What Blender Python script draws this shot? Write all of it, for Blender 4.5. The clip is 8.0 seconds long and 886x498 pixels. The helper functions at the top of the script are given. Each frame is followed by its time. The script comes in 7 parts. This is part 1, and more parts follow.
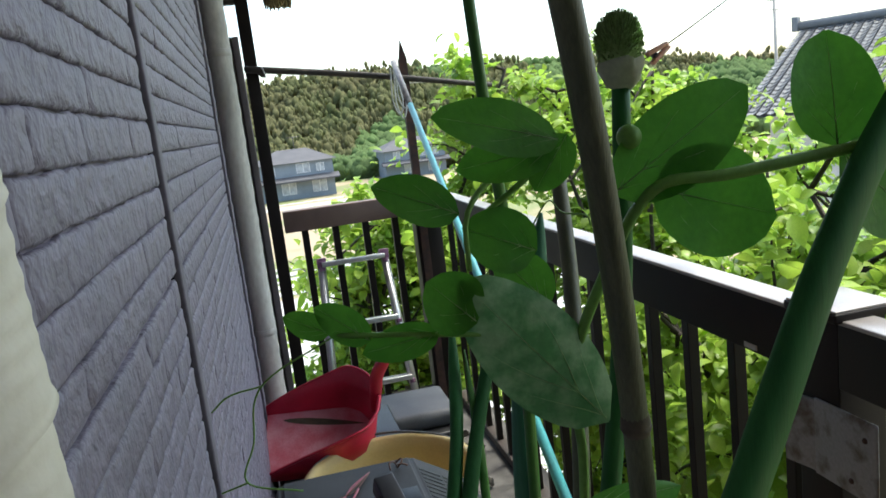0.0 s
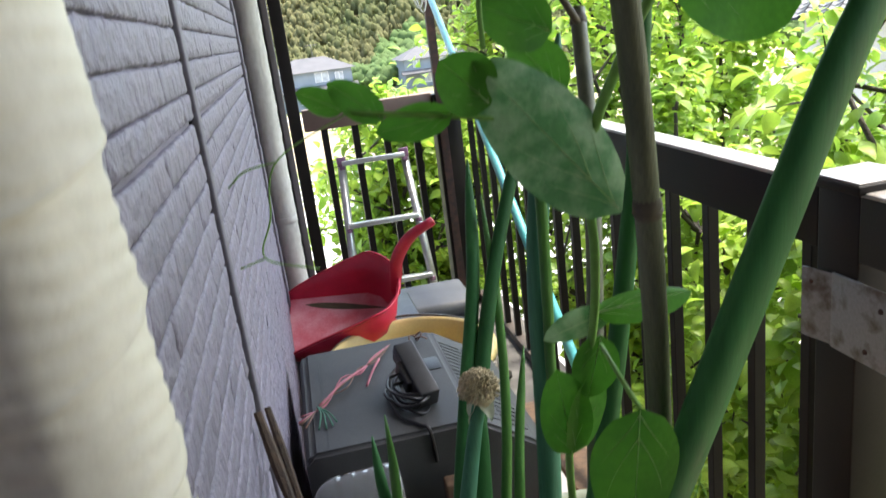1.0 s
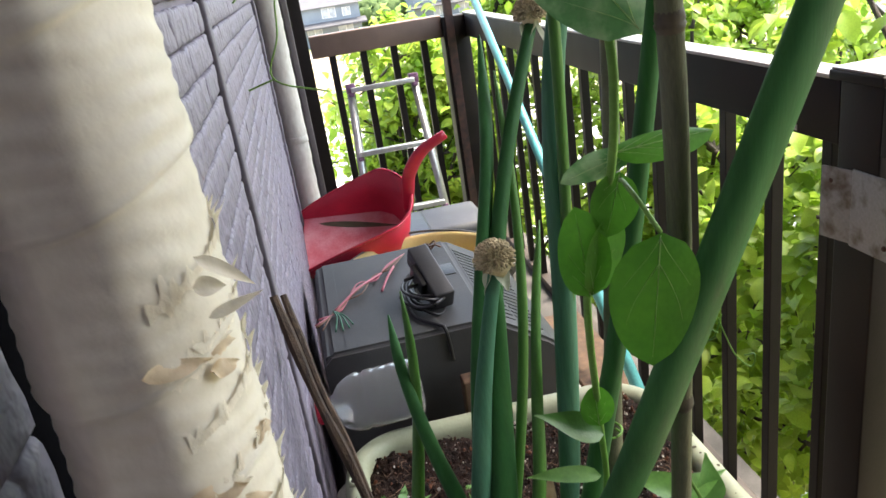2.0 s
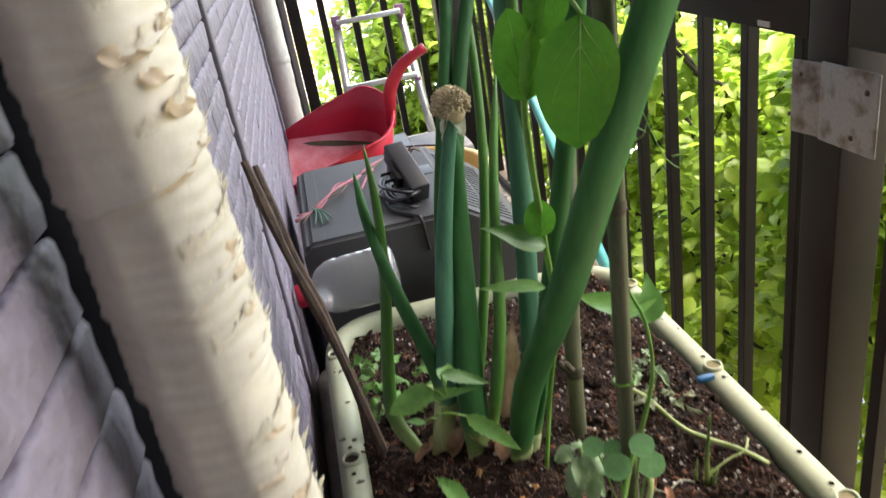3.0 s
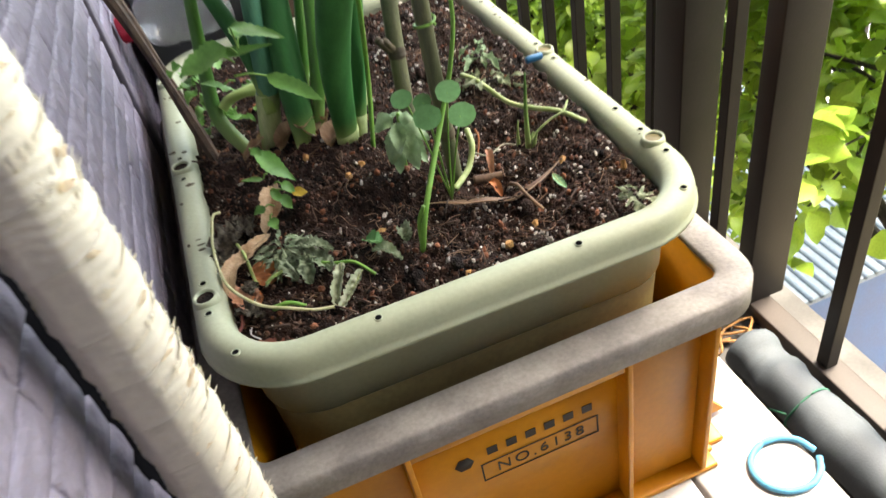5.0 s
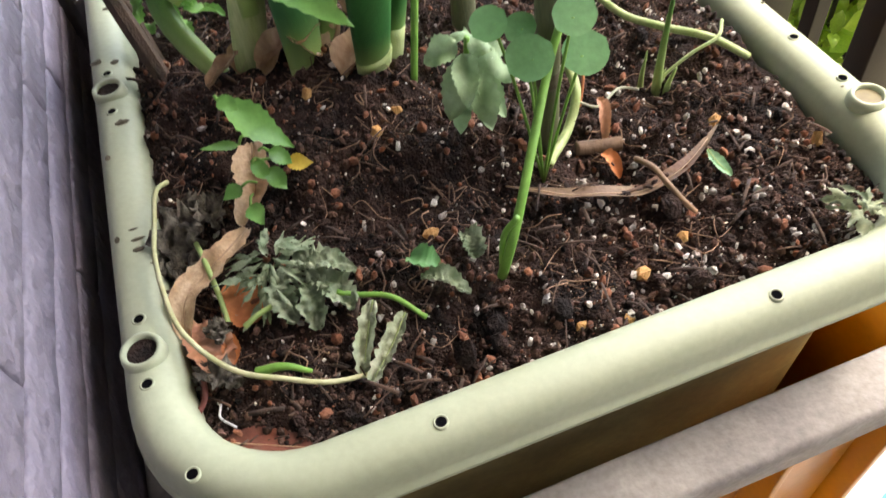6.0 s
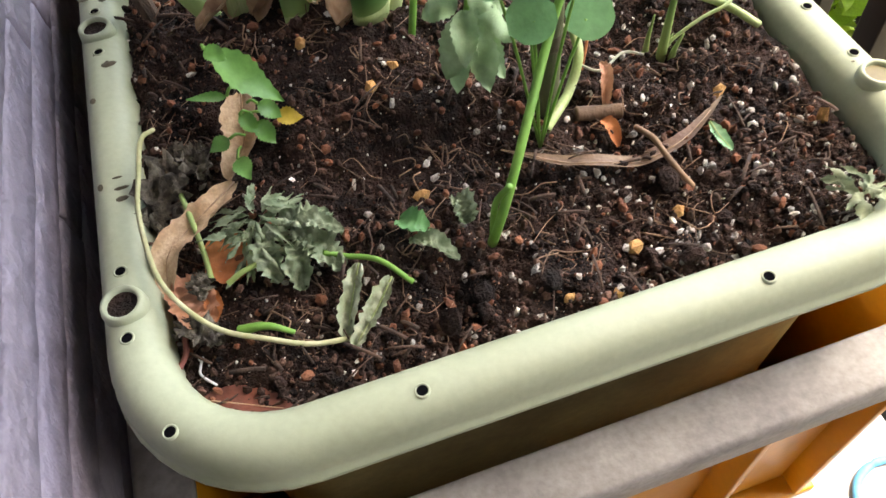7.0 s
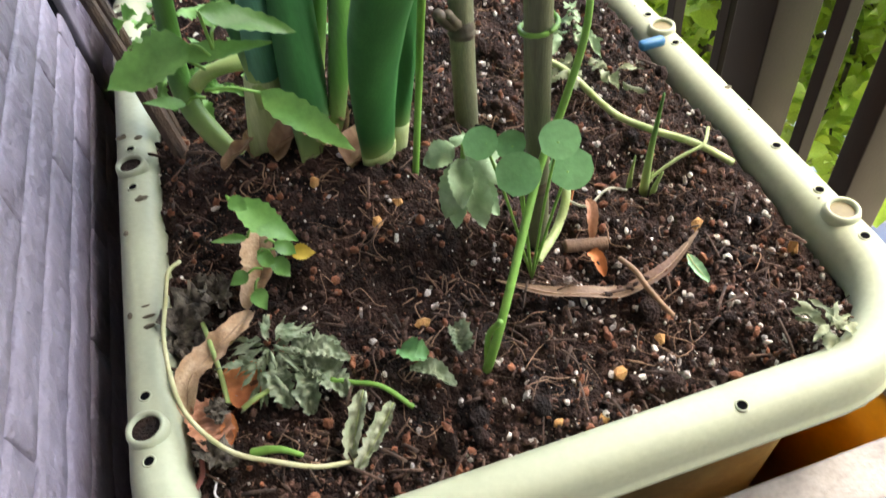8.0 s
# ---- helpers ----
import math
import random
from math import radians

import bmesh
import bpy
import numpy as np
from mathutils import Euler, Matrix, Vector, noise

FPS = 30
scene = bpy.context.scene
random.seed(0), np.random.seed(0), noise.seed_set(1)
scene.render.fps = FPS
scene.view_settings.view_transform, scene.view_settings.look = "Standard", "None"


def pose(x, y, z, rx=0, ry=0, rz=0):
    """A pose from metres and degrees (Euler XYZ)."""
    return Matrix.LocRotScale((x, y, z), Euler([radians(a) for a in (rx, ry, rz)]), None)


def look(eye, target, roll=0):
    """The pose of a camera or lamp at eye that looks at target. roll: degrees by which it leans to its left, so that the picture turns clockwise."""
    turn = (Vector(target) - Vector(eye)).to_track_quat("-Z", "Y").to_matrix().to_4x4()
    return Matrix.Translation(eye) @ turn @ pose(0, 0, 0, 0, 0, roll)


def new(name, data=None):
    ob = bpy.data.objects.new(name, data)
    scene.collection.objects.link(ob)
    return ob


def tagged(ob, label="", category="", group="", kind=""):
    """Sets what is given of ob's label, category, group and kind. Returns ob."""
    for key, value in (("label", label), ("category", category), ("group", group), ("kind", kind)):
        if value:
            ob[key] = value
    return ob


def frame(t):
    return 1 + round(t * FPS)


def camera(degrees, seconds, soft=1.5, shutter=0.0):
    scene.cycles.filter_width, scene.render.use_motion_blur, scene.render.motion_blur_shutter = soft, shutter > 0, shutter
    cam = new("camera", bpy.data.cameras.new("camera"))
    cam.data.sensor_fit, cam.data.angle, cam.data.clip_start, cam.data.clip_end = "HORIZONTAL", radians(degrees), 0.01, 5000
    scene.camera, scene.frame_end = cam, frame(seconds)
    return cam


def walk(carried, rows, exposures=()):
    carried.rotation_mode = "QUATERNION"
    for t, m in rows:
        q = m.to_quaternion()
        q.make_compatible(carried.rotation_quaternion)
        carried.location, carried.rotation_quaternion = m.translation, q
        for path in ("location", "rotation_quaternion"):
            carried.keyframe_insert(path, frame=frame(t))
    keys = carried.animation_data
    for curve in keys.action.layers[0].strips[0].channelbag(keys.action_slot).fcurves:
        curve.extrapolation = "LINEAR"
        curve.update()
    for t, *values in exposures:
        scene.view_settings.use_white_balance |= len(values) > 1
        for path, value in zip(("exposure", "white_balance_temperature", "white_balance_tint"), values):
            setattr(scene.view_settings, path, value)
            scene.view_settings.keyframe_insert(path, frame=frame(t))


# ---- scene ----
cam = camera(61.32, 8.0, shutter=0.3)
PATH = [
    (0, -0.0413, 0.0207, 1.3376, 79.78, 6.71, -13.75),
    (0.5, -0.0380, 0.0163, 1.3327, 76.32, 7.14, -13.07),
    (1, -0.0481, 0.0064, 1.2778, 73.21, 7.04, -12.19),
    (1.5, -0.0663, 0.0016, 1.2357, 70.78, 7.54, -11.78),
    (2.8, -0.0415, -0.0284, 1.1743, 65.37, 9.19, -12.09),
    (3, -0.0508, -0.0650, 1.1505, 64.70, 9.17, -12.28),
    (3.5, -0.0558, -0.1690, 1.1479, 62.76, 9.28, -13.19),
    (4, -0.0529, -0.1984, 1.1429, 59.29, 9.83, -15.94),
    (4.5, -0.0539, -0.2066, 1.1216, 54.69, 10.33, -19.30),
    (4.7, -0.0326, -0.1986, 1.0832, 52.69, 10.40, -20.46),
    (5.8, 0.0072, 0.1019, 0.9518, 39.75, 6.96, -21.32),
    (6, 0.0037, 0.1142, 0.9410, 38.46, 6.21, -20.52),
    (6.5, 0.0026, 0.1306, 0.9216, 34.65, 3.86, -18.53),
    (7, 0.0105, 0.1238, 0.9400, 34.56, 4.47, -18.66),
    (7.5, 0.0231, 0.1187, 0.9621, 36.74, 4.73, -18.41),
    (8, 0.0211, 0.1179, 0.9800, 41.13, 5.39, -17.96),
]
EXPOSURES = [(0.0, 1.9, 6700, 2), (0.5, 2.3, 6850, 3), (1.0, 2.85, 7050, 6), (1.5, 3.05, 7300, 8), (3.0, 3.4, 7800, 11), (3.5, 3.55, 8000, 10), (4.5, 3.6, 7700, 6), (6.0, 3.95, 7600, 11), (7.5, 3.92, 7500, 9), (8.0, 4.05, 7450, 9)]
walk(cam, [(row[0], pose(*row[1:])) for row in PATH], EXPOSURES)

# ---- light ----
world = bpy.data.worlds.new("sky")
scene.world = world
world.use_nodes = True
wn, wl = world.node_tree.nodes, world.node_tree.links
sky = wn.new("ShaderNodeTexSky")
sky.sky_type, sky.sun_disc = "NISHITA", False
SUN_ELEVATION, SUN_ROTATION = radians(66), radians(76)
sky.sun_elevation, sky.sun_rotation = SUN_ELEVATION, SUN_ROTATION
sky.air_density, sky.dust_density, sky.ozone_density = 1.0, 3.0, 1.0
wn["Background"].inputs["Strength"].default_value = 0.15
wl.new(sky.outputs["Color"], wn["Background"].inputs["Color"])
sun_dir = Vector((math.sin(SUN_ROTATION) * math.cos(SUN_ELEVATION), math.cos(SUN_ROTATION) * math.cos(SUN_ELEVATION), math.sin(SUN_ELEVATION)))
sun = new("sun", bpy.data.lights.new("sun", "SUN"))
sun.data.energy, sun.data.angle, sun.data.color = 1.3, radians(15), (1.0, 0.97, 0.93)
sun.matrix_world = look(sun_dir * 30, (0, 0, 0))


# ---- materials ----
def material(name, colour, rough=0.6, second=None, scale=40.0, fine=400.0, bump=0.15, metal=0.0, fine_amount=0.25, spread=(0.35, 0.65), specular=0.5, vary=0.0, stretch=(1, 1, 1), depth=0.002, island=0.0, transmit=0.0, base=None):
    """A surface with a large and a fine variation of colour and a fine relief."""
    m = bpy.data.materials.new(name)
    m.use_nodes = True
    n, l = m.node_tree.nodes, m.node_tree.links
    b = n["Principled BSDF"]
    b.inputs["Roughness"].default_value, b.inputs["Metallic"].default_value = rough, metal
    b.inputs["Specular IOR Level"].default_value = specular
    co = n.new("ShaderNodeTexCoord")
    mp = n.new("ShaderNodeMapping")
    mp.inputs["Scale"].default_value = stretch
    l.new(co.outputs["Object"], mp.inputs["Vector"])
    big, small = n.new("ShaderNodeTexNoise"), n.new("ShaderNodeTexNoise")
    for tex, s, d in ((big, scale, 5), (small, fine, 3)):
        tex.inputs["Scale"].default_value, tex.inputs["Detail"].default_value = s, d
        l.new(mp.outputs["Vector"], tex.inputs["Vector"])
    ramp = n.new("ShaderNodeValToRGB")
    ramp.color_ramp.elements[0].position, ramp.color_ramp.elements[1].position = spread
    second = second or tuple(c * 0.7 for c in colour)
    ramp.color_ramp.elements[0].color, ramp.color_ramp.elements[1].color = (*second, 1), (*colour, 1)
    l.new(big.outputs["Fac"], ramp.inputs["Fac"])
    mix = n.new("ShaderNodeMix")
    mix.data_type, mix.blend_type = "RGBA", "OVERLAY"
    mix.inputs["Factor"].default_value = fine_amount
    l.new(ramp.outputs["Color"], mix.inputs[6])
    l.new(small.outputs["Fac"], mix.inputs[7])
    out = mix.outputs[2]
    if base:
        # another colour towards the foot of the thing: base is (colour, height where it ends, height where the main colour begins)
        sep, foot, blend = n.new("ShaderNodeSeparateXYZ"), n.new("ShaderNodeMapRange"), n.new("ShaderNodeMix")
        l.new(co.outputs["Object"], sep.inputs["Vector"])
        foot.inputs["From Min"].default_value, foot.inputs["From Max"].default_value = base[1], base[2]
        foot.interpolation_type = "SMOOTHSTEP"
        l.new(sep.outputs["Z"], foot.inputs["Value"])
        blend.data_type = "RGBA"
        blend.inputs[6].default_value = (*base[0], 1)
        l.new(foot.outputs["Result"], blend.inputs[0])
        l.new(out, blend.inputs[7])
        out = blend.outputs[2]
    if vary or island:
        src = n.new("ShaderNodeNewGeometry").outputs["Random Per Island"] if island else n.new("ShaderNodeObjectInfo").outputs["Random"]
        hsv, rng = n.new("ShaderNodeHueSaturation"), n.new("ShaderNodeMapRange")
        rng.inputs["To Min"].default_value, rng.inputs["To Max"].default_value = 1 - (vary or island), 1 + (vary or island)
        l.new(src, rng.inputs["Value"])
        l.new(rng.outputs["Result"], hsv.inputs["Value"])
        l.new(out, hsv.inputs["Color"])
        out = hsv.outputs["Color"]
    l.new(out, b.inputs["Base Color"])
    rr = n.new("ShaderNodeMapRange")
    rr.inputs["To Min"].default_value, rr.inputs["To Max"].default_value = max(0, rough - 0.12), min(1, rough + 0.12)
    l.new(big.outputs["Fac"], rr.inputs["Value"])
    l.new(rr.outputs["Result"], b.inputs["Roughness"])
    if bump:
        bp = n.new("ShaderNodeBump")
        bp.inputs["Strength"].default_value, bp.inputs["Distance"].default_value = bump, depth
        l.new(small.outputs["Fac"], bp.inputs["Height"])
        l.new(bp.outputs["Normal"], b.inputs["Normal"])
    if transmit:
        tr, sh = n.new("ShaderNodeBsdfTranslucent"), n.new("ShaderNodeMixShader")
        sh.inputs[0].default_value = transmit
        l.new(out, tr.inputs["Color"])
        l.new(b.outputs[0], sh.inputs[1])
        l.new(tr.outputs[0], sh.inputs[2])
        l.new(sh.outputs[0], n["Material Output"].inputs["Surface"])
    return m


SIDING = material("siding", (0.208, 0.182, 0.226), 0.62, (0.174, 0.152, 0.192), 10, 75, 0.9, vary=0.06, fine_amount=0.2, depth=0.007)
JOINT = material("joint", (0.178, 0.155, 0.185), 0.85, scale=20)
SEALANT = material("sealant", (0.165, 0.145, 0.175), 0.7, scale=15, fine=120, bump=0.1)
# black painted in for the shade inside siding gaps and drain holes
BLACKGAP = material("gap_and_hole_shade", (0.005, 0.005, 0.006), 0.95, scale=30, specular=0.0)
TAPE = material("pipe_tape", (0.62, 0.58, 0.47), 0.6, (0.50, 0.465, 0.385), 22, 200, 0.12, fine_amount=0.12)
TAPE_FLAP = material("brittle_tape", (0.66, 0.56, 0.41), 0.6, (0.56, 0.44, 0.29), 60, 400, 0.2, fine_amount=0.15, transmit=0.45)
TAPE_SHRED = material("frayed_tape", (0.72, 0.68, 0.57), 0.6, (0.64, 0.58, 0.46), 60, 400, 0.2, fine_amount=0.12, transmit=0.3)
PIPE_WHITE = material("weathered_white_tape", (0.64, 0.62, 0.56), 0.6, (0.40, 0.385, 0.345), 8, 120, 0.3, stretch=(1, 1, 0.5))
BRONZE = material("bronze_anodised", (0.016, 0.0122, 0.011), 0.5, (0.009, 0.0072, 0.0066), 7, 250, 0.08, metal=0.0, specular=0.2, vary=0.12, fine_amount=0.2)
# lit copy of the bronze: sun on the end rail put into its colour
BRONZE_LIT = material("sunlit_bronze_rail", (0.19, 0.125, 0.098), 0.5, (0.13, 0.085, 0.068), 6, 200, 0.08, metal=0.15)
# rail tops painted pale for the sky that they reflect
RAILCAP = material("sky_lit_rail_top", (0.44, 0.42, 0.41), 0.35, (0.26, 0.24, 0.23), 5, 240, 0.1, metal=0.3)
GALV = material("weathered_galvanised", (0.24, 0.25, 0.262), 0.6, (0.10, 0.08, 0.064), 22, 180, 0.2, metal=0.1, spread=(0.36, 0.50))
ALU = material("aluminium", (0.66, 0.67, 0.68), 0.35, (0.5, 0.5, 0.51), 18, 300, 0.08, metal=0.75, fine_amount=0.1)
RUST = material("rusty_steel", (0.075, 0.036, 0.028), 0.8, (0.028, 0.018, 0.016), 25, 260, 0.5)
DARKPOLE = material("dark_weathered_pole", (0.055, 0.047, 0.040), 0.7, (0.025, 0.022, 0.02), 14, 200, 0.3)
TEAL = material("turquoise_coating", (0.10, 0.50, 0.52), 0.4, (0.12, 0.42, 0.45), 12, 200, 0.08)
POLE_GREY = material("worn_grey_coating", (0.42, 0.40, 0.38), 0.6, (0.27, 0.25, 0.23), 30, 200, 0.2)
RED = material("red_plastic", (0.62, 0.026, 0.066), 0.36, (0.47, 0.018, 0.048), 10, 260, 0.06, fine_amount=0.15)
RED_DUST = material("dusty_faded_red_plastic", (0.66, 0.30, 0.33), 0.6, (0.56, 0.10, 0.14), 16, 260, 0.1)
CREAM = material("cream_plastic", (0.66, 0.53, 0.22), 0.45, (0.54, 0.43, 0.18), 8, 200, 0.06, fine_amount=0.12)
BLACKTV = material("dusty_black_plastic", (0.060, 0.062, 0.062), 0.6, (0.032, 0.033, 0.034), 7, 500, 0.15, fine_amount=0.3)
BLACK = material("black_plastic", (0.014, 0.014, 0.015), 0.4, scale=20)
GREYLID = material("grey_plastic", (0.10, 0.105, 0.115), 0.55, (0.06, 0.062, 0.07), 8, 200, 0.1)
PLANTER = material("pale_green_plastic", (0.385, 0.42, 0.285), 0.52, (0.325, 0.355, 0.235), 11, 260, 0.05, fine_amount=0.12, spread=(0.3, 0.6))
# planter wall, darker and browner than its rim
PLANTER_BODY = material("brown_green_plastic", (0.19, 0.155, 0.06), 0.6, (0.11, 0.085, 0.035), 12, 200, 0.1)
SPECK_STREAK_BROWN = material("soil_speck_and_streak", (0.10, 0.085, 0.05), 0.9, scale=60)
YELLOW = material("yellow_crate_plastic", (0.60, 0.255, 0.008), 0.4, (0.50, 0.20, 0.006), 6, 150, 0.06, fine_amount=0.15)
CRATE_RIM = material("dirty_crate_rim", (0.33, 0.305, 0.275), 0.7, (0.205, 0.185, 0.17), 34, 260, 0.25, spread=(0.35, 0.70), fine_amount=0.3)
INK = material("black_print", (0.02, 0.018, 0.012), 0.6, scale=60)
SOIL = material("potting_soil", (0.050, 0.028, 0.021), 0.95, (0.010, 0.007, 0.006), 45, 600, 0.9, fine_amount=0.5, depth=0.006, specular=0.2)
CRUMB = material("soil_crumbs", (0.096, 0.053, 0.038), 0.95, (0.018, 0.011, 0.008), 120, 900, 0.6, island=0.9, specular=0.2)
GRIT = material("fine_grit", (0.30, 0.18, 0.12), 0.95, (0.06, 0.035, 0.025), 200, 900, 0.4, island=0.9, specular=0.2)
REDCRUMB = material("red_clay_granules", (0.20, 0.075, 0.035), 0.9, (0.11, 0.04, 0.02), 120, 900, 0.4, island=0.4)
PERLITE = material("perlite", (0.74, 0.70, 0.63), 0.85, (0.36, 0.31, 0.26), 260, 1500, 0.6, island=0.5)
PUMICE = material("pumice", (0.62, 0.36, 0.13), 0.85, (0.46, 0.22, 0.07), 140, 900, 0.6, vary=0.15)
BARK = material("bark_chip", (0.085, 0.048, 0.030), 0.9, (0.030, 0.018, 0.012), 90, 600, 0.5, island=0.3)
DRYLEAF = material("dry_leaf", (0.50, 0.33, 0.19), 0.7, (0.22, 0.12, 0.06), 90, 300, 0.3, transmit=0.2)
HUSK = material("papery_husk", (0.55, 0.40, 0.25), 0.6, (0.30, 0.17, 0.09), 90, 300, 0.3, stretch=(1, 1, 0.3), transmit=0.2)
LEEK = material("leek_leaf", (0.040, 0.160, 0.045), 0.5, (0.018, 0.092, 0.025), 22, 300, 0.07, specular=0.22, stretch=(3, 3, 0.12), fine_amount=0.18, spread=(0.3, 0.7), vary=0.2, base=((0.30, 0.42, 0.13), 0.003, 0.05))
LEEK_PALE = material("leek_base", (0.46, 0.54, 0.25), 0.5, (0.33, 0.43, 0.15), 30, 240, 0.1, stretch=(3, 3, 0.3), transmit=0.1)
STEM_PALE = material("pale_dry_stem", (0.58, 0.57, 0.34), 0.55, (0.42, 0.43, 0.20), 60, 300, 0.15, transmit=0.1)
LEEK_BLUE = material("waxy_leek_leaf", (0.075, 0.22, 0.13), 0.55, (0.035, 0.14, 0.075), 22, 240, 0.1, specular=0.3, stretch=(3, 3, 0.25), vary=0.12, base=((0.34, 0.46, 0.15), 0.005, 0.065))
LEEK_BRIGHT = material("young_leek_leaf", (0.075, 0.22, 0.035), 0.42, (0.05, 0.16, 0.03), 20, 240, 0.1, stretch=(3, 3, 0.3), transmit=0.1, base=((0.34, 0.46, 0.15), 0.005, 0.065))
FLOWER_DRY = material("dried_flower_head", (0.66, 0.56, 0.37), 0.9, (0.46, 0.37, 0.22), 90, 400, 0.3, island=0.3)
FLOWER_GREEN = material("green_flower_head", (0.46, 0.62, 0.26), 0.85, (0.34, 0.50, 0.18), 90, 400, 0.3, island=0.3, transmit=0.5)
SPATHE = material("papery_spathe", (0.55, 0.55, 0.42), 0.6, (0.42, 0.43, 0.30), 60, 300, 0.2, transmit=0.35)
PEA = material("pea_leaf", (0.10, 0.305, 0.031), 0.5, (0.070, 0.24, 0.026), 30, 260, 0.2, fine_amount=0.25, transmit=0.5, specular=0.3, vary=0.15)
PEA_WAXY = material("waxy_speckled_pea_leaf", (0.28, 0.46, 0.22), 0.48, (0.10, 0.28, 0.09), 70, 300, 0.15, spread=(0.42, 0.62), transmit=0.15)
PEA_STEM = material("pea_stem", (0.19, 0.40, 0.07), 0.5, (0.14, 0.31, 0.05), 40, 300, 0.1, transmit=0.1)
VEIN = material("leaf_vein", (0.62, 0.78, 0.42), 0.55, scale=40, transmit=0.75)
WEED = material("weed_leaf", (0.17, 0.37, 0.085), 0.45, (0.115, 0.28, 0.06), 50, 300, 0.15, transmit=0.3, vary=0.15)
CRESS = material("round_seedling_leaf", (0.13, 0.31, 0.115), 0.5, (0.09, 0.24, 0.08), 60, 300, 0.1, transmit=0.25)
WILT = material("wilted_grey_green_leaf", (0.35, 0.39, 0.24), 0.75, (0.15, 0.185, 0.105), 110, 300, 0.4, transmit=0.2, island=0.2)
YELLOWED = material("yellowed_leaf", (0.50, 0.36, 0.04), 0.55, (0.42, 0.28, 0.03), 60, 300, 0.1, transmit=0.3)
BAMBOO = material("bamboo_cane", (0.135, 0.142, 0.075), 0.5, (0.072, 0.082, 0.042), 30, 420, 0.2, stretch=(3, 3, 0.12), fine_amount=0.4)
BAMBOO_NODE = material("bamboo_node", (0.105, 0.085, 0.05), 0.6, (0.045, 0.035, 0.025), 60, 300, 0.2)
STICK = material("dry_stick", (0.115, 0.075, 0.048), 0.85, (0.045, 0.030, 0.022), 50, 300, 0.6, stretch=(3, 3, 0.3))
WOOD = material("weathered_wood", (0.16, 0.095, 0.055), 0.8, (0.085, 0.05, 0.03), 20, 200, 0.4, stretch=(3, 3, 0.4))
BLUE_PLASTIC = material("blue_plastic", (0.02, 0.16, 0.34), 0.4, scale=30)
WHITE_BOARD = material("dirty_white_board", (0.48, 0.455, 0.44), 0.55, (0.36, 0.33, 0.31), 9, 200, 0.1)
TARP = material("grey_tarpaulin", (0.062, 0.074, 0.086), 0.7, (0.043, 0.052, 0.062), 10, 300, 0.15)
GREEN_STRING = material("green_twine", (0.02, 0.13, 0.075), 0.7, scale=60)
ORANGE_STRING = material("orange_twine", (0.36, 0.17, 0.05), 0.7, scale=60)
LIGHTBLUE_STRING = material("light_blue_cord", (0.10, 0.42, 0.68), 0.6, scale=60)
WHITE_STRING = material("white_cord", (0.72, 0.72, 0.70), 0.7, scale=60)
WIRE_PINK = material("pink_wire", (0.46, 0.13, 0.17), 0.5, scale=60)
WIRE_BROWN = material("brown_wire", (0.17, 0.085, 0.05), 0.6, scale=60)
WIRE_GREEN = material("green_wire", (0.05, 0.18, 0.11), 0.6, scale=60)
CONCRETE = material("balcony_floor", (0.10, 0.095, 0.09), 0.8, (0.045, 0.042, 0.04), 9, 160, 0.3)
RIB = material("purple_plastic", (0.25, 0.12, 0.22), 0.5, scale=30)
PEG = material("orange_peg", (0.80, 0.48, 0.34), 0.35, scale=30, transmit=0.3)
STRAW = material("straw_bristles", (0.36, 0.28, 0.15), 0.8, (0.22, 0.17, 0.09), 60, 300, 0.4)
TREELEAF = material("persimmon_leaf", (0.35, 0.48, 0.07), 0.42, (0.22, 0.38, 0.05), 5, 200, 0.1, island=0.3, transmit=0.5)
TREEBARK = material("tree_bark", (0.055, 0.043, 0.035), 0.9, (0.022, 0.018, 0.016), 18, 120, 0.7, depth=0.01)
FOREST = material("far_wood", (0.25, 0.235, 0.125), 0.9, (0.19, 0.215, 0.10), 0.06, 3.0, 0.0, island=0.12, specular=0.1, transmit=0.65)
FOREST_GREEN = material("far_broadleaf_wood", (0.19, 0.28, 0.11), 0.9, (0.15, 0.225, 0.095), 0.06, 3.0, 0.0, island=0.12, specular=0.1, transmit=0.6)
GROUND = material("bare_earth_and_grass", (0.30, 0.235, 0.155), 0.9, (0.15, 0.17, 0.06), 0.12, 6.0, 0.2, spread=(0.40, 0.52), depth=0.05)
YARD = material("pale_concrete_yard", (0.46, 0.45, 0.43), 0.8, (0.34, 0.33, 0.31), 0.5, 20, 0.1)
HOUSE_WALL = material("blue_grey_house_wall", (0.20, 0.235, 0.265), 0.8, (0.16, 0.19, 0.22), 0.7, 20, 0.1)
HOUSE_ROOF = material("grey_slate_roof", (0.085, 0.085, 0.092), 0.8, (0.06, 0.06, 0.066), 0.8, 30, 0.2)
TILE = material("grey_roof_tile", (0.15, 0.16, 0.17), 0.75, (0.11, 0.118, 0.127), 3, 40, 0.1, island=0.15)
WINDOWGLASS = material("window_pane", (0.42, 0.45, 0.47), 0.15, scale=2)
WHITE_PAINT = material("white_frame", (0.7, 0.7, 0.7), 0.5, scale=4)
BLUE_TARP = material("blue_sheet", (0.025, 0.085, 0.20), 0.5, (0.02, 0.065, 0.16), 3, 40, 0.2)
PALE_ROOF = material("pale_blue_sheet_roof", (0.17, 0.20, 0.225), 0.6, (0.12, 0.15, 0.175), 2, 40, 0.1)
STEEL = material("dull_steel", (0.16, 0.15, 0.14), 0.4, metal=0.8, scale=60)


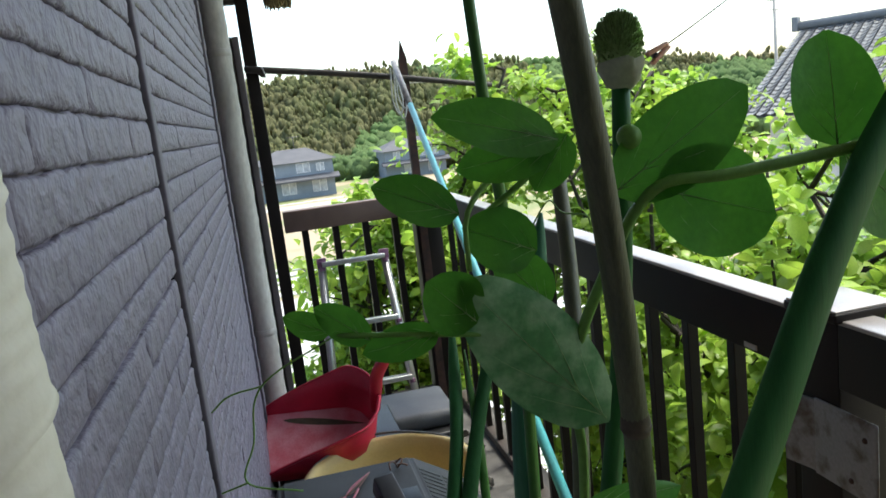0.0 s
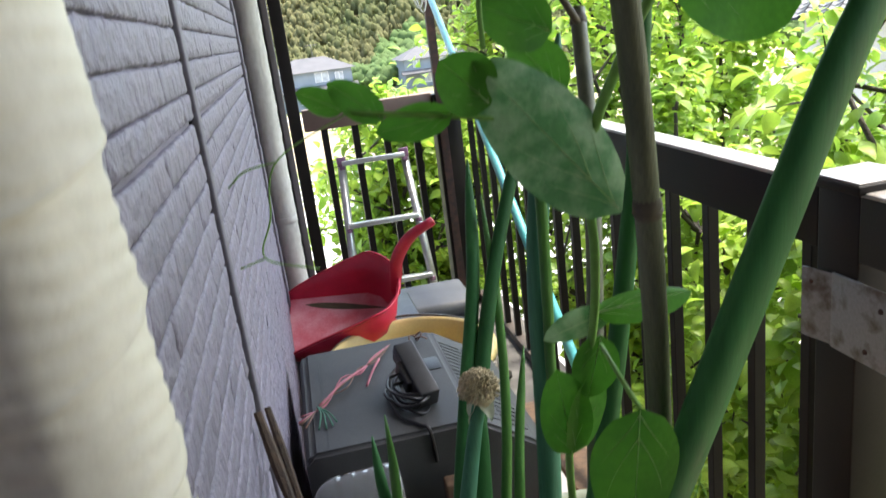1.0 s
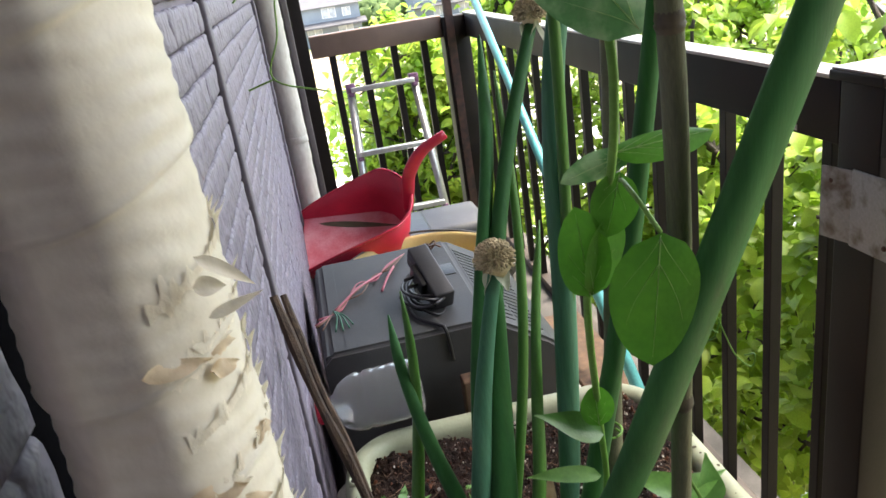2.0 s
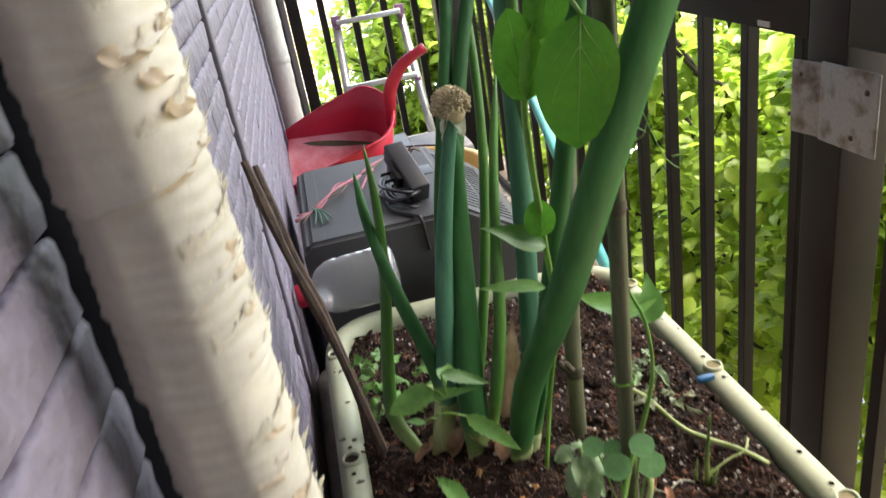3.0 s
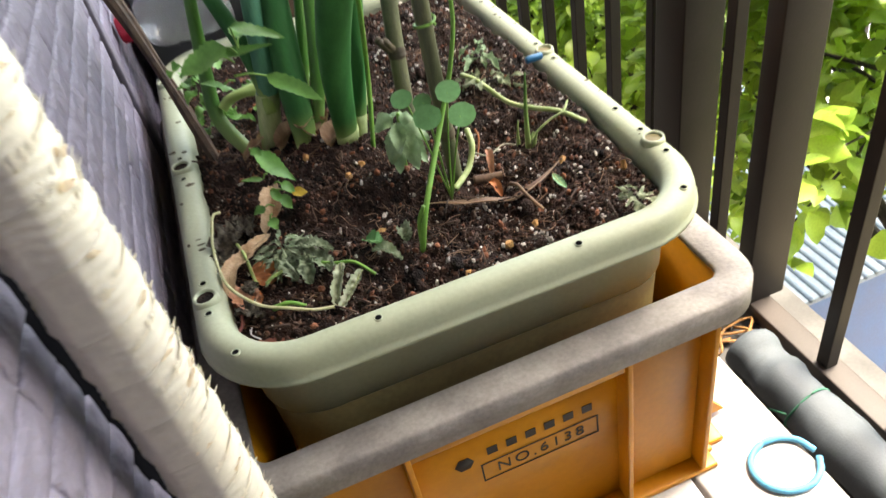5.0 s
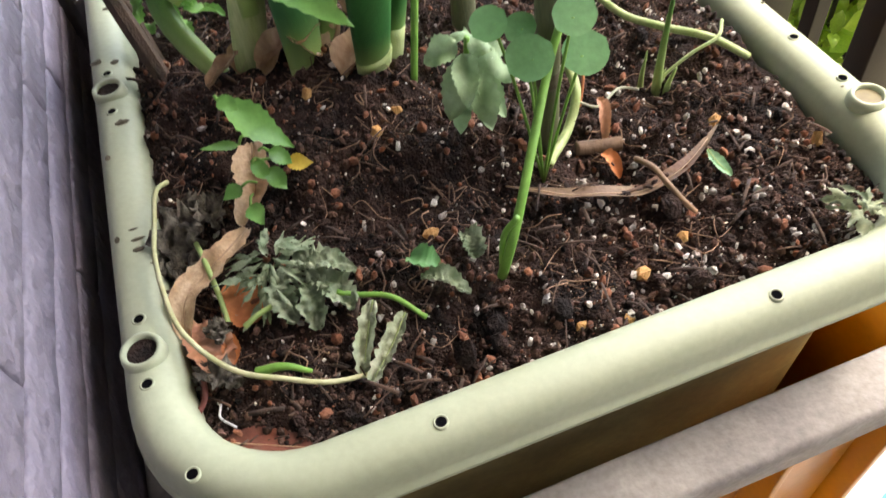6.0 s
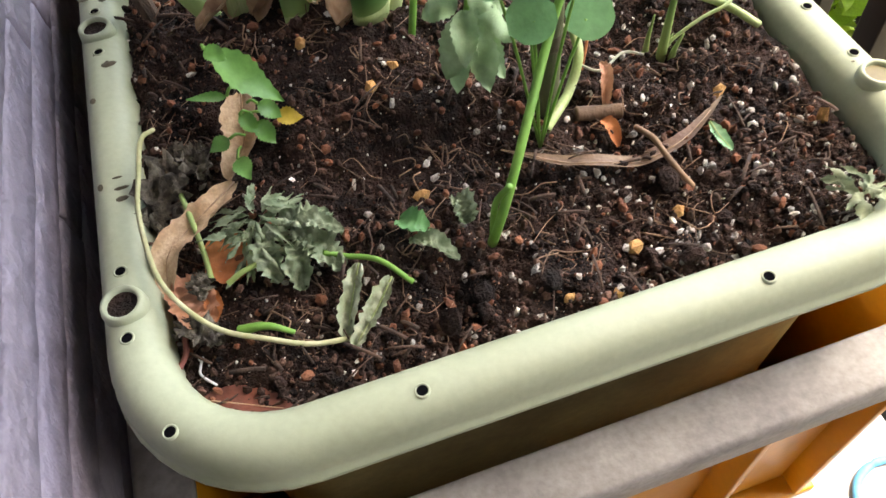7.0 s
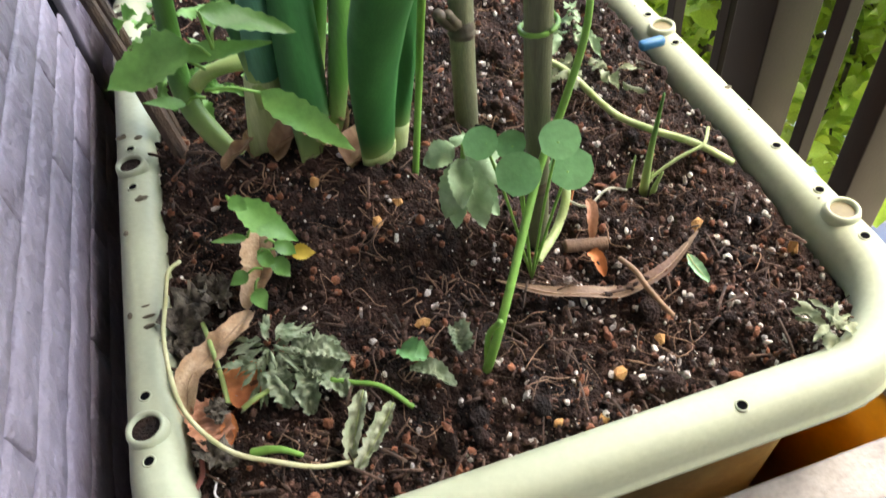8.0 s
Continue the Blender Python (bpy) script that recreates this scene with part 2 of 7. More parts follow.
def clear_material():
    m = bpy.data.materials.new("clear_bottle_plastic")
    m.use_nodes = True
    b = m.node_tree.nodes["Principled BSDF"]
    b.inputs["Base Color"].default_value = (0.93, 0.95, 0.95, 1)
    b.inputs["Roughness"].default_value, b.inputs["IOR"].default_value = 0.06, 1.4
    b.inputs["Transmission Weight"].default_value = 0.93
    return m


CLEAR = clear_material()


# ---- building helpers ----
def link(name, bm, mat, parent=None, label="", smooth=True):
    bmesh.ops.recalc_face_normals(bm, faces=bm.faces)
    me = bpy.data.meshes.new(name)
    bm.to_mesh(me)
    bm.free()
    for p in me.polygons:
        p.use_smooth = smooth
    if mat:
        me.materials.append(mat)
    ob = new(name, me)
    ob.parent = parent
    if label:
        ob["label"] = label
    return ob


def part(name, bm, mat, parent, label="", smooth=True):
    return link(name, bm, mat, parent, label, smooth)


def thing(name, label, category, group="", kind="", at=(0, 0, 0)):
    ob = new(name)
    ob.empty_display_size = 0.05
    ob.location = at
    return tagged(ob, label, category, group, kind)


def add_box(bm, lo, hi, bevel=0.0, m=None):
    lo, hi = Vector(lo), Vector(hi)
    c, s = (lo + hi) / 2, hi - lo
    vs = bmesh.ops.create_cube(bm, size=1.0, matrix=Matrix.Translation(c) @ Matrix.Diagonal((*s, 1)))["verts"]
    if bevel:
        es = list({e for v in vs for e in v.link_edges})
        r = bmesh.ops.bevel(bm, geom=es, offset=bevel, segments=2, affect="EDGES", profile=0.6)
        vs = list({v for f in r["faces"] for v in f.verts} | {v for v in vs if v.is_valid})
    if m is not None:
        bmesh.ops.transform(bm, matrix=m, verts=[v for v in vs if v.is_valid])
    return vs


def box(lo, hi, bevel=0.0, m=None):
    bm = bmesh.new()
    add_box(bm, lo, hi, bevel, m)
    return bm


def spline(points, n):
    """n + 1 points on a smooth curve through the given ones."""
    p = [Vector(q) for q in points]
    if len(p) == 2:
        return [p[0].lerp(p[1], i / n) for i in range(n + 1)]
    p = [p[0] * 2 - p[1], *p, p[-1] * 2 - p[-2]]
    out = []
    for i in range(n + 1):
        u = i / n * (len(p) - 3)
        k = min(int(u), len(p) - 4)
        t = u - k
        a, b, c, d = p[k:k + 4]
        out.append(0.5 * ((2 * b) + (c - a) * t + (2 * a - 5 * b + 4 * c - d) * t * t + (3 * b - a - 3 * c + d) * t * t * t))
    return out


def add_tube(bm, points, radius, sides=10, n=None, flat=1.0, side=None, cap=True):
    """A tube along a smooth curve; radius is a number or a function of 0..1; flat squeezes it across side."""
    pts = spline(points, n or max(2, 4 * (len(points) - 1)))
    rings = []
    ref = Vector(side) if side else Vector((1, 0.13, 0.07))
    for i, p in enumerate(pts):
        t = (pts[min(i + 1, len(pts) - 1)] - pts[max(i - 1, 0)]).normalized()
        u = (ref - t * ref.dot(t))
        u = u.normalized() if u.length > 1e-5 else t.orthogonal().normalized()
        v = t.cross(u)
        r = radius(i / (len(pts) - 1)) if callable(radius) else radius
        rings.append([bm.verts.new(p + u * (r * math.cos(a)) + v * (r * flat * math.sin(a))) for a in (2 * math.pi * k / sides for k in range(sides))])
    for a, b in zip(rings, rings[1:]):
        for k in range(sides):
            bm.faces.new((a[k], a[(k + 1) % sides], b[(k + 1) % sides], b[k]))
    if cap:
        bm.faces.new(rings[0][::-1])
        bm.faces.new(rings[-1])
    return rings


def tube(points, radius, sides=10, n=None, flat=1.0, side=None):
    bm = bmesh.new()
    add_tube(bm, points, radius, sides, n, flat, side)
    return bm


def add_lathe(bm, profile, m=Matrix(), sides=28, closed=False):
    rings = []
    for r, z in profile:
        rings.append([bm.verts.new(m @ Vector((r * math.cos(a), r * math.sin(a), z))) for a in (2 * math.pi * k / sides for k in range(sides))])
    for a, b in zip(rings, rings[1:]):
        for k in range(sides):
            bm.faces.new((a[k], a[(k + 1) % sides], b[(k + 1) % sides], b[k]))
    if closed:
        bm.faces.new(rings[0][::-1])
        bm.faces.new(rings[-1])


def lathe(profile, m=Matrix(), sides=28, closed=False):
    bm = bmesh.new()
    add_lathe(bm, profile, m, sides, closed)
    return bm


def round_rect(x0, x1, y0, y1, r, n=8):
    out = []
    for cx, cy, a0 in ((x1 - r, y0 + r, -90), (x1 - r, y1 - r, 0), (x0 + r, y1 - r, 90), (x0 + r, y0 + r, 180)):
        for k in range(n + 1):
            a = radians(a0 + 90 * k / n)
            out.append((cx + r * math.cos(a), cy + r * math.sin(a), math.cos(a), math.sin(a)))
    return out


def loop_sweep(path, profile, closed_profile=True):
    """A profile of (outward, up) carried round a closed flat path of (x, y, nx, ny)."""
    bm = bmesh.new()
    rings = [[bm.verts.new((x + nx * d, y + ny * d, z)) for d, z in profile] for x, y, nx, ny in path]
    m = len(profile)
    for i in range(len(rings)):
        a, b = rings[i], rings[(i + 1) % len(rings)]
        for k in range(m if closed_profile else m - 1):
            bm.faces.new((a[k], b[k], b[(k + 1) % m], a[(k + 1) % m]))
    return bm


def add_leaf(bm, base, tip, width, up=(0, 0, 1), cup=0.15, droop=0.0, n=8, round_=0.0, teeth=0.0, wave=0.0, seed=0):
    """A leaf blade from base to tip with a middle fold, cupped sides and a bent length."""
    base, tip = Vector(base), Vector(tip)
    ax = tip - base
    L = ax.length
    ax.normalize()
    nrm = Vector(up)
    nrm = (nrm - ax * nrm.dot(ax))
    nrm = nrm.normalized() if nrm.length > 1e-4 else ax.orthogonal().normalized()
    sd = ax.cross(nrm)
    rnd = random.Random(seed)
    ph = rnd.uniform(0, 6)
    rows = []
    for i in range(n + 1):
        t = i / n
        w = math.sin(math.pi * min(1, t ** (0.72 + 0.2 * round_))) ** (0.85 - 0.38 * round_) if 0 < t < 1 else 0.0
        w = max(w, 0.03)
        if teeth and i % 2 and 0 < i < n:
            w *= 1 - teeth
        c = base + ax * (L * t) - nrm * (droop * L * t * t)
        row = []
        for s in (-1, -0.5, 0, 0.5, 1):
            off = nrm * (cup * width * 0.5 * w * s * s + wave * width * abs(s) * math.sin(9 * t + ph + (2 if s > 0 else 0)))
            row.append(bm.verts.new(c + sd * (s * 0.5 * width * w) + off))
        rows.append(row)
    for a, b in zip(rows, rows[1:]):
        for k in range(4):
            bm.faces.new((a[k], a[k + 1], b[k + 1], b[k]))


def leaf(*args, **kw):
    bm = bmesh.new()
    add_leaf(bm, *args, **kw)
    return bm


def add_lump(bm, c, size, rnd, squash=0.8, sub=1):
    m = Matrix.Translation(c) @ Euler((rnd.uniform(0, 6), rnd.uniform(0, 6), rnd.uniform(0, 6))).to_matrix().to_4x4() @ Matrix.Diagonal((size * rnd.uniform(0.7, 1.2), size * rnd.uniform(0.6, 1.0), size * squash * rnd.uniform(0.6, 1.0), 1))
    vs = bmesh.ops.create_icosphere(bm, subdivisions=sub, radius=0.5, matrix=m)["verts"]
    for v in vs:
        v.co += Vector((rnd.uniform(-1, 1), rnd.uniform(-1, 1), rnd.uniform(-1, 1))) * size * 0.09


def lumps(name, mat, places, parent=None, kind="", label="", category="", jag=0.22, long=1.3):
    """Many small irregular grains in one mesh, from (x, y, z, size)."""
    rnd = random.Random(len(places))
    base = bmesh.new()
    bmesh.ops.create_icosphere(base, subdivisions=1, radius=0.5)
    bv = np.array([v.co[:] for v in base.verts])
    bf = np.array([[v.index for v in f.verts] for f in base.faces])
    base.free()
    V, F = [], []
    rs = np.random.RandomState(len(places))
    for i, (x, y, z, s) in enumerate(places):
        rot = np.array(Euler(rs.uniform(0, 6, 3)).to_matrix())
        v = bv * (1 + rs.uniform(-jag, jag, (len(bv), 1))) * (s * rs.uniform((0.7, 0.55, 0.45), (long, 0.95, 0.8)))
        V.append(v @ rot.T + (x, y, z))
        F.append(bf + i * len(bv))
    me = bpy.data.meshes.new(name)
    me.from_pydata(np.concatenate(V).tolist(), [], np.concatenate(F).tolist())
    me.materials.append(mat)
    ob = new(name, me)
    ob.parent = parent
    return tagged(ob, label, category, "", kind)


# ---- the balcony ----
FLOOR_Z, RAIL_Z, WALL_X, RAIL_X, FAR_Y = -0.20, 0.953, -0.136, 0.783, 3.84
BACK_Y = -0.80

tagged(link("floor", box((WALL_X - 0.01, BACK_Y, FLOOR_Z - 0.12), (0.92, FAR_Y + 0.1, FLOOR_Z)), CONCRETE, smooth=False), "dull grey concrete balcony floor strewn with dirt", "floor", kind="structure")
house_wall = tagged(link("wall_house", box((-0.42, BACK_Y - 0.3, -7.0), (WALL_X - 0.0036, FAR_Y + 0.02, 3.4)), JOINT, smooth=False), "lavender grey stone-pattern siding on the house wall", "wall", kind="structure")

# black sheets paint the shade in the siding gaps, one behind the near pipe; and the sealed joint with its raised strip
part("gap_shade", box((WALL_X - 0.0050, 0.160, FLOOR_Z), (WALL_X - 0.0026, 0.240, 2.6)), BLACKGAP, house_wall, "black sheet painting the shade in a siding gap", False)
part("gap_shade", box((WALL_X - 0.0050, 0.735, FLOOR_Z), (WALL_X - 0.0026, 0.780, 2.6)), BLACKGAP, house_wall, "black sheet painting the shade in a siding gap", False)
part("gap_shade", box((WALL_X - 0.0050, 1.825, FLOOR_Z), (WALL_X - 0.0026, 1.91, 2.6)), BLACKGAP, house_wall, "black sheet painting the shade in a siding gap", False)
part("joint_strip", box((WALL_X - 0.005, 0.751, FLOOR_Z), (WALL_X + 0.004, 0.774, 2.6), 0.002), SEALANT, house_wall, "plain vertical cover strip")
part("joint_strip", box((WALL_X - 0.005, 1.845, FLOOR_Z), (WALL_X + 0.006, 1.866, 2.6), 0.002), SEALANT, house_wall, "plain vertical cover strip")


NEAR_PIPE = (-0.1015, 0.150, 0.0215)


def taped_pipe(label, x, y, r, lean, pitch, mat, slant, seed, fine, facets, pucker):
    """Refrigerant pipes under tape: a faceted tube, fine ripples round it, and a lap at each turn of the tape."""
    ob = thing("air_conditioner_pipe", label, "pipe", at=(x, y, FLOOR_Z))
    rnd = random.Random(seed)
    lean = Vector(lean)
    def axis(h):
        return lean * (h + FLOOR_Z - 0.9) + Vector((0, 0, h))
    sides, top = 64, 2.55
    shape = []
    for j in range(sides):
        a = 2 * math.pi * j / sides
        k = 1.0
        for c, half in facets:
            d = (a - c + math.pi) % (2 * math.pi) - math.pi
            if abs(d) < half:
                k = min(k, math.cos(half) / math.cos(d))
        shape.append(k)
    bm = bmesh.new()
    rings, h, starts = [], 0.0, []
    while h < top:
        turn = pitch * rnd.uniform(0.85, 1.15)
        starts.append(h)
        steps = 34 if fine[0] < h < fine[1] else 5
        grow = rnd.uniform(-0.0003, 0.0003)
        for s in range(steps):
            u = s / steps
            ring = []
            for j in range(sides):
                a = 2 * math.pi * j / sides
                around = Vector((math.cos(a), math.sin(a), 0))
                z = h + turn * u + slant * math.sin(a + 0.6) + 0.0014 * noise.noise(around * 1.6 + Vector((0, 0, h * 40)))
                lap = 0.0013 * (1 - u) ** 1.5 + (0.0005 if s < 1 else 0)
                ripple = pucker * (0.6 + 0.8 * noise.noise(around * 1.5 + Vector((0, 0, z * 30)))) * math.sin(2 * math.pi * z / 0.0056 + 3.5 * noise.noise(around * 1.4 + Vector((0, 0, z * 55)))) + 0.0004 * noise.noise(around * 2.0 + Vector((0, 0, z * 60)))
                k = r * shape[j] + lap + ripple + grow - 0.0006
                c = axis(z)
                ring.append(bm.verts.new((c.x + k * math.cos(a), c.y + k * math.sin(a), c.z)))
            rings.append(ring)
        h += turn
    for a, b in zip(rings, rings[1:]):
        for k in range(sides):
            bm.faces.new((a[k], a[(k + 1) % sides], b[(k + 1) % sides], b[k]))
    part("tape_wrap", bm, mat, ob)
    return ob, axis, starts


def near_pipe():
    x, y, r = NEAR_PIPE
    pitch = 0.0335
    rnd = random.Random(40)
    ob, axis, starts = taped_pipe("cream tape-wrapped pipe with torn brittle flaps beside the wall", x, y, r, (-0.008, 0.010, 0), pitch, TAPE, 0.0075, 40, (0.7, 1.75), ((radians(-143), 0.42), (radians(-97), 0.40), (radians(60), 0.3)), 0.00036)
    # brittle teeth stand off along the side that faces the planter, and torn amber patches lie on the laps
    n = 0
    for h in starts:
        if not 0.74 < h < 1.68:
            continue
        upper = h + FLOOR_Z > 1.17
        if not upper:
            # the lap's edge has split and peels off in a jagged fringe
            for q in range(2):
                bm, prev = bmesh.new(), None
                for m in range(56):
                    a = radians(-66 + 1.75 * m)
                    out = Vector((math.cos(a), math.sin(a), 0))
                    jag = max(0.0, 0.15 + 1.5 * noise.noise(Vector((m * 0.33, h * 40 + q * 7, 1.0))) + 0.7 * noise.noise(Vector((m * 0.9, h * 40, 5.0 + q))))
                    free = min(1, max(0, (math.degrees(a) + 50) / 55))
                    z = h + q * 0.45 * pitch + 0.0075 * math.sin(a + 0.6)
                    row = [bm.verts.new(axis(z + dz * (0.3 + jag)) + out * (r + 0.0002 + lift * jag * free)) for dz, lift in ((-0.002, 0.0), (0.002, 0.0010), (0.0045, 0.0034))]
                    if prev:
                        for k in range(2):
                            bm.faces.new((prev[k], row[k], row[k + 1], prev[k + 1]))
                    prev = row
                part("torn_edge", bm, TAPE_SHRED, ob, "jagged torn edge of the tape", smooth=False)
                n += 1
        for k in range(0 if upper else 4):
            a = radians(rnd.uniform(-62, 2))
            z = h + 0.0075 * math.sin(a + 0.6) + rnd.uniform(-0.002, 0.004)
            out, tan = Vector((math.cos(a), math.sin(a), 0)), Vector((-math.sin(a), math.cos(a), 0))
            p = axis(z) + out * (r + 0.0012)
            wide = rnd.uniform(0.006, 0.013)
            part("torn_flap", leaf(p - tan * wide * 0.5 - out * 0.0012, p + tan * wide * 0.5 + Vector((0, 0, rnd.uniform(-0.003, 0.004))), rnd.uniform(0.004, 0.008), up=out + Vector((0, 0, 0.15)), cup=-0.12, droop=0.04, n=10, round_=-0.3, teeth=0.22, wave=0.05, seed=900 + n + k), TAPE_FLAP if k < 2 else TAPE_SHRED, ob, "torn amber inner face of the tape" if k < 2 else "")
    for deg, z, wide, tall in ((-60, 1.159, 0.014, 0.004), (-34, 1.154, 0.008, 0.004), (-60, 1.129, 0.013, 0.0055), (-42, 1.122, 0.010, 0.005), (-28, 1.113, 0.013, 0.006), (-14, 1.102, 0.009, 0.005), (-23, 1.050, 0.008, 0.004), (-33, 0.980, 0.010, 0.004), (-25, 0.938, 0.009, 0.004), (-40, 1.008, 0.009, 0.003), (-30, 0.890, 0.010, 0.004)):
        a = radians(deg)
        out, tan = Vector((math.cos(a), math.sin(a), 0)), Vector((-math.sin(a), math.cos(a), 0))
        p = axis(z - FLOOR_Z) + out * (r + 0.0003)
        part("torn_flap", leaf(p - tan * wide * 0.5, p + tan * wide * 0.5 - Vector((0, 0, 0.002)), tall, up=out + Vector((0, 0, 0.35)), cup=0.12, droop=-0.03, n=10, round_=-0.2, wave=0.16, seed=int(z * 1000)), TAPE_FLAP, ob, "curled amber underside of the tape")
    # one torn lap of tape stands off in two pointed strips
    o = Vector((x, y, FLOOR_Z))
    for a, b, w in (((-0.0845, 0.135, 1.1790), (-0.0745, 0.137, 1.1705), 0.0030), ((-0.0850, 0.136, 1.1660), (-0.0740, 0.137, 1.1690), 0.0024), ((-0.0860, 0.134, 1.1735), (-0.0800, 0.136, 1.1720), 0.0040)):
        part("torn_strip", leaf(Vector(a) - o, Vector(b) - o, w, up=(0.4, -1, 0.5), cup=0.5, droop=0.1, n=10, round_=-0.4, wave=0.06, seed=3), TAPE_SHRED, ob, "pointed torn strip")
    return ob


pipe = near_pipe()
for z in (0.42, 1.52):
    part("pipe_clamp", lathe([(0.0219, -0.008), (0.0235, -0.007), (0.0235, 0.007), (0.0219, 0.008)], Matrix.Translation((-0.008 * (z - 0.9), 0.010 * (z - 0.9), z - FLOOR_Z)), 28), STEEL, pipe, "dull metal saddle clamp")
    part("clamp_foot", box((-0.037, -0.012, z - FLOOR_Z - 0.008), (-0.02, 0.012, z - FLOOR_Z + 0.008), 0.001), STEEL, pipe)

far_pipe, _, _ = taped_pipe("weathered white tape-wrapped pipe standing against the wall", -0.106, 2.01, 0.0285, (0, 0, 0), 0.07, PIPE_WHITE, 0.012, 192, (9, 9), (), 0.0005)
for z in (0.83, 1.55):
    part("pipe_clamp", lathe([(0.0285, -0.01), (0.030, -0.009), (0.030, 0.009), (0.0285, 0.01)], Matrix.Translation((0, 0, z - FLOOR_Z)), 20), PIPE_WHITE, far_pipe, "pale saddle clamp")

# unseen wall added at the balcony's back end to keep light from behind out
tagged(link("back_light_block", box((-0.42, BACK_Y - 0.3, -7.0), (2.2, BACK_Y, 3.4)), DARKPOLE, smooth=False), "unseen dark wall added to block light from behind", "wall", kind="structure")

# unseen eaves added over the balcony to cut the light that reaches it
eaves = thing("eaves", "unseen dark timber eaves added to shade the balcony", "eaves", at=(0, 1.0, 2.55))
part("soffit", box((-0.4, -1.9, -0.10), (1.22, 2.85, -0.05)), WOOD, eaves, smooth=False)
part("fascia_board", box((1.19, -1.9, -0.20), (1.23, 2.85, -0.04), 0.004), DARKPOLE, eaves)

# storm shutter casing standing out from the wall
shutter = thing("shutter_casing", "dark bronze shutter casing with a grey edge on the house wall", "shutter", at=(WALL_X, 2.45, FLOOR_Z))
part("casing", box((-0.007, -0.02, 0), (0.058, 0.06, 1.84), 0.003), DARKPOLE, shutter)
part("edge_trim", box((0.058, -0.024, 0), (0.078, 0.02, 1.84), 0.003), material("grey_trim", (0.15, 0.13, 0.13), 0.5, scale=9), shutter, "grey metal edge trim")


# ---- railing ----
def railing():
    rail = thing("balcony_railing", "dark bronze metal balcony railing, sky light painted on its top", "railing", at=(RAIL_X, 0, FLOOR_Z))
    h = RAIL_Z - FLOOR_Z
    spans = ((BACK_Y, 0.978), (1.074, FAR_Y - 0.02))
    for a, b in spans:
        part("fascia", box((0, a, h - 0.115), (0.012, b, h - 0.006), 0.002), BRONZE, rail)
        part("top_rail", box((-0.002, a, h - 0.008), (0.058, b, h), 0.003), RAILCAP, rail, "metal top painted sky-pale")
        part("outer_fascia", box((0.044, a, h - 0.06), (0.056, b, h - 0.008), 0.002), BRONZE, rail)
        part("bottom_rail", box((0.010, a, 0.010), (0.060, b, 0.045), 0.003), material("lighter_dark_bronze", (0.045, 0.033, 0.028), 0.6, (0.028, 0.021, 0.018), 7, 250, 0.08), rail, "lighter brown bottom rail")
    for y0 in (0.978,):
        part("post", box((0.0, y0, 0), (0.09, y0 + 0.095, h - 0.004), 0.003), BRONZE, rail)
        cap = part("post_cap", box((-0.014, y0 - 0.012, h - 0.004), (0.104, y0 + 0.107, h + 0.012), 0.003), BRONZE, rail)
        part("cap_top", box((-0.011, y0 - 0.009, h + 0.012), (0.101, y0 + 0.104, h + 0.016), 0.001), RAILCAP, cap, "cap face painted sky-pale")
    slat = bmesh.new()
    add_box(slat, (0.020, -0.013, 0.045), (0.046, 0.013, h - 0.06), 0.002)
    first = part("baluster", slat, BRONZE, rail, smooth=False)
    first.location.y = 1.126
    ys = [1.126 + 0.168 * k for k in range(1, 18) if 1.126 + 0.168 * k < FAR_Y - 0.05]
    ys += [0.874 - 0.168 * k for k in range(0, 10) if k != 1]
    part("stout_bar", box((0.0, 0.727, 0.045), (0.09, 0.767, h - 0.06), 0.003), BRONZE, rail)
    for y in ys:
        o = new("baluster", first.data)
        o.parent, o.location = rail, (0, y, 0)
    part("rail_sticker", box((-0.0015, 1.18, h - 0.110), (0.0, 1.217, h - 0.100)), WHITE_BOARD, rail, "small white label strip", False)
    # galvanised bracket plates on the post
    br = part("bracket", box((-0.006, 0.897, h - 0.280), (-0.001, 1.030, h - 0.145), 0.003), GALV, rail, "weathered galvanised bracket plate")
    part("bracket_wing", box((-0.001, -0.002, -0.064), (0.003, 0.058, 0.064), 0.002, Matrix.Translation((-0.005, 1.030, h - 0.212)) @ Matrix.Rotation(radians(13), 4, "Z")), GALV, rail, "weathered galvanised bracket wing")
    for y, dz in ((0.92, 0.023), (0.949, -0.057), (1.068, 0.028)):
        part("screw_head", lathe([(0.0, 0.0035), (0.004, 0.0025), (0.005, 0)], Matrix.Translation((-0.006 - (0.007 if y > 1.03 else 0), y, h - 0.2 + dz)) @ Matrix.Rotation(radians(-90), 4, "Y"), 10), RUST, rail)
    part("bolt", tube([(0.01, 1.088, h - 0.25), (-0.012, 1.104, h - 0.25)], 0.004, 8), DARKPOLE, rail, "dark protruding bolt")
    return rail


railing()


def end_railing():
    rail = thing("end_railing", "brown metal railing closing the balcony end, top rail painted sunlit", "railing", at=(0, FAR_Y, FLOOR_Z))
    h = RAIL_Z - FLOOR_Z
    part("top_rail", box((0.01, -0.03, h - 0.108), (0.668, 0.03, h), 0.006), BRONZE_LIT, rail)
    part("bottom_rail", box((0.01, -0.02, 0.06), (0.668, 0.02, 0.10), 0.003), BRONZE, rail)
    part("corner_post", box((0.668, -0.06, 0), (0.80, 0.05, h - 0.01), 0.004), BRONZE, rail)
    first = part("baluster", box((-0.017, -0.016, 0.10), (0.017, 0.016, h - 0.10), 0.002), BRONZE, rail, smooth=False)
    first.location.x = 0.107
    for k in range(1, 4):
        o = new("baluster", first.data)
        o.parent, o.location = rail, (0.107 + 0.1543 * k, 0, 0)
    return rail


end_railing()

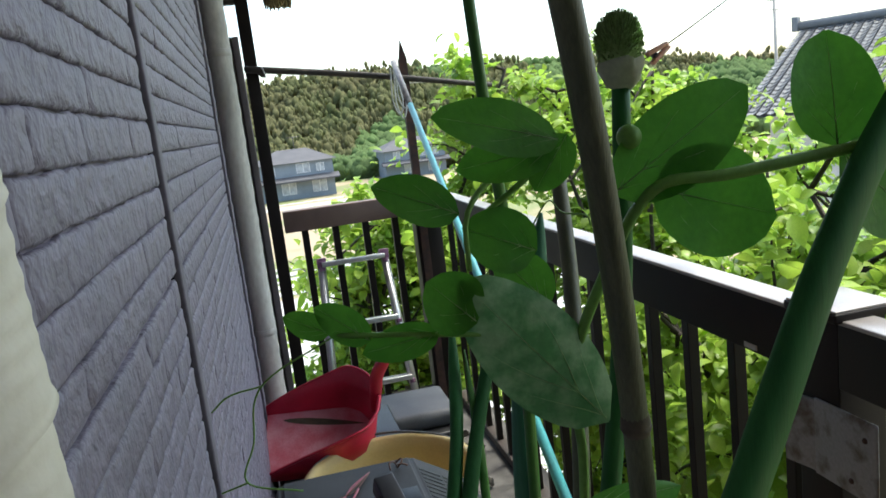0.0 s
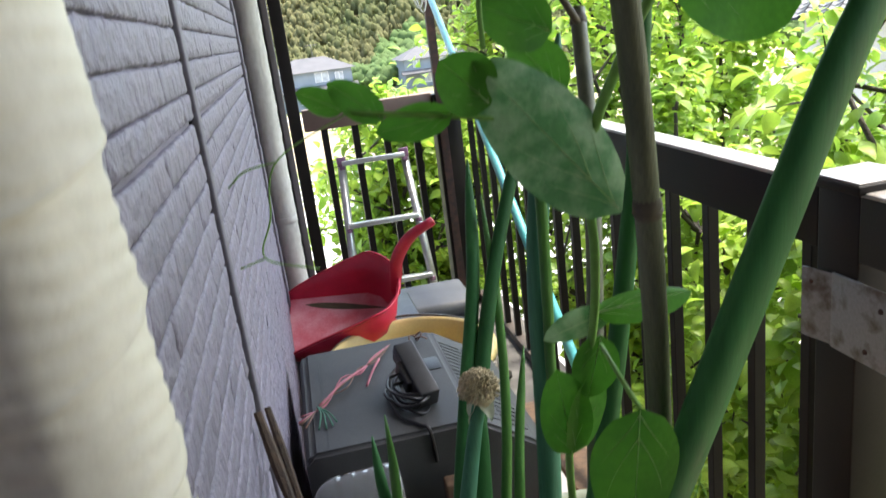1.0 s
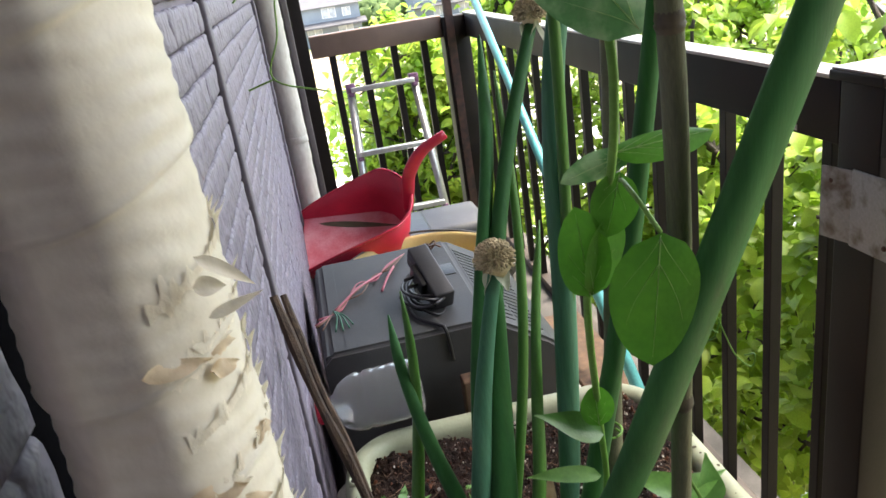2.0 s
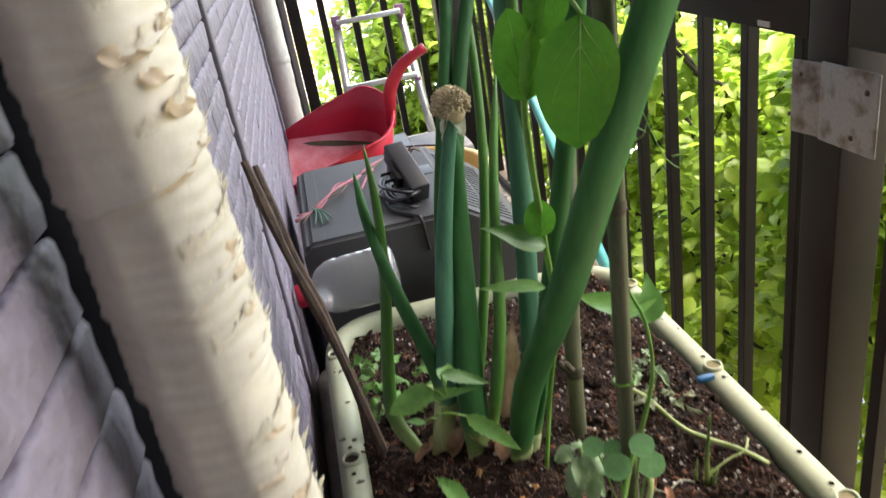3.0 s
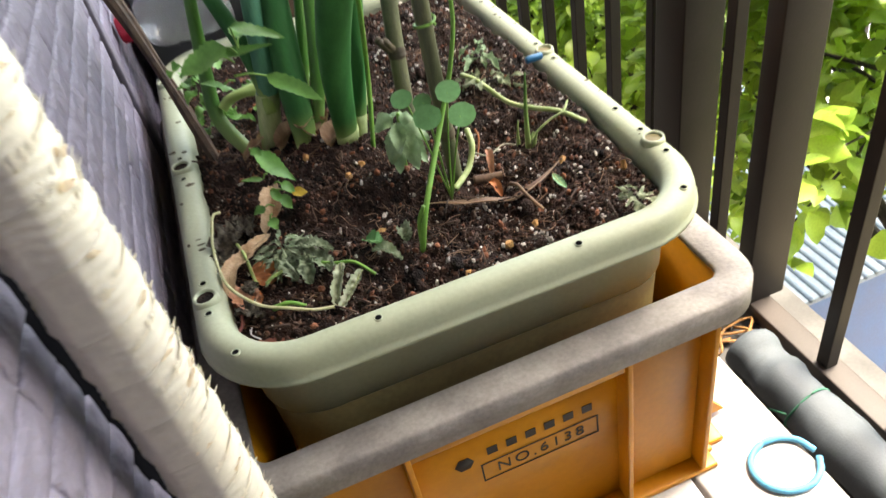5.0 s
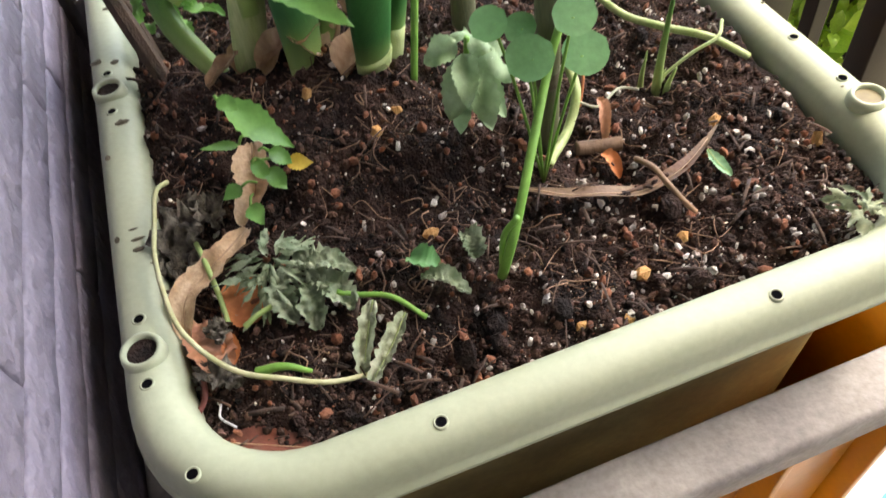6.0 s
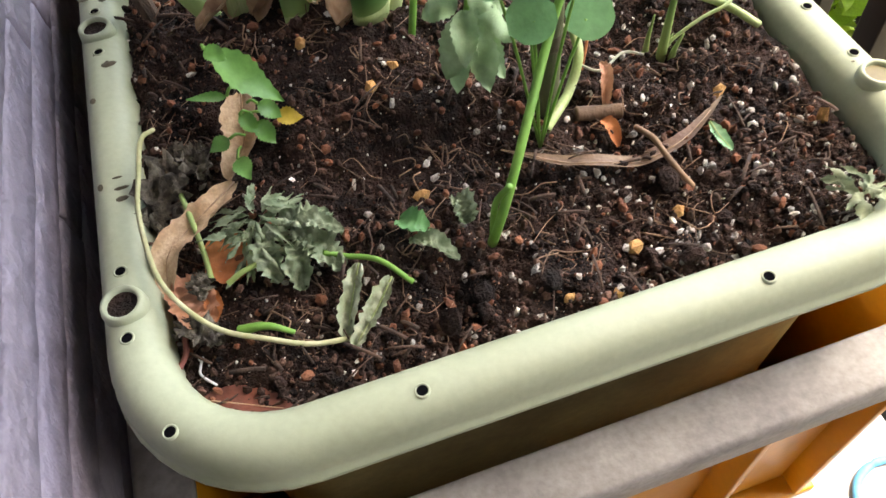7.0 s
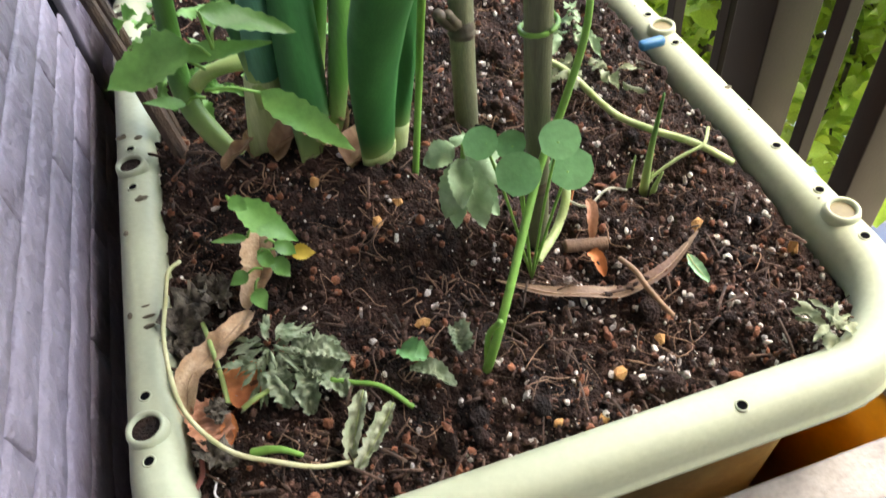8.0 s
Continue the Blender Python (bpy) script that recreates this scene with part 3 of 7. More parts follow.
post = thing("canopy_post", "dark metal canopy post at the balcony end", "post", at=(-0.029, FAR_Y, FLOOR_Z))
part("shaft", box((-0.03, -0.03, 0), (0.03, 0.03, 2.78), 0.004), BRONZE, post)
part("arm", box((-0.10, -0.022, 2.163), (-0.03, 0.022, 2.243), 0.003), DARKPOLE, post)
part("beam", box((-0.10, -0.025, 2.306), (0.25, 0.025, 2.356), 0.003), DARKPOLE, post)
part("pole_hook", tube([(0.03, -0.03, 1.84), (0.05, -0.055, 1.82), (0.02, -0.06, 1.85), (-0.03, -0.04, 1.86)], 0.012, 8), DARKPOLE, post)

drying_pole = thing("drying_pole", "dark weathered laundry pole tied across the balcony end", "pole", at=(-0.01, 3.78, 1.644))
part("shaft", tube([(-0.05, 0, 0.012), (0.5, -0.01, -0.07), (1.15, -0.04, -0.19)], lambda t: 0.017 - 0.004 * t, 10, 12), DARKPOLE, drying_pole)
for x in (0.02, 0.68, 1.1):
    part("tie", tube([(x, 0.02, -0.0 - 0.17 * x), (x + 0.01, -0.022, 0.014 - 0.17 * x), (x + 0.02, -0.02, -0.03 - 0.17 * x), (x + 0.005, 0.02, -0.02 - 0.17 * x)], 0.003, 6), WHITE_STRING, drying_pole, "white cord tie")
part("cord", tube([(0.70, 0, -0.13), (0.95, -0.02, -0.15), (1.12, -0.04, -0.175)], 0.003, 6), WHITE_STRING, drying_pole)

stake = thing("steel_stake", "rusty pointed steel stake tied upright at the corner", "stake", at=(0.704, 3.775, FLOOR_Z))
sb = bmesh.new()
add_box(sb, (-0.02, -0.005, 0), (0.02, 0.005, 1.83), 0.001)
add_box(sb, (-0.02, 0.005, 0), (-0.01, 0.03, 1.83), 0.001)
tip = [sb.verts.new(c) for c in ((-0.02, -0.005, 1.83), (0.02, -0.005, 1.83), (-0.02, 0.005, 1.83), (0.02, 0.005, 1.83), (-0.004, 0, 1.927))]
for f in ((0, 1, 4), (1, 3, 4), (3, 2, 4), (2, 0, 4)):
    sb.faces.new([tip[k] for k in f])
part("shaft", sb, RUST, stake, smooth=False)

pole = thing("turquoise_pole", "turquoise coated garden pole with worn grey end, leaning", "pole", at=(0.492, 1.527, 0.515))
axis = (Vector((0.653, 3.72, 1.589)) - Vector((0.492, 1.527, 0.515)))
part("shaft", tube([axis * -0.16, axis * 0.82], 0.013, 12, 2), TEAL, pole)
part("worn_end", tube([axis * 0.82, axis * 1.03], 0.0138, 12, 2), POLE_GREY, pole, "worn grey pole end")
loop = thing("cord_loop", "pale hank of cord hanging from the laundry pole", "cord", at=(0.656, 3.73, 1.55))
for dx, l in ((0.0, 0.21), (-0.016, 0.19), (0.012, 0.16)):
    part("strand", tube([(dx - 0.01, 0, 0.04), (dx - 0.02, -0.01, -l * 0.6), (dx + 0.008, -0.012, -l), (dx + 0.03, -0.01, -l * 0.6), (dx + 0.0, 0, 0.03)], 0.004, 6), WHITE_STRING, loop)


# ---- ladder ----
def ladder():
    lad = thing("stepladder", "aluminium stepladder with purple corner pieces, leaning on the railing", "ladder", at=(0.307, 3.50, FLOOR_Z))
    top = 0.92
    tilt = Matrix.Rotation(radians(-8), 4, "X")
    for s in (-1, 1):
        part("side_rail", tube([tilt @ Vector((s * 0.205, -0.12, 0)), tilt @ Vector((s * 0.153, 0, top))], 0.02, 4, 2, 0.55), ALU, lad)
        part("corner_piece", box((-0.022, -0.026, -0.02), (0.022, 0.026, 0.026), 0.004, tilt @ Matrix.Translation((s * 0.153, 0, top - 0.012))), RIB, lad, "purple plastic corner")
    for k, z in enumerate((0.902, 0.600, 0.305)):
        w = 0.153 + 0.052 * (top - z) / top
        y = -0.12 * (top - z) / top
        part("step", box((-w, y - 0.034, z - 0.012), (w, y + 0.03, z + 0.012), 0.004, tilt), ALU, lad)
        for s in (-1, 1):
            part("step_bracket", box((s * w - 0.012, y - 0.03, z - 0.03), (s * w + 0.012, y + 0.022, z - 0.012), 0.002, tilt), RIB, lad, "purple plastic step bracket")
    return lad


ladder()

# ---- bench that carries the crate, the set and the bucket ----
bench = thing("plank_bench", "dirty white plank bench along the house wall", "bench", at=(0, 0, FLOOR_Z))
for k in range(4):
    x = -0.085 + 0.1215 * k
    part("plank", box((x, 0.05, 0.485), (x + 0.117, 1.70, 0.51), 0.003), WHITE_BOARD, bench)
for x in (-0.07, 0.34):
    for y in (0.12, 0.85, 1.55):
        part("leg", box((x, y, 0), (x + 0.045, y + 0.045, 0.485), 0.002), WOOD, bench)
part("plank", box((0.402, 0.92, 0.485), (0.519, 1.70, 0.51), 0.003), WOOD, bench, "dark weathered plank")
part("leg", box((0.44, 1.2, 0), (0.485, 1.245, 0.485), 0.002), WOOD, bench)
BENCH_Z = FLOOR_Z + 0.51

cord = thing("cord_ring", "light blue cord lying in a loop on the bench", "cord", at=(0.366, 0.188, BENCH_Z))
part("cord_loop", tube([(0.035 * math.cos(a), 0.03 * math.sin(a), 0.004) for a in (k * 0.6 for k in range(11))], 0.0035, 8, 40), LIGHTBLUE_STRING, cord)


# ---- old television set ----
def television():
    tv = thing("television", "dusty black television set seen from behind", "television", at=(0, 0, BENCH_Z))
    x0, x1, x2, y0, y1, top = -0.112, 0.134, 0.250, 0.942, 1.298, 0.733 - BENCH_Z
    bm = bmesh.new()
    prof = [(x0, 0), (x0, top - 0.012), (x0 + 0.012, top), (x1, top), (x2 - 0.03, top - 0.055), (x2, top - 0.085), (x2, 0)]
    lo = [bm.verts.new((x, y0, z)) for x, z in prof]
    hi = [bm.verts.new((x, y1, z)) for x, z in prof]
    n = len(prof)
    for k in range(n):
        bm.faces.new((lo[k], lo[(k + 1) % n], hi[(k + 1) % n], hi[k]))
    bm.faces.new(lo[::-1])
    bm.faces.new(hi)
    bmesh.ops.bevel(bm, geom=[e for e in bm.edges if all(v.co.z > 0.1 for v in e.verts)], offset=0.006, segments=3, affect="EDGES")
    part("casing", bm, BLACKTV, tv, smooth=False)
    # seam and recess on the top, vent slots on the sloping side
    part("seam", box((x0 + 0.035, y0 + 0.005, top - 0.001), (x0 + 0.0365, y1 - 0.005, top + 0.0006)), BLACK, tv, smooth=False)
    part("socket_recess", box((0.092, 1.130, top - 0.004), (0.124, 1.178, top + 0.0012), 0.001), BLACK, tv, "dark recessed socket")
    slope = math.atan2(0.055, x2 - 0.03 - x1)
    for k in range(17):
        y = y0 + 0.03 + k * 0.0170
        for a, b in ((0.008, 0.05), (0.056, 0.098)):
            part("vent_slot", box((a, y, -0.002), (b, y + 0.007, 0.0012), 0, Matrix.Translation((x1, 0, top)) @ Matrix.Rotation(slope, 4, "Y")), BLACK, tv, smooth=False)
    return tv


television()
TV_Z = 0.7335
adapter = thing("power_adapter", "black power adapter propped on its coiled cable on the television", "adapter", at=(0.078, 1.010, TV_Z))
tilt = Matrix.Rotation(radians(13), 4, "Z") @ Matrix.Rotation(radians(28), 4, "X")
part("casing", box((-0.016, 0, 0), (0.016, 0.105, 0.034), 0.003, tilt), material("adapter_plastic", (0.030, 0.031, 0.033), 0.5, (0.018, 0.019, 0.020), 20, 500, 0.1), adapter)
part("seam", box((-0.0164, 0.004, 0.016), (0.0164, 0.1054, 0.0175), 0, tilt), BLACK, adapter)
part("prong_plate", box((-0.024, 0.030, 0.004), (-0.0155, 0.075, 0.030), 0.002, tilt), BLACK, adapter, "black plate that holds the prongs")
for q in (0.044, 0.060):
    part("prong", box((-0.040, q, 0.013), (-0.024, q + 0.0016, 0.020), 0.0004, tilt), STEEL, adapter, "flat metal prong")
rnd = random.Random(9)
for k in range(7):
    c = Vector((-0.016 + rnd.uniform(-0.008, 0.008), 0.045 + rnd.uniform(-0.014, 0.014), 0.003 + 0.004 * k))
    rx, ry = rnd.uniform(0.022, 0.036), rnd.uniform(0.046, 0.066)
    part("cable", tube([c + Vector((rx * math.cos(a), ry * math.sin(a), 0.005 * math.sin(2 * a + k))) for a in (j * 0.63 for j in range(11))], 0.0026, 6, 36), BLACK, adapter)
part("cable", tube([(-0.050, 0.060, 0.006), (-0.050, 0.010, 0.003), (-0.042, -0.026, 0.003), (-0.020, -0.056, 0.003), (-0.012, -0.0705, 0.0), (-0.008, -0.0715, -0.05)], 0.0028, 6), BLACK, adapter)
wires = thing("wire_bundle", "pink and brown stripped wires lying on the television", "wires", at=(-0.030, 1.120, TV_Z))
part("sleeve", tube([(-0.056, -0.050, 0.004), (-0.010, 0.010, 0.010), (0.034, 0.065, 0.005)], 0.0021, 8), WIRE_PINK, wires, "pink wire sleeve")
part("sleeve", tube([(0.026, -0.005, 0.003), (0.043, 0.040, 0.008), (0.058, 0.083, 0.005)], 0.0021, 8), WIRE_PINK, wires, "pink wire sleeve")
for k in range(6):
    o = Vector((rnd.uniform(-0.006, 0.006), rnd.uniform(-0.010, 0.010), rnd.uniform(0.001, 0.004)))
    part("wire", tube([Vector((-0.074, -0.091, 0.002)) + o * 2, Vector((-0.046, -0.034, 0.006)) - o, Vector((-0.004, 0.010, 0.004)) + o * 2, Vector((0.018, 0.052, 0.007)) - o, Vector((0.051, 0.082, 0.004)) + o, Vector((0.085, 0.139, 0.003))], 0.0012, 5, 20), (WIRE_BROWN, WIRE_BROWN, WIRE_PINK, WIRE_BROWN, WIRE_PINK, WIRE_BROWN)[k], wires)
for k in range(4):
    a = 0.5 * k - 1.9
    part("wire", tube([(-0.056, -0.045, 0.005), (-0.052 + 0.004 * k, -0.075, 0.007), (-0.050 + 0.022 * math.cos(a), -0.092 + 0.022 * math.sin(a), 0.002)], 0.0013, 5, 10), WIRE_GREEN, wires, "frayed green wire end")


twist = thing("wire_twist", "small curled yellow-brown wire twist on the television", "wire", at=(0.105, 1.257, TV_Z))
for k in range(3):
    part("strand", tube([(0.0, 0.0, 0.002), (0.008 * math.cos(k * 2.2), 0.008 * math.sin(k * 2.2), 0.010), (0.014 * math.cos(k * 2.2 + 0.9), 0.014 * math.sin(k * 2.2 + 0.9), 0.012), (0.018 * math.cos(k * 2.2 + 1.6), 0.016 * math.sin(k * 2.2 + 1.6), 0.004)], 0.0015, 5, 14), WIRE_BROWN, twist)

# ---- bucket, scoop and boxes behind the set ----
bucket = thing("bucket", "cream plastic bucket behind the television", "bucket", at=(0.117, 1.488, BENCH_Z))
H = 0.620 - BENCH_Z
part("body", lathe([(0.0, 0.004), (0.135, 0.004), (0.165, H - 0.03), (0.168, H - 0.004), (0.176, H), (0.186, H - 0.003), (0.187, H - 0.02), (0.178, H - 0.022), (0.173, H - 0.04), (0.14, 0), (0, 0)], sides=48), CREAM, bucket)
part("handle_lug", lathe([(0.0, 0.008), (0.012, 0.008), (0.014, 0)], Matrix.Translation((-0.166, -0.05, H - 0.022)) @ Matrix.Rotation(radians(90), 4, "Y"), 16), CREAM, bucket)
part("bail", tube([(0.18, 0.0, H - 0.03), (0.15, 0.11, H - 0.004), (0.0, 0.188, H + 0.004), (-0.15, 0.11, H - 0.004), (-0.18, 0, H - 0.03)], 0.003, 6, 24), STEEL, bucket, "thin wire bail")

store = thing("storage_box", "dark plastic storage box on the floor behind the bucket", "box", at=(0.025, 1.86, FLOOR_Z))
part("body", box((-0.14, -0.16, 0), (0.16, 0.14, 0.735), 0.008), BLACKTV, store)
part("lid", box((-0.146, -0.10, 0.735), (0.166, 0.146, 0.765), 0.006), BLACK, store, "black lid")


def scoop():
    """A deep hooded dustpan: flat floor, a wall that rises round the back, and an upright bent handle."""
    ob = thing("dustpan", "red plastic dustpan with a dusty faded floor and upright handle", "dustpan", at=(-0.018, 1.76, 0.598))
    m = Matrix.Rotation(radians(-7), 4, "Z") @ Matrix.Rotation(radians(24), 4, "X") @ Matrix.Rotation(radians(4), 4, "Y")
    ys, wall, floor_v = 17, [], []
    bm = bmesh.new()
    path = []
    for k in range(25):
        u = k / 24
        if u < 0.36:
            s = u / 0.36
            path.append(Vector((-0.125 + 0.19 * s, -0.105, 0.0)))
        elif u < 0.64:
            a = radians(-90 + 180 * (u - 0.36) / 0.28)
            path.append(Vector((0.065 + 0.075 * math.cos(a), 0.105 * math.sin(a), 0)))
        else:
            s = (u - 0.64) / 0.36
            path.append(Vector((0.065 - 0.19 * s, 0.105, 0)))
    def rise(p):
        return 0.014 + 0.118 * max(0, min(1, (p.x + 0.125) / 0.2)) ** 0.85
    inner, outer = [], []
    for p in path:
        h = rise(p)
        d = Vector((p.x - 0.02, p.y, 0)).normalized()
        outer.append([bm.verts.new(m @ (p + d * (0.012 * t) + Vector((0, 0, h * t)))) for t in (0, 0.5, 1.0)])
        inner.append([bm.verts.new(m @ (p * 0.985 + d * (0.010 * t) + Vector((0, 0, 0.004 + (h - 0.004) * t)))) for t in (1.0, 0.5, 0)])
    for i in range(len(path) - 1):
        a, b = outer[i] + inner[i], outer[i + 1] + inner[i + 1]
        for k in range(5):
            bm.faces.new((a[k], b[k], b[k + 1], a[k + 1]))
    bm.faces.new([r[0] for r in outer])
    part("pan_wall", bm, RED, ob)
    fl = bmesh.new()
    vs = [fl.verts.new(m @ (p * 0.98 + Vector((0, 0, 0.005)))) for p in path]
    fl.faces.new(vs)
    part("pan_floor", fl, RED_DUST, ob, "dusty faded pink floor", False)
    # dark brown streak where the pan floor meets its back wall
    part("dark_streak", leaf(m @ Vector((-0.085, 0.078, 0.0065)), m @ Vector((0.118, 0.040, 0.0065)), 0.022, up=m.to_3x3() @ Vector((0, 0, 1)), cup=0.0, n=12, wave=0.0, seed=6), SPECK_STREAK_BROWN, ob, "dark streak along the back of the pan floor")
    rim = [m @ (p + Vector((p.x - 0.02, p.y, 0)).normalized() * 0.012 + Vector((0, 0, rise(p)))) for p in path]
    part("rim_bead", tube(rim, 0.0035, 6, 72), RED, ob)
    part("handle", tube([m @ Vector(c) for c in ((0.142, 0.01, 0.08), (0.146, 0.012, 0.14), (0.152, 0.015, 0.19), (0.185, 0.022, 0.245), (0.24, 0.03, 0.28))], lambda t: 0.013 + 0.004 * math.sin(math.pi * t), 10, 16, 0.7), RED, ob)
    return ob


scoop()

crate2 = thing("tool_box", "grey lidded plastic box with black body on the floor", "box", at=(0.298, 2.32, FLOOR_Z))
part("body", box((-0.15, -0.14, 0), (0.13, 0.14, 0.565), 0.008), BLACK, crate2)
part("lid", box((-0.155, -0.10, 0.565), (0.135, 0.146, 0.62), 0.02), GREYLID, crate2, "grey rounded lid")
part("latch", box((-0.09, -0.152, 0.50), (-0.07, -0.139, 0.60), 0.003), WHITE_BOARD, crate2, "small white latch strip")

slab = thing("rubble_pile", "heap of pale mortar rubble at the balcony end", "rubble", at=(0.42, 2.95, FLOOR_Z))
rnd = random.Random(12)
RUBBLE = material("mortar_rubble", (0.22, 0.21, 0.19), 0.9, (0.08, 0.075, 0.07), 20, 120, 0.6)
for k in range(60):
    rb = bmesh.new()
    add_lump(rb, (rnd.uniform(-0.28, 0.25), rnd.uniform(-0.15, 0.25), rnd.uniform(0.0, 0.10)), rnd.uniform(0.05, 0.14), rnd)
    part("stone", rb, RUBBLE, slab, smooth=False)

stump = thing("wooden_stake", "weathered brown wooden stake between planter and television", "stake", at=(0.094, 0.906, BENCH_Z))
part("shaft", box((-0.022, -0.014, 0), (0.022, 0.014, 0.36), 0.003), WOOD, stump)

tarp = thing("rolled_tarpaulin", "grey tarpaulin roll tied with green twine on the floor", "tarpaulin", at=(0.712, 0.50, FLOOR_Z + 0.052))
rnd = random.Random(3)
tb = bmesh.new()
rings = add_tube(tb, [(0.0, 0.13, 0), (0.0, 0.0, 0), (0.005, -0.35, 0.0), (0.0, -0.62, 0)], lambda t: 0.05 * (1 - 0.10 * math.exp(-((t - 0.22) / 0.025) ** 2) - 0.12 * math.exp(-((t - 0.62) / 0.03) ** 2)) * (1 + 0.05 * math.sin(31 * t)), 18, 40)
for v in tb.verts:
    v.co += Vector((noise.noise(v.co * 30), 0, noise.noise(v.co * 30 + Vector((5, 0, 0))))) * 0.006
part("roll", tb, TARP, tarp)
for y in (-0.035, -0.335):
    part("twine", tube([(0.048 * math.cos(a), y + 0.004 * math.sin(2 * a), 0.048 * math.sin(a)) for a in (k * 0.63 for k in range(11))], 0.0022, 6, 40), GREEN_STRING, tarp, "green twine")
part("twine", tube([(-0.045, -0.03, 0.01), (-0.06, 0.04, -0.03), (-0.07, 0.09, -0.045), (-0.03, 0.14, -0.047)], 0.0022, 6, 20), GREEN_STRING, tarp, "green twine")
twine = thing("orange_twine", "tangle of frayed orange twine on the floor", "twine", at=(0.70, 0.69, FLOOR_Z))
for k in range(4):
    part("strand", tube([(rnd.uniform(-0.08, 0.1), rnd.uniform(-0.03, 0.03), 0.004 + rnd.uniform(0, 0.02)) for j in range(5)], 0.003, 5, 16), ORANGE_STRING, twine)
litter_rnd = random.Random(8)
lumps("floor_litter", BARK, [(litter_rnd.uniform(0.42, 0.76), litter_rnd.uniform(-0.2, 1.4), FLOOR_Z + 0.003, litter_rnd.uniform(0.006, 0.03)) for k in range(260)], kind="stuff", label="dark leaf litter and dirt on the floor", category="litter")


# ---- yellow crate and green planter ----
CX0, CX1, CY0, CY1, CRATE_Z = -0.132, 0.337, 0.211, 0.887, 0.568


def crate():
    ob = thing("plastic_crate", "yellow plastic produce crate with a dirty rim on the bench", "crate", at=(0, 0, BENCH_Z))
    h = CRATE_Z - BENCH_Z
    path = round_rect(CX0 + 0.013, CX1 - 0.013, CY0 + 0.013, CY1 - 0.013, 0.03)
    part("rim", loop_sweep(path, [(-0.018, h - 0.002), (-0.016, h), (0.010, h), (0.013, h - 0.002), (0.0135, h - 0.026), (0.0105, h - 0.026), (0.010, h - 0.005), (-0.018, h - 0.005)]), CRATE_RIM, ob, "scuffed grey dirty rim")
    inner = round_rect(CX0 + 0.026, CX1 - 0.026, CY0 + 0.026, CY1 - 0.026, 0.02)
    part("wall", loop_sweep(inner, [(0, h - 0.004), (0, 0.004), (-0.004, 0.004), (-0.004, h - 0.004)]), YELLOW, ob)
    part("base", box((CX0 + 0.024, CY0 + 0.024, 0.0), (CX1 - 0.024, CY1 - 0.024, 0.006), 0.002), YELLOW, ob)
    y = CY0 + 0.026
    # ribs and a lower band on the short face, the foot flange, and the same on the long face towards the railing
    for x in (CX0 + 0.05, CX0 + 0.135, CX1 - 0.135, CX1 - 0.05):
        part("rib", box((x, CY0 + 0.006, 0.008), (x + 0.005, y, h - 0.028), 0.001), YELLOW, ob)
    for x in (CX0 + 0.055, CX1 - 0.130):
        part("handle_plate", box((x, y - 0.004, 0.01), (x + 0.078, y - 0.0005, h - 0.03), 0.001), YELLOW, ob)
    part("band", box((CX0 + 0.138, CY0 + 0.008, h - 0.045), (CX1 - 0.136, y, h - 0.031), 0.002), YELLOW, ob)
    part("foot_flange", box((CX0 + 0.03, CY0 + 0.006, 0.0), (CX1 - 0.03, y, 0.007), 0.002), YELLOW, ob)
    for yy in (0.30, 0.46, 0.62, 0.76):
        part("rib", box((CX1 - 0.026, yy, 0.008), (CX1 - 0.008, yy + 0.005, h - 0.028), 0.001), YELLOW, ob)
    part("foot_flange", box((CX1 - 0.026, CY0 + 0.03, 0.0), (CX1 - 0.006, CY1 - 0.03, 0.007), 0.002), YELLOW, ob)
    g = bmesh.new()
    gv = [g.verts.new(c) for c in ((CX1 - 0.006, CY0 + 0.06, 0.007), (CX1 + 0.016, CY0 + 0.06, 0.007), (CX1 - 0.006, CY0 + 0.06, 0.035), (CX1 - 0.006, CY0 + 0.066, 0.007), (CX1 + 0.016, CY0 + 0.066, 0.007), (CX1 - 0.006, CY0 + 0.066, 0.035))]
    for f in ((0, 1, 2), (5, 4, 3), (0, 3, 4, 1), (1, 4, 5, 2), (2, 5, 3, 0)):
        g.faces.new([gv[k] for k in f])
    part("gusset", g, YELLOW, ob, smooth=False)
    # print on the short face: a row of unreadable characters as bars, the emblem, the framed number
    yp = y - 0.0006
    part("emblem", lathe([(0.0, 0.0005), (0.009, 0.0005), (0.009, 0)], Matrix.Translation((0.052, yp, 0.158)) @ Matrix.Rotation(radians(90), 4, "X"), 6), INK, ob, "small dark emblem")
    for k in range(6):
        part("printed_mark", box((0.074 + k * 0.0185, yp - 0.0004, 0.158), (0.084 + k * 0.0185, yp, 0.168), 0), INK, ob, "bar in place of an unreadable character", False)
    for lo, hi in (((0.066, 0.146), (0.182, 0.1475)), ((0.066, 0.1215), (0.182, 0.123)), ((0.066, 0.123), (0.0675, 0.146)), ((0.1805, 0.123), (0.182, 0.146))):
        part("print_frame", box((lo[0], yp - 0.0004, lo[1]), (hi[0], yp, hi[1])), INK, ob, "thin printed frame", False)
    font = bpy.data.curves.new("number", "FONT")
    font.body, font.size, font.extrude, font.align_x, font.align_y, font.space_character = "NO.6138", 0.0185, 0.0002, "CENTER", "CENTER", 1.3
    txt = bpy.data.objects.new("number", font)
    me = bpy.data.meshes.new_from_object(txt)
    me.materials.append(INK)
    bpy.data.objects.remove(txt)
    number = new("number", me)
    number.parent, number.matrix_basis = ob, Matrix.Translation((0.124, yp - 0.0003, 0.1345)) @ Matrix.Rotation(radians(90), 4, "X")
    number["label"] = "printed number NO.6138"
    return ob


crate()

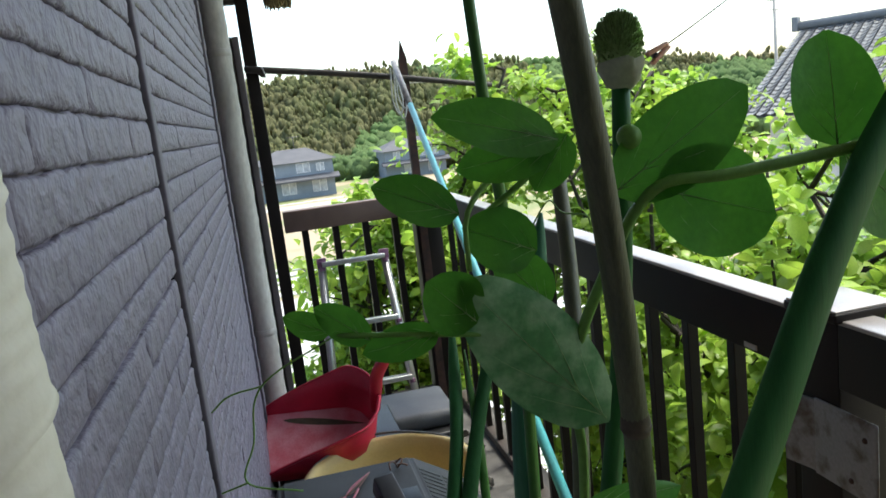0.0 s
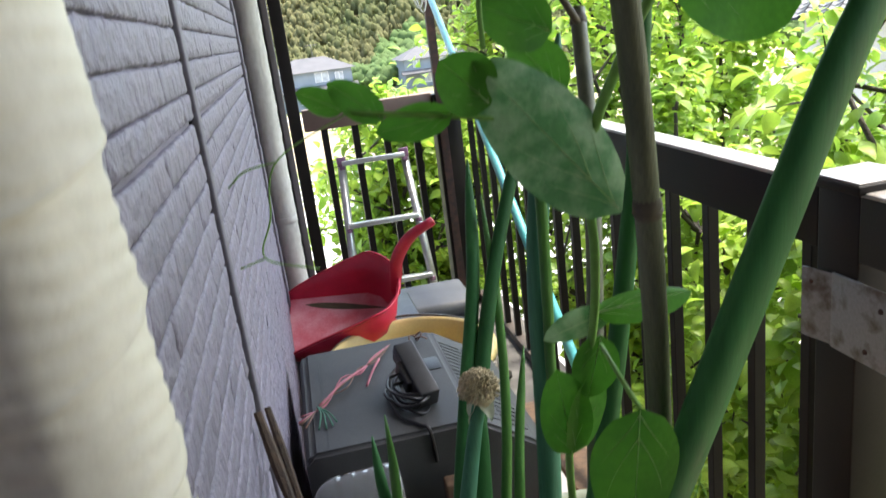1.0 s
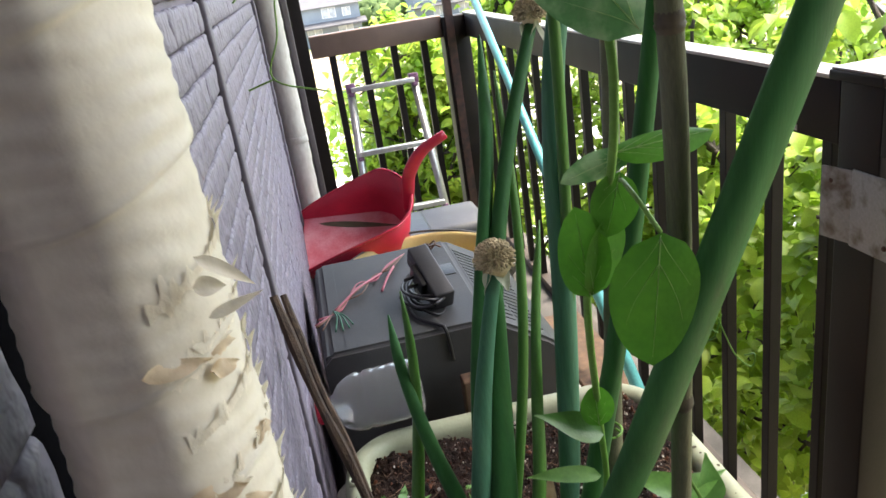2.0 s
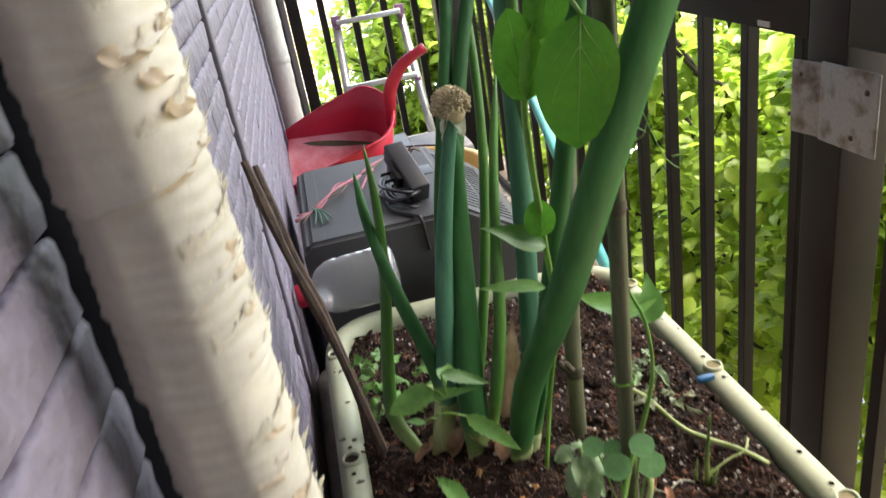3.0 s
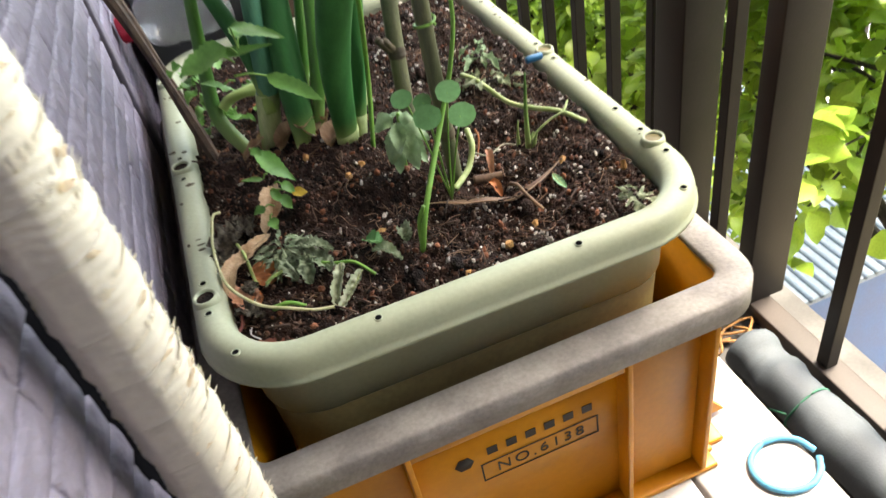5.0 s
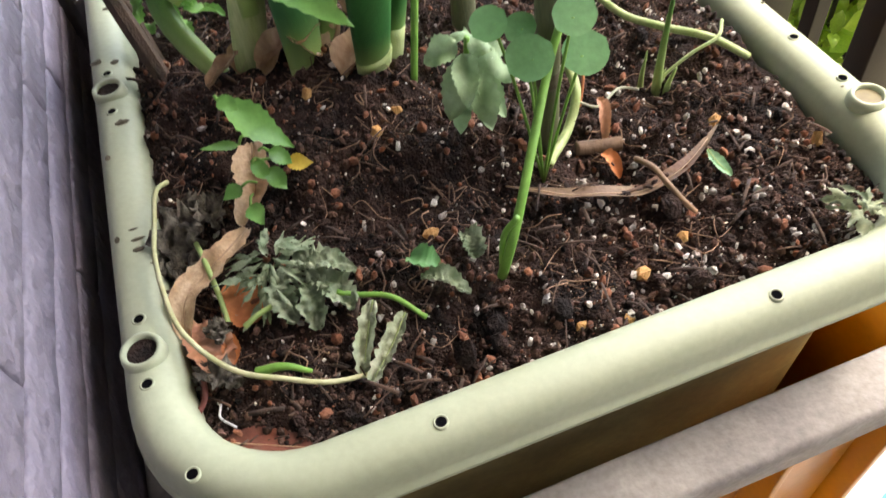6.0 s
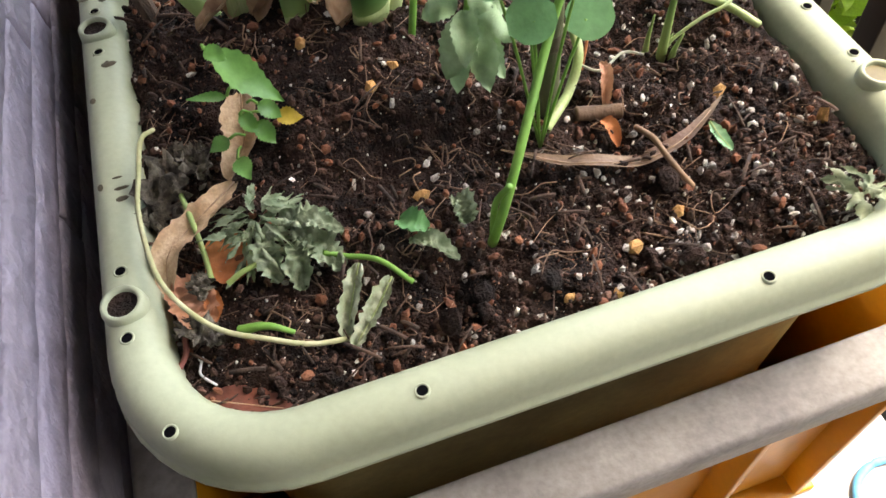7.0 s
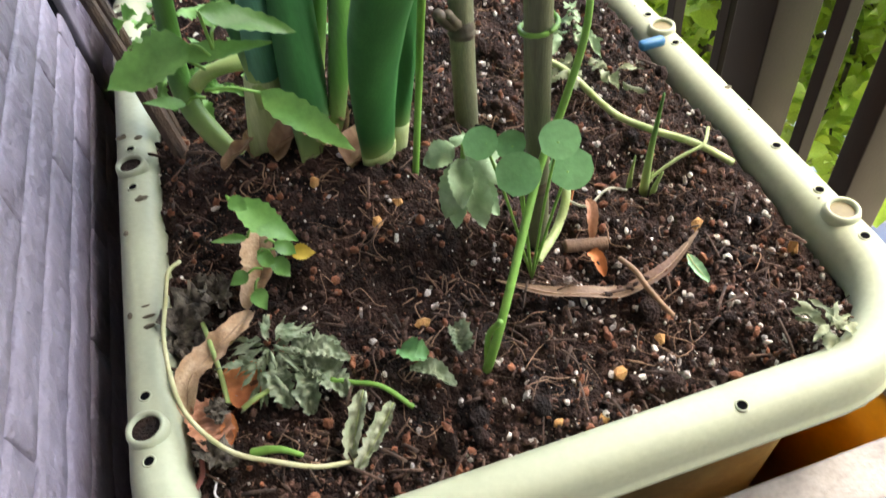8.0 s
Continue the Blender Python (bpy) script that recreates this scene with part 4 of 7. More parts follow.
PX0, PX1, PY0, PY1, PR, PZ = -0.0995, 0.2978, 0.2560, 0.8400, 0.066, 0.6545


def planter():
    ob = thing("planter", "pale green plastic planter filled with soil, set in the crate", "planter", at=(0, 0, BENCH_Z + 0.0065))
    ob.rotation_euler.y = radians(0.9)  # it sits a little lower towards the railing
    z = PZ - BENCH_Z - 0.0065
    path = round_rect(PX0, PX1, PY0, PY1, PR, 10)
    prof = [(-0.0150, z - 0.09), (-0.0150, z - 0.016), (-0.0135, z - 0.0085), (-0.0095, z - 0.003), (-0.004, z - 0.0005), (0.002, z), (0.0070, z - 0.0014), (0.0105, z - 0.0046), (0.0127, z - 0.0095), (0.0139, z - 0.0155), (0.0145, z - 0.0205), (0.0157, z - 0.0211), (0.0159, z - 0.0240), (0.0143, z - 0.0243), (0.0122, z - 0.0205), (0.0095, z - 0.010), (0.0, z - 0.004), (-0.0105, z - 0.012), (-0.0122, z - 0.09)]
    part("rim", loop_sweep(path, prof), PLANTER, ob, "glossy rounded pale green rim")
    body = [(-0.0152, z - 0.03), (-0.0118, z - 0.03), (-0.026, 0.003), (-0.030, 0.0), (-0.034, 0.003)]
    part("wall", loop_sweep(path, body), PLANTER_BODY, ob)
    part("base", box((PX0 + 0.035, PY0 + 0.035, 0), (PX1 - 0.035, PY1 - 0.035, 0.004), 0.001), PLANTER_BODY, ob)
    ring = [(0.0070, -0.004), (0.0072, 0.0018), (0.0082, 0.0030), (0.0096, 0.0026), (0.0104, 0.0), (0.0108, -0.004)]
    small = [(0.0024, -0.001), (0.0025, 0.0003), (0.0029, 0.0007), (0.0034, 0.0004), (0.0037, -0.0008)]
    for x, y in ((PX0, 0.341), (PX0, 0.550), (PX0, 0.757), (PX1, 0.341), (PX1, 0.550), (PX1, 0.757)):
        m = Matrix.Translation((x, y, z + 0.0006))
        o = part("cane_hole", lathe(ring, m, 24), PLANTER, ob)
        part("hole_fill", lathe([(0, 0.0004), (0.0072, 0.0004)], m, 20), SOIL if x < 0 else PLANTER_BODY, o, "disc in the hole, soil by the wall, brown plastic opposite")
    for x, y in ((-0.0862, 0.2725), (0.0165, 0.2540), (0.177, 0.2525), (0.280, 0.270), (PX0, 0.3235), (PX0, 0.3615), (PX0, 0.529), (PX0, 0.570), (PX1, 0.361), (PX1, 0.404), (PX1, 0.321), (PX1, 0.529), (PX1, 0.571)):
        m = Matrix.Translation((x, y, z - 0.0002))
        o = part("drain_hole", lathe(small, m, 16), PLANTER, ob)
        # the hole is not cut through: a black disc paints its inner dark
        part("hole_shade_disc", lathe([(0, 0.0002), (0.0028, 0.0002)], m, 14), BLACKGAP, o, "black disc painting the dark inside the hole")
    rnd = random.Random(5)
    for k in range(120):
        # dried soil specks on the long rims and the far inner wall
        s = rnd.uniform(0.0008, 0.0028)
        if k < 28:
            p = (PX0 + rnd.uniform(-0.006, 0.006), rnd.uniform(0.40, 0.80), z - 0.0004)
        elif k < 44:
            yy = rnd.uniform(0.33, 0.80)
            p = (PX1 + rnd.uniform(-0.006, 0.006), yy, z - 0.0004)
        else:
            p = (rnd.uniform(-0.06, 0.21), PY1 - 0.0075, z - rnd.uniform(0.012, 0.03))
        part("soil_speck", lathe([(0.0, s * 0.3), (s, 0.0)], Matrix.Translation(p) @ (Matrix.Rotation(radians(90), 4, "X") if k >= 44 else Matrix()) @ Matrix.Diagonal((rnd.uniform(0.5, 2), rnd.uniform(0.5, 1.4) * (3.0 if k >= 80 else 1.0), 1, 1)), 7), SPECK_STREAK_BROWN, ob)
    return ob


planter()


# ---- soil ----
def soil_height(x, y):
    v = Vector((x, y, 0))
    mound = 0.030 * math.exp(-(((x - 0.03) / 0.10) ** 2 + ((y - 0.48) / 0.10) ** 2)) + 0.018 * math.exp(-(((x - 0.16) / 0.12) ** 2 + ((y - 0.58) / 0.16) ** 2))
    corner = -0.012 * math.exp(-(((x + 0.07) / 0.035) ** 2 + ((y - 0.275) / 0.03) ** 2))
    dip = -0.010 * math.exp(-(((x - 0.070) / 0.05) ** 2 + ((y - 0.378) / 0.018) ** 2))
    edge = min(x - PX0, PX1 - x, y - PY0, PY1 - y)
    bank = 0.010 * min(1, max(0, (x - 0.18) / 0.1)) * min(1, max(0, (y - 0.30) / 0.1))
    return 0.6375 - 0.0155 * (x - 0.06) + mound + corner + dip + bank - 0.010 * math.exp(-max(0, edge - 0.013) / 0.010) + 0.009 * noise.noise(v * 22) + 0.005 * noise.noise(v * 60) + 0.0030 * noise.noise(v * 170) + 0.0016 * noise.noise(v * 420)


def soil():
    ob = thing("soil", "dark brown potting soil with white perlite in the planter", "soil", kind="stuff", at=(0, 0, 0))
    nx, ny = 210, 300
    xs, ys = np.linspace(PX0 + 0.013, PX1 - 0.013, nx), np.linspace(PY0 + 0.013, PY1 - 0.013, ny)
    r = PR - 0.013
    V, keep = [], {}
    for j, y in enumerate(ys):
        for i, x in enumerate(xs):
            cx = min(max(x, xs[0] + r), xs[-1] - r)
            cy = min(max(y, ys[0] + r), ys[-1] - r)
            d = math.hypot(x - cx, y - cy)
            if d > r + 0.004:
                continue
            keep[i, j] = len(V)
            V.append((x, y, soil_height(x, y)))
    F = [[keep[i, j], keep[i + 1, j], keep[i + 1, j + 1], keep[i, j + 1]] for j in range(ny - 1) for i in range(nx - 1) if all(q in keep for q in ((i, j), (i + 1, j), (i + 1, j + 1), (i, j + 1)))]
    me = bpy.data.meshes.new("surface")
    me.from_pydata(V, [], F)
    me.materials.append(SOIL)
    for p in me.polygons:
        p.use_smooth = True
    s = new("surface", me)
    s.parent = ob
    rnd = random.Random(21)

    def spots(count, lo, hi, near=0.0, power=2.2, y_far=PY1 - 0.03):
        out = []
        while len(out) < count:
            x, y = rnd.uniform(PX0 + 0.018, PX1 - 0.018), PY0 + 0.016 + (y_far - PY0) * rnd.random() ** (1.0 + near)
            if y > PY1 - 0.02:
                continue
            size = lo + (hi - lo) * rnd.random() ** power
            out.append((x, y, soil_height(x, y) + size * 0.28, size))
        return out
    lumps("crumbs", CRUMB, spots(14000, 0.0009, 0.0065, 0.5, 3.4), ob, "stuff")
    lumps("grit", GRIT, spots(9000, 0.0006, 0.0016, 0.5, 1.6), ob, "stuff")
    lumps("clods", SOIL, spots(150, 0.007, 0.018, 0.3, 2.2), ob, "stuff")
    lumps("clay_granules", REDCRUMB, spots(1300, 0.0014, 0.0085, 0.4, 2.4), ob, "stuff")
    # perlite lies thickest on the side towards the railing
    per = [p for p in spots(2100, 0.0014, 0.0060, 0.5, 2.1) if rnd.random() < 0.20 + 0.78 * max(0, min(1, (p[0] + 0.02) / 0.2))]
    per += [p for p in spots(1700, 0.0007, 0.0016, 0.4, 1.5) if rnd.random() < 0.3 + 0.7 * max(0, min(1, (p[0] + 0.02) / 0.2))]
    lumps("perlite", PERLITE, per, ob, "stuff", jag=0.34, long=1.45)
    chips = bmesh.new()
    for x, y, z, size in spots(700, 0.004, 0.020, 0.4, 2.0):
        a = rnd.uniform(0, 6.3)
        d = Vector((math.cos(a), math.sin(a), rnd.uniform(-0.25, 0.25))) * size * 0.5
        add_tube(chips, [Vector((x, y, z + 0.001)) - d, Vector((x, y, z + 0.002)), Vector((x, y, z + 0.001)) + d], rnd.uniform(0.0004, 0.0012), 5, 3, 0.4)
    part("bark_chips", chips, BARK, ob, "fine bark chips")
    roots = bmesh.new()
    for k in range(620):
        x, y = rnd.uniform(PX0 + 0.03, PX1 - 0.03), rnd.uniform(PY0 + 0.03, PY1 - 0.06)
        pts = []
        for j in range(4):
            pts.append((x, y, soil_height(x, y) + rnd.uniform(0.0005, 0.004)))
            x, y = min(max(x + rnd.uniform(-0.012, 0.012), PX0 + 0.02), PX1 - 0.02), y + rnd.uniform(-0.012, 0.012)
        add_tube(roots, pts, rnd.choice((0.0002, 0.00028, 0.0004)), 4, 9)
    part("rootlets", roots, material("rootlet", (0.27, 0.165, 0.10), 0.8, (0.10, 0.06, 0.04), 30, island=0.5), ob, "thin pale rootlets")
    return ob


soil()


def on_soil(x, y, up=0.0):
    return Vector((x, y, soil_height(x, y) + up))


rnd = random.Random(2)
for x, y, s in ((0.0488, 0.4272, 0.010), (0.055, 0.3617, 0.012), (0.1426, 0.2987, 0.013), (0.2292, 0.3702, 0.010), (0.2707, 0.3351, 0.011), (0.0202, 0.4658, 0.008), (0.0647, 0.4375, 0.008), (0.1013, 0.2816, 0.008), (0.1712, 0.3083, 0.009), (0.1236, 0.2766, 0.007)):
    bm = bmesh.new()
    add_lump(bm, (0, 0, 0), s * 0.95, rnd, 0.8, 1)
    for v in bm.verts:
        v.co *= rnd.uniform(0.82, 1.18)
    ob = tagged(link("pumice_pebble", bm, PUMICE, smooth=False), "rough orange pumice pebble on the soil", "pebble", "pumice pebbles on the soil")
    ob.location = on_soil(x, y, s * 0.22)
bm = bmesh.new()
add_lump(bm, (0, 0, 0), 0.008, rnd, 0.6, 1)
ob = tagged(link("stone_chip", bm, PERLITE, smooth=False), "pale angular stone chip on the soil", "pebble")
ob.location = on_soil(0.2304, 0.3391, 0.002)


# ---- leeks ----
def leek_stalk(name, label, points, r0, r1, mat, head=None, sheath=True, flat=0.8, tip=False, category="leek", pale=0.05, thick=0.0):
    """A hollow leek leaf or flower stalk on its pale sheath, with or without a flower head."""
    base = Vector(points[0])
    pts = [Vector(p) - base for p in points]
    ob = thing(name, label, category, "leeks in the planter", at=base)
    def rad(t):
        r = r0 + (r1 - r0) * t
        r *= (1 + 0.12 * math.sin(math.pi * min(1, t * 1.3))) * (0.66 + 0.34 * min(1, t / 0.16))
        return r * max(0.05, min(1, (1 - t) / 0.12)) ** 0.6 if tip else r
    part("leaf", tube(pts, rad, 14, 28, flat, (1, 0.3, 0)), mat, ob)
    if sheath:
        d = (pts[1] - pts[0]).normalized()
        part("sheath", tube([d * -0.03, d * 0.008, d * pale * 0.6], lambda t: r0 * ((thick or 0.70) + 0.06 * t), 14, 6, flat, (1, 0.3, 0)), LEEK_PALE, ob, "pale green leaf sheath")
    if head:
        flower_head(ob, pts[-1], *head)
    return ob


def green_bud(parent, c, r, rnd):
    """An unopened head: an upright oval of fine green florets over a papery skirt."""
    o = c + Vector((0, 0, r * 0.95))
    bm = bmesh.new()
    for k in range(1300):
        d = Vector((rnd.gauss(0, 1), rnd.gauss(0, 1), rnd.gauss(0.25, 1))).normalized()
        if d.z < -0.6:
            continue
        s = Vector((d.x * r, d.y * r, d.z * r * 1.22))
        add_tube(bm, [o + s * 0.75, o + s * rnd.uniform(0.95, 1.08) + Vector((0, 0, r * 0.22))], lambda t: r * (0.045 - 0.02 * t), 4, 1)
    part("flower_head", bm, FLOWER_GREEN, parent, "oval head of fine green florets")
    core = bmesh.new()
    bmesh.ops.create_icosphere(core, subdivisions=3, radius=1.0, matrix=Matrix.Translation(o) @ Matrix.Diagonal((r * 0.9, r * 0.9, r * 1.1, 1)))
    part("flower_core", core, FLOWER_GREEN, parent)
    skirt = bmesh.new()
    add_lathe(skirt, [(r * 0.42, -r * 0.95), (r * 0.7, -r * 0.6), (r * 0.92, 0.0), (r * 0.97, r * 0.35)], Matrix.Translation(c + Vector((0, 0, r * 0.1))), 24)
    for v in skirt.verts:
        v.co += Vector((noise.noise(v.co * 160), noise.noise(v.co * 160 + Vector((9, 0, 0))), noise.noise(v.co * 120 + Vector((0, 9, 0))))) * r * 0.18
    part("spathe", skirt, SPATHE, parent, "papery translucent skirt under the head")


def flower_head(parent, c, r, mat, seed, up=(0, 0, 1)):
    rnd = random.Random(seed)
    if mat == FLOWER_GREEN:
        return green_bud(parent, c, r, rnd)
    bm = bmesh.new()
    for k in range(760):
        d = Vector((rnd.gauss(0, 1), rnd.gauss(0, 1), rnd.gauss(0.35, 1))).normalized()
        if d.z < -0.45:
            continue
        a = c + d * r * 0.5 + Vector((0, 0, r * 0.5))
        b = c + Vector((d.x * r, d.y * r, d.z * r * 0.9)) * rnd.uniform(0.86, 1.1) + Vector((0, 0, r * 0.5))
        add_tube(bm, [a, b], lambda t: r * (0.03 + 0.028 * t), 4, 2)
    part("flower_head", bm, mat, parent, "round head of many small florets")
    core = bmesh.new()
    add_lump(core, c + Vector((0, 0, r * 0.45)), r * 1.75, rnd, 0.95, 2)
    part("flower_core", core, mat, parent)
    for k in range(3):
        a = k * 2.1 + seed
        d = Vector((math.cos(a), math.sin(a), 0))
        part("spathe", leaf(c + Vector((0, 0, r * 0.25)), c + d * r * 0.7 + Vector((0, 0, -r * rnd.uniform(0.7, 1.6))), r * 0.9, up=d, cup=0.5, n=6, wave=0.08, seed=k), SPATHE, parent, "papery pale spathe")


leek_stalk("leek", "thick glossy leek leaf leaning out over the planter", [(0.063, 0.480, 0.655), (0.066, 0.425, 0.777), (0.087, 0.366, 0.893), (0.120, 0.339, 1.010), (0.162, 0.326, 1.127), (0.204, 0.327, 1.218), (0.229, 0.330, 1.261), (0.258, 0.334, 1.304), (0.320, 0.340, 1.375)], 0.0158, 0.0120, LEEK, flat=0.5)
leek_stalk("leek", "leek stalk with a pale sheath ending in a dried flower head", [(-0.006, 0.521, 0.652), (0.011, 0.523, 0.727), (0.023, 0.530, 0.800), (0.034, 0.537, 0.865), (0.048, 0.541, 0.930), (0.062, 0.545, 0.984)], 0.0105, 0.0058, LEEK_BLUE, (0.0170, FLOWER_DRY, 1), pale=0.11, thick=1.02)
leek_stalk("leek", "thick dark leek leaf beside the dried flower head", [(0.026, 0.493, 0.655), (0.033, 0.514, 0.725), (0.041, 0.529, 0.790), (0.050, 0.542, 0.855), (0.058, 0.552, 0.920), (0.064, 0.560, 0.980)], 0.0150, 0.0070, LEEK, flat=0.7, tip=True)
leek_stalk("leek", "tall leek stalk ending in a shaggy dried flower head", [(0.033, 0.514, 0.660), (0.038, 0.543, 0.760), (0.054, 0.577, 0.860), (0.079, 0.615, 0.960), (0.115, 0.655, 1.060), (0.160, 0.698, 1.155)], 0.0095, 0.0062, LEEK, (0.0165, FLOWER_DRY, 2), flat=0.8)
leek_stalk("leek", "slender leek leaf among the stalks", [(0.031, 0.525, 0.660), (0.027, 0.549, 0.758), (0.040, 0.579, 0.856), (0.065, 0.615, 0.954), (0.093, 0.657, 1.052), (0.111, 0.706, 1.150)], 0.0080, 0.0062, LEEK, tip=True)
leek_stalk("leek", "blue-green waxy leek leaf standing upright", [(0.092, 0.537, 0.655), (0.102, 0.533, 0.762), (0.108, 0.530, 0.863), (0.112, 0.527, 0.965), (0.114, 0.526, 1.067), (0.120, 0.522, 1.150), (0.133, 0.515, 1.215), (0.141, 0.512, 1.262)], 0.0098, 0.0080, LEEK_BLUE, tip=True)
leek_stalk("leek", "tall leek stalk with a green flower bud", [(0.076, 0.482, 0.660), (0.094, 0.470, 0.772), (0.112, 0.456, 0.885), (0.129, 0.442, 0.998), (0.141, 0.427, 1.110), (0.149, 0.411, 1.223), (0.155, 0.405, 1.350)], 0.0092, 0.0056, LEEK, (0.0132, FLOWER_GREEN, 4))
leek_stalk("leek", "slender bright green young leek leaf", [(0.037, 0.554, 0.655), (0.062, 0.571, 0.748), (0.083, 0.591, 0.836), (0.100, 0.616, 0.924), (0.110, 0.644, 1.012), (0.113, 0.675, 1.120)], 0.0052, 0.0042, LEEK_BRIGHT, tip=True, pale=0.09)
leek_stalk("leek", "narrow dark leek leaf with a pointed tip", [(0.038, 0.506, 0.652), (0.057, 0.508, 0.728), (0.072, 0.519, 0.796), (0.083, 0.539, 0.864), (0.097, 0.563, 0.932), (0.116, 0.590, 1.000)], 0.0068, 0.0038, LEEK_BRIGHT, tip=True)
leek_stalk("leek", "small bent leek leaf leaning towards the wall", [(0.006, 0.514, 0.700), (0.006, 0.528, 0.745), (-0.002, 0.541, 0.780), (-0.011, 0.552, 0.812), (-0.020, 0.568, 0.852), (-0.026, 0.589, 0.892), (-0.027, 0.612, 0.932)], 0.0082, 0.0046, LEEK, tip=True, sheath=False)
leek_stalk("leek", "bent leek leaf with a pale curved base near the wall", [(-0.014, 0.520, 0.648), (-0.030, 0.533, 0.668), (-0.043, 0.553, 0.695), (-0.039, 0.567, 0.730), (-0.033, 0.570, 0.765), (-0.025, 0.574, 0.810), (-0.018, 0.579, 0.856), (-0.014, 0.584, 0.908), (-0.014, 0.590, 0.962)], 0.0074, 0.0040, LEEK_BRIGHT, tip=True, sheath=False, flat=0.9)
leek_stalk("leek", "short blue-green leek leaf bent flat over the soil", [(0.010, 0.560, 0.705), (-0.008, 0.558, 0.708), (-0.026, 0.556, 0.706), (-0.036, 0.553, 0.700)], 0.0058, 0.0050, LEEK_BLUE, sheath=False)
leek_stalk("leek", "bright green leek scape rising above the leaves", [(0.1, 0.54, 0.66), (0.114, 0.53, 0.89), (0.114, 0.50, 1.166), (0.092, 0.46, 1.344), (0.085, 0.45, 1.44)], 0.0045, 0.0036, LEEK_BRIGHT)
# papery husks at the leek bases
rnd = random.Random(31)
for x, y, s in ((0.0123, 0.5081, 1.0), (0.0294, 0.5024, 1.2), (0.0539, 0.4798, 1.0), (0.0738, 0.4948, 0.9), (0.0494, 0.5072, 0.7), (-0.006, 0.5227, 0.8), (0.0799, 0.4942, 0.7)):
    ob = thing("leek_husk", "curled dry papery husk at a leek base", "husk", "husks on the soil", at=on_soil(x, y, 0.003))
    for k in range(2):
        a = rnd.uniform(0, 6.3)
        d = Vector((math.cos(a), math.sin(a), 0.1))
        part("husk_curl", leaf(d * -0.014 * s, d * 0.016 * s + Vector((0, 0, 0.006)), 0.020 * s, cup=0.9, droop=-0.3, n=7, wave=0.08, seed=k + int(x * 1000)), HUSK, ob)


bract = thing("leek_husk", "upright dry papery bract among the leeks", "husk", "husks on the soil", at=(0.069, 0.5382, 0.66))
part("husk_curl", leaf((0, 0, 0), (0.018, 0, 0.115), 0.026, up=(-0.3, -1, 0), cup=0.9, droop=0.05, n=12, wave=0.05, seed=77), HUSK, bract)

# ---- bamboo canes ----
def cane(label, points, r, nodes, foot=1.0):
    base = Vector(points[0])
    ob = thing("bamboo_cane", label, "cane", "canes in the planter", at=base)
    pts = [Vector(p) - base for p in points]
    part("culm", tube(pts, lambda t: r * (foot + (1.0 - foot) * min(1, 1.6 * t)), 16, 30), BAMBOO, ob)
    line = spline(pts, 60)
    for z in nodes:
        k = min(range(1, 60), key=lambda i: abs(line[i].z + base.z - z))
        t = (line[k + 1] - line[k - 1]).normalized()
        m = Matrix.Translation(line[k]) @ t.to_track_quat("Z", "Y").to_matrix().to_4x4()
        rr = r * (foot + (1.0 - foot) * min(1, 1.6 * k / 60))
        part("node", lathe([(rr * 0.9, -0.007), (rr * 1.06, -0.003), (rr * 1.17, -0.0012), (rr * 1.02, 0.0), (rr * 1.13, 0.0015), (rr * 1.0, 0.006), (rr * 0.9, 0.008)], m, 18), BAMBOO_NODE, ob, "ringed darker node")
    return ob


cane_a = cane("greenish brown bamboo cane with ringed nodes", [(0.137, 0.394, 0.615), (0.131, 0.380, 0.775), (0.128, 0.367, 0.910), (0.123, 0.351, 1.045), (0.113, 0.334, 1.180), (0.094, 0.314, 1.315), (0.066, 0.292, 1.450)], 0.0066, (0.70, 0.945, 1.182), 0.95)
cane_b = cane("greenish brown bamboo cane with a broken side branch", [(0.125, 0.488, 0.615), (0.137, 0.514, 0.745), (0.155, 0.545, 0.850), (0.177, 0.582, 0.955), (0.202, 0.626, 1.060), (0.226, 0.677, 1.165), (0.245, 0.734, 1.275)], 0.0078, (0.725, 0.98, 1.262))
for dx, dz, rr in ((-0.018, 0.124, 0.0040), (-0.012, 0.122, 0.0036)):
    part("branch_stub", tube([(0.010, 0.022, 0.108), (0.010 + dx * 0.55, 0.014, 0.116), (0.010 + dx, 0.010, dz + 0.004)], lambda t: rr * (1 - 0.12 * t), 7), BAMBOO_NODE, cane_b, "broken branch stub")
part("branch_stub", tube([(0.117, 0.236, 0.645), (0.085, 0.215, 0.685), (0.052, 0.195, 0.715)], lambda t: 0.0042 - 0.0016 * t, 8), BAMBOO_NODE, cane_b, "broken side branch")
for cn, z in ((cane_a, 0.18), (cane_b, 0.20)):
    part("tie", tube([((0.0082 if cn == cane_a else 0.0105) * math.cos(a) - (0.006 if cn == cane_a else -0.014), (0.0082 if cn == cane_a else 0.0105) * math.sin(a) - (0.015 if cn == cane_a else -0.032), z + 0.001 * a) for a in (k * 0.7 for k in range(12))], 0.0012, 5, 40), PEA_STEM, cn, "wound tendril")


# ---- pea vine ----
vine = thing("pea_vine", "pea vine with broad waxy leaves climbing the bamboo cane", "pea plant", at=(0.0777, 0.3206, 0.645))
VO = Vector((0.0777, 0.3206, 0.645))


def vine_stem(points, r=0.0026, n=None):
    part("stem", tube([Vector(p) - VO for p in points], r, 8, n), PEA_STEM, vine)


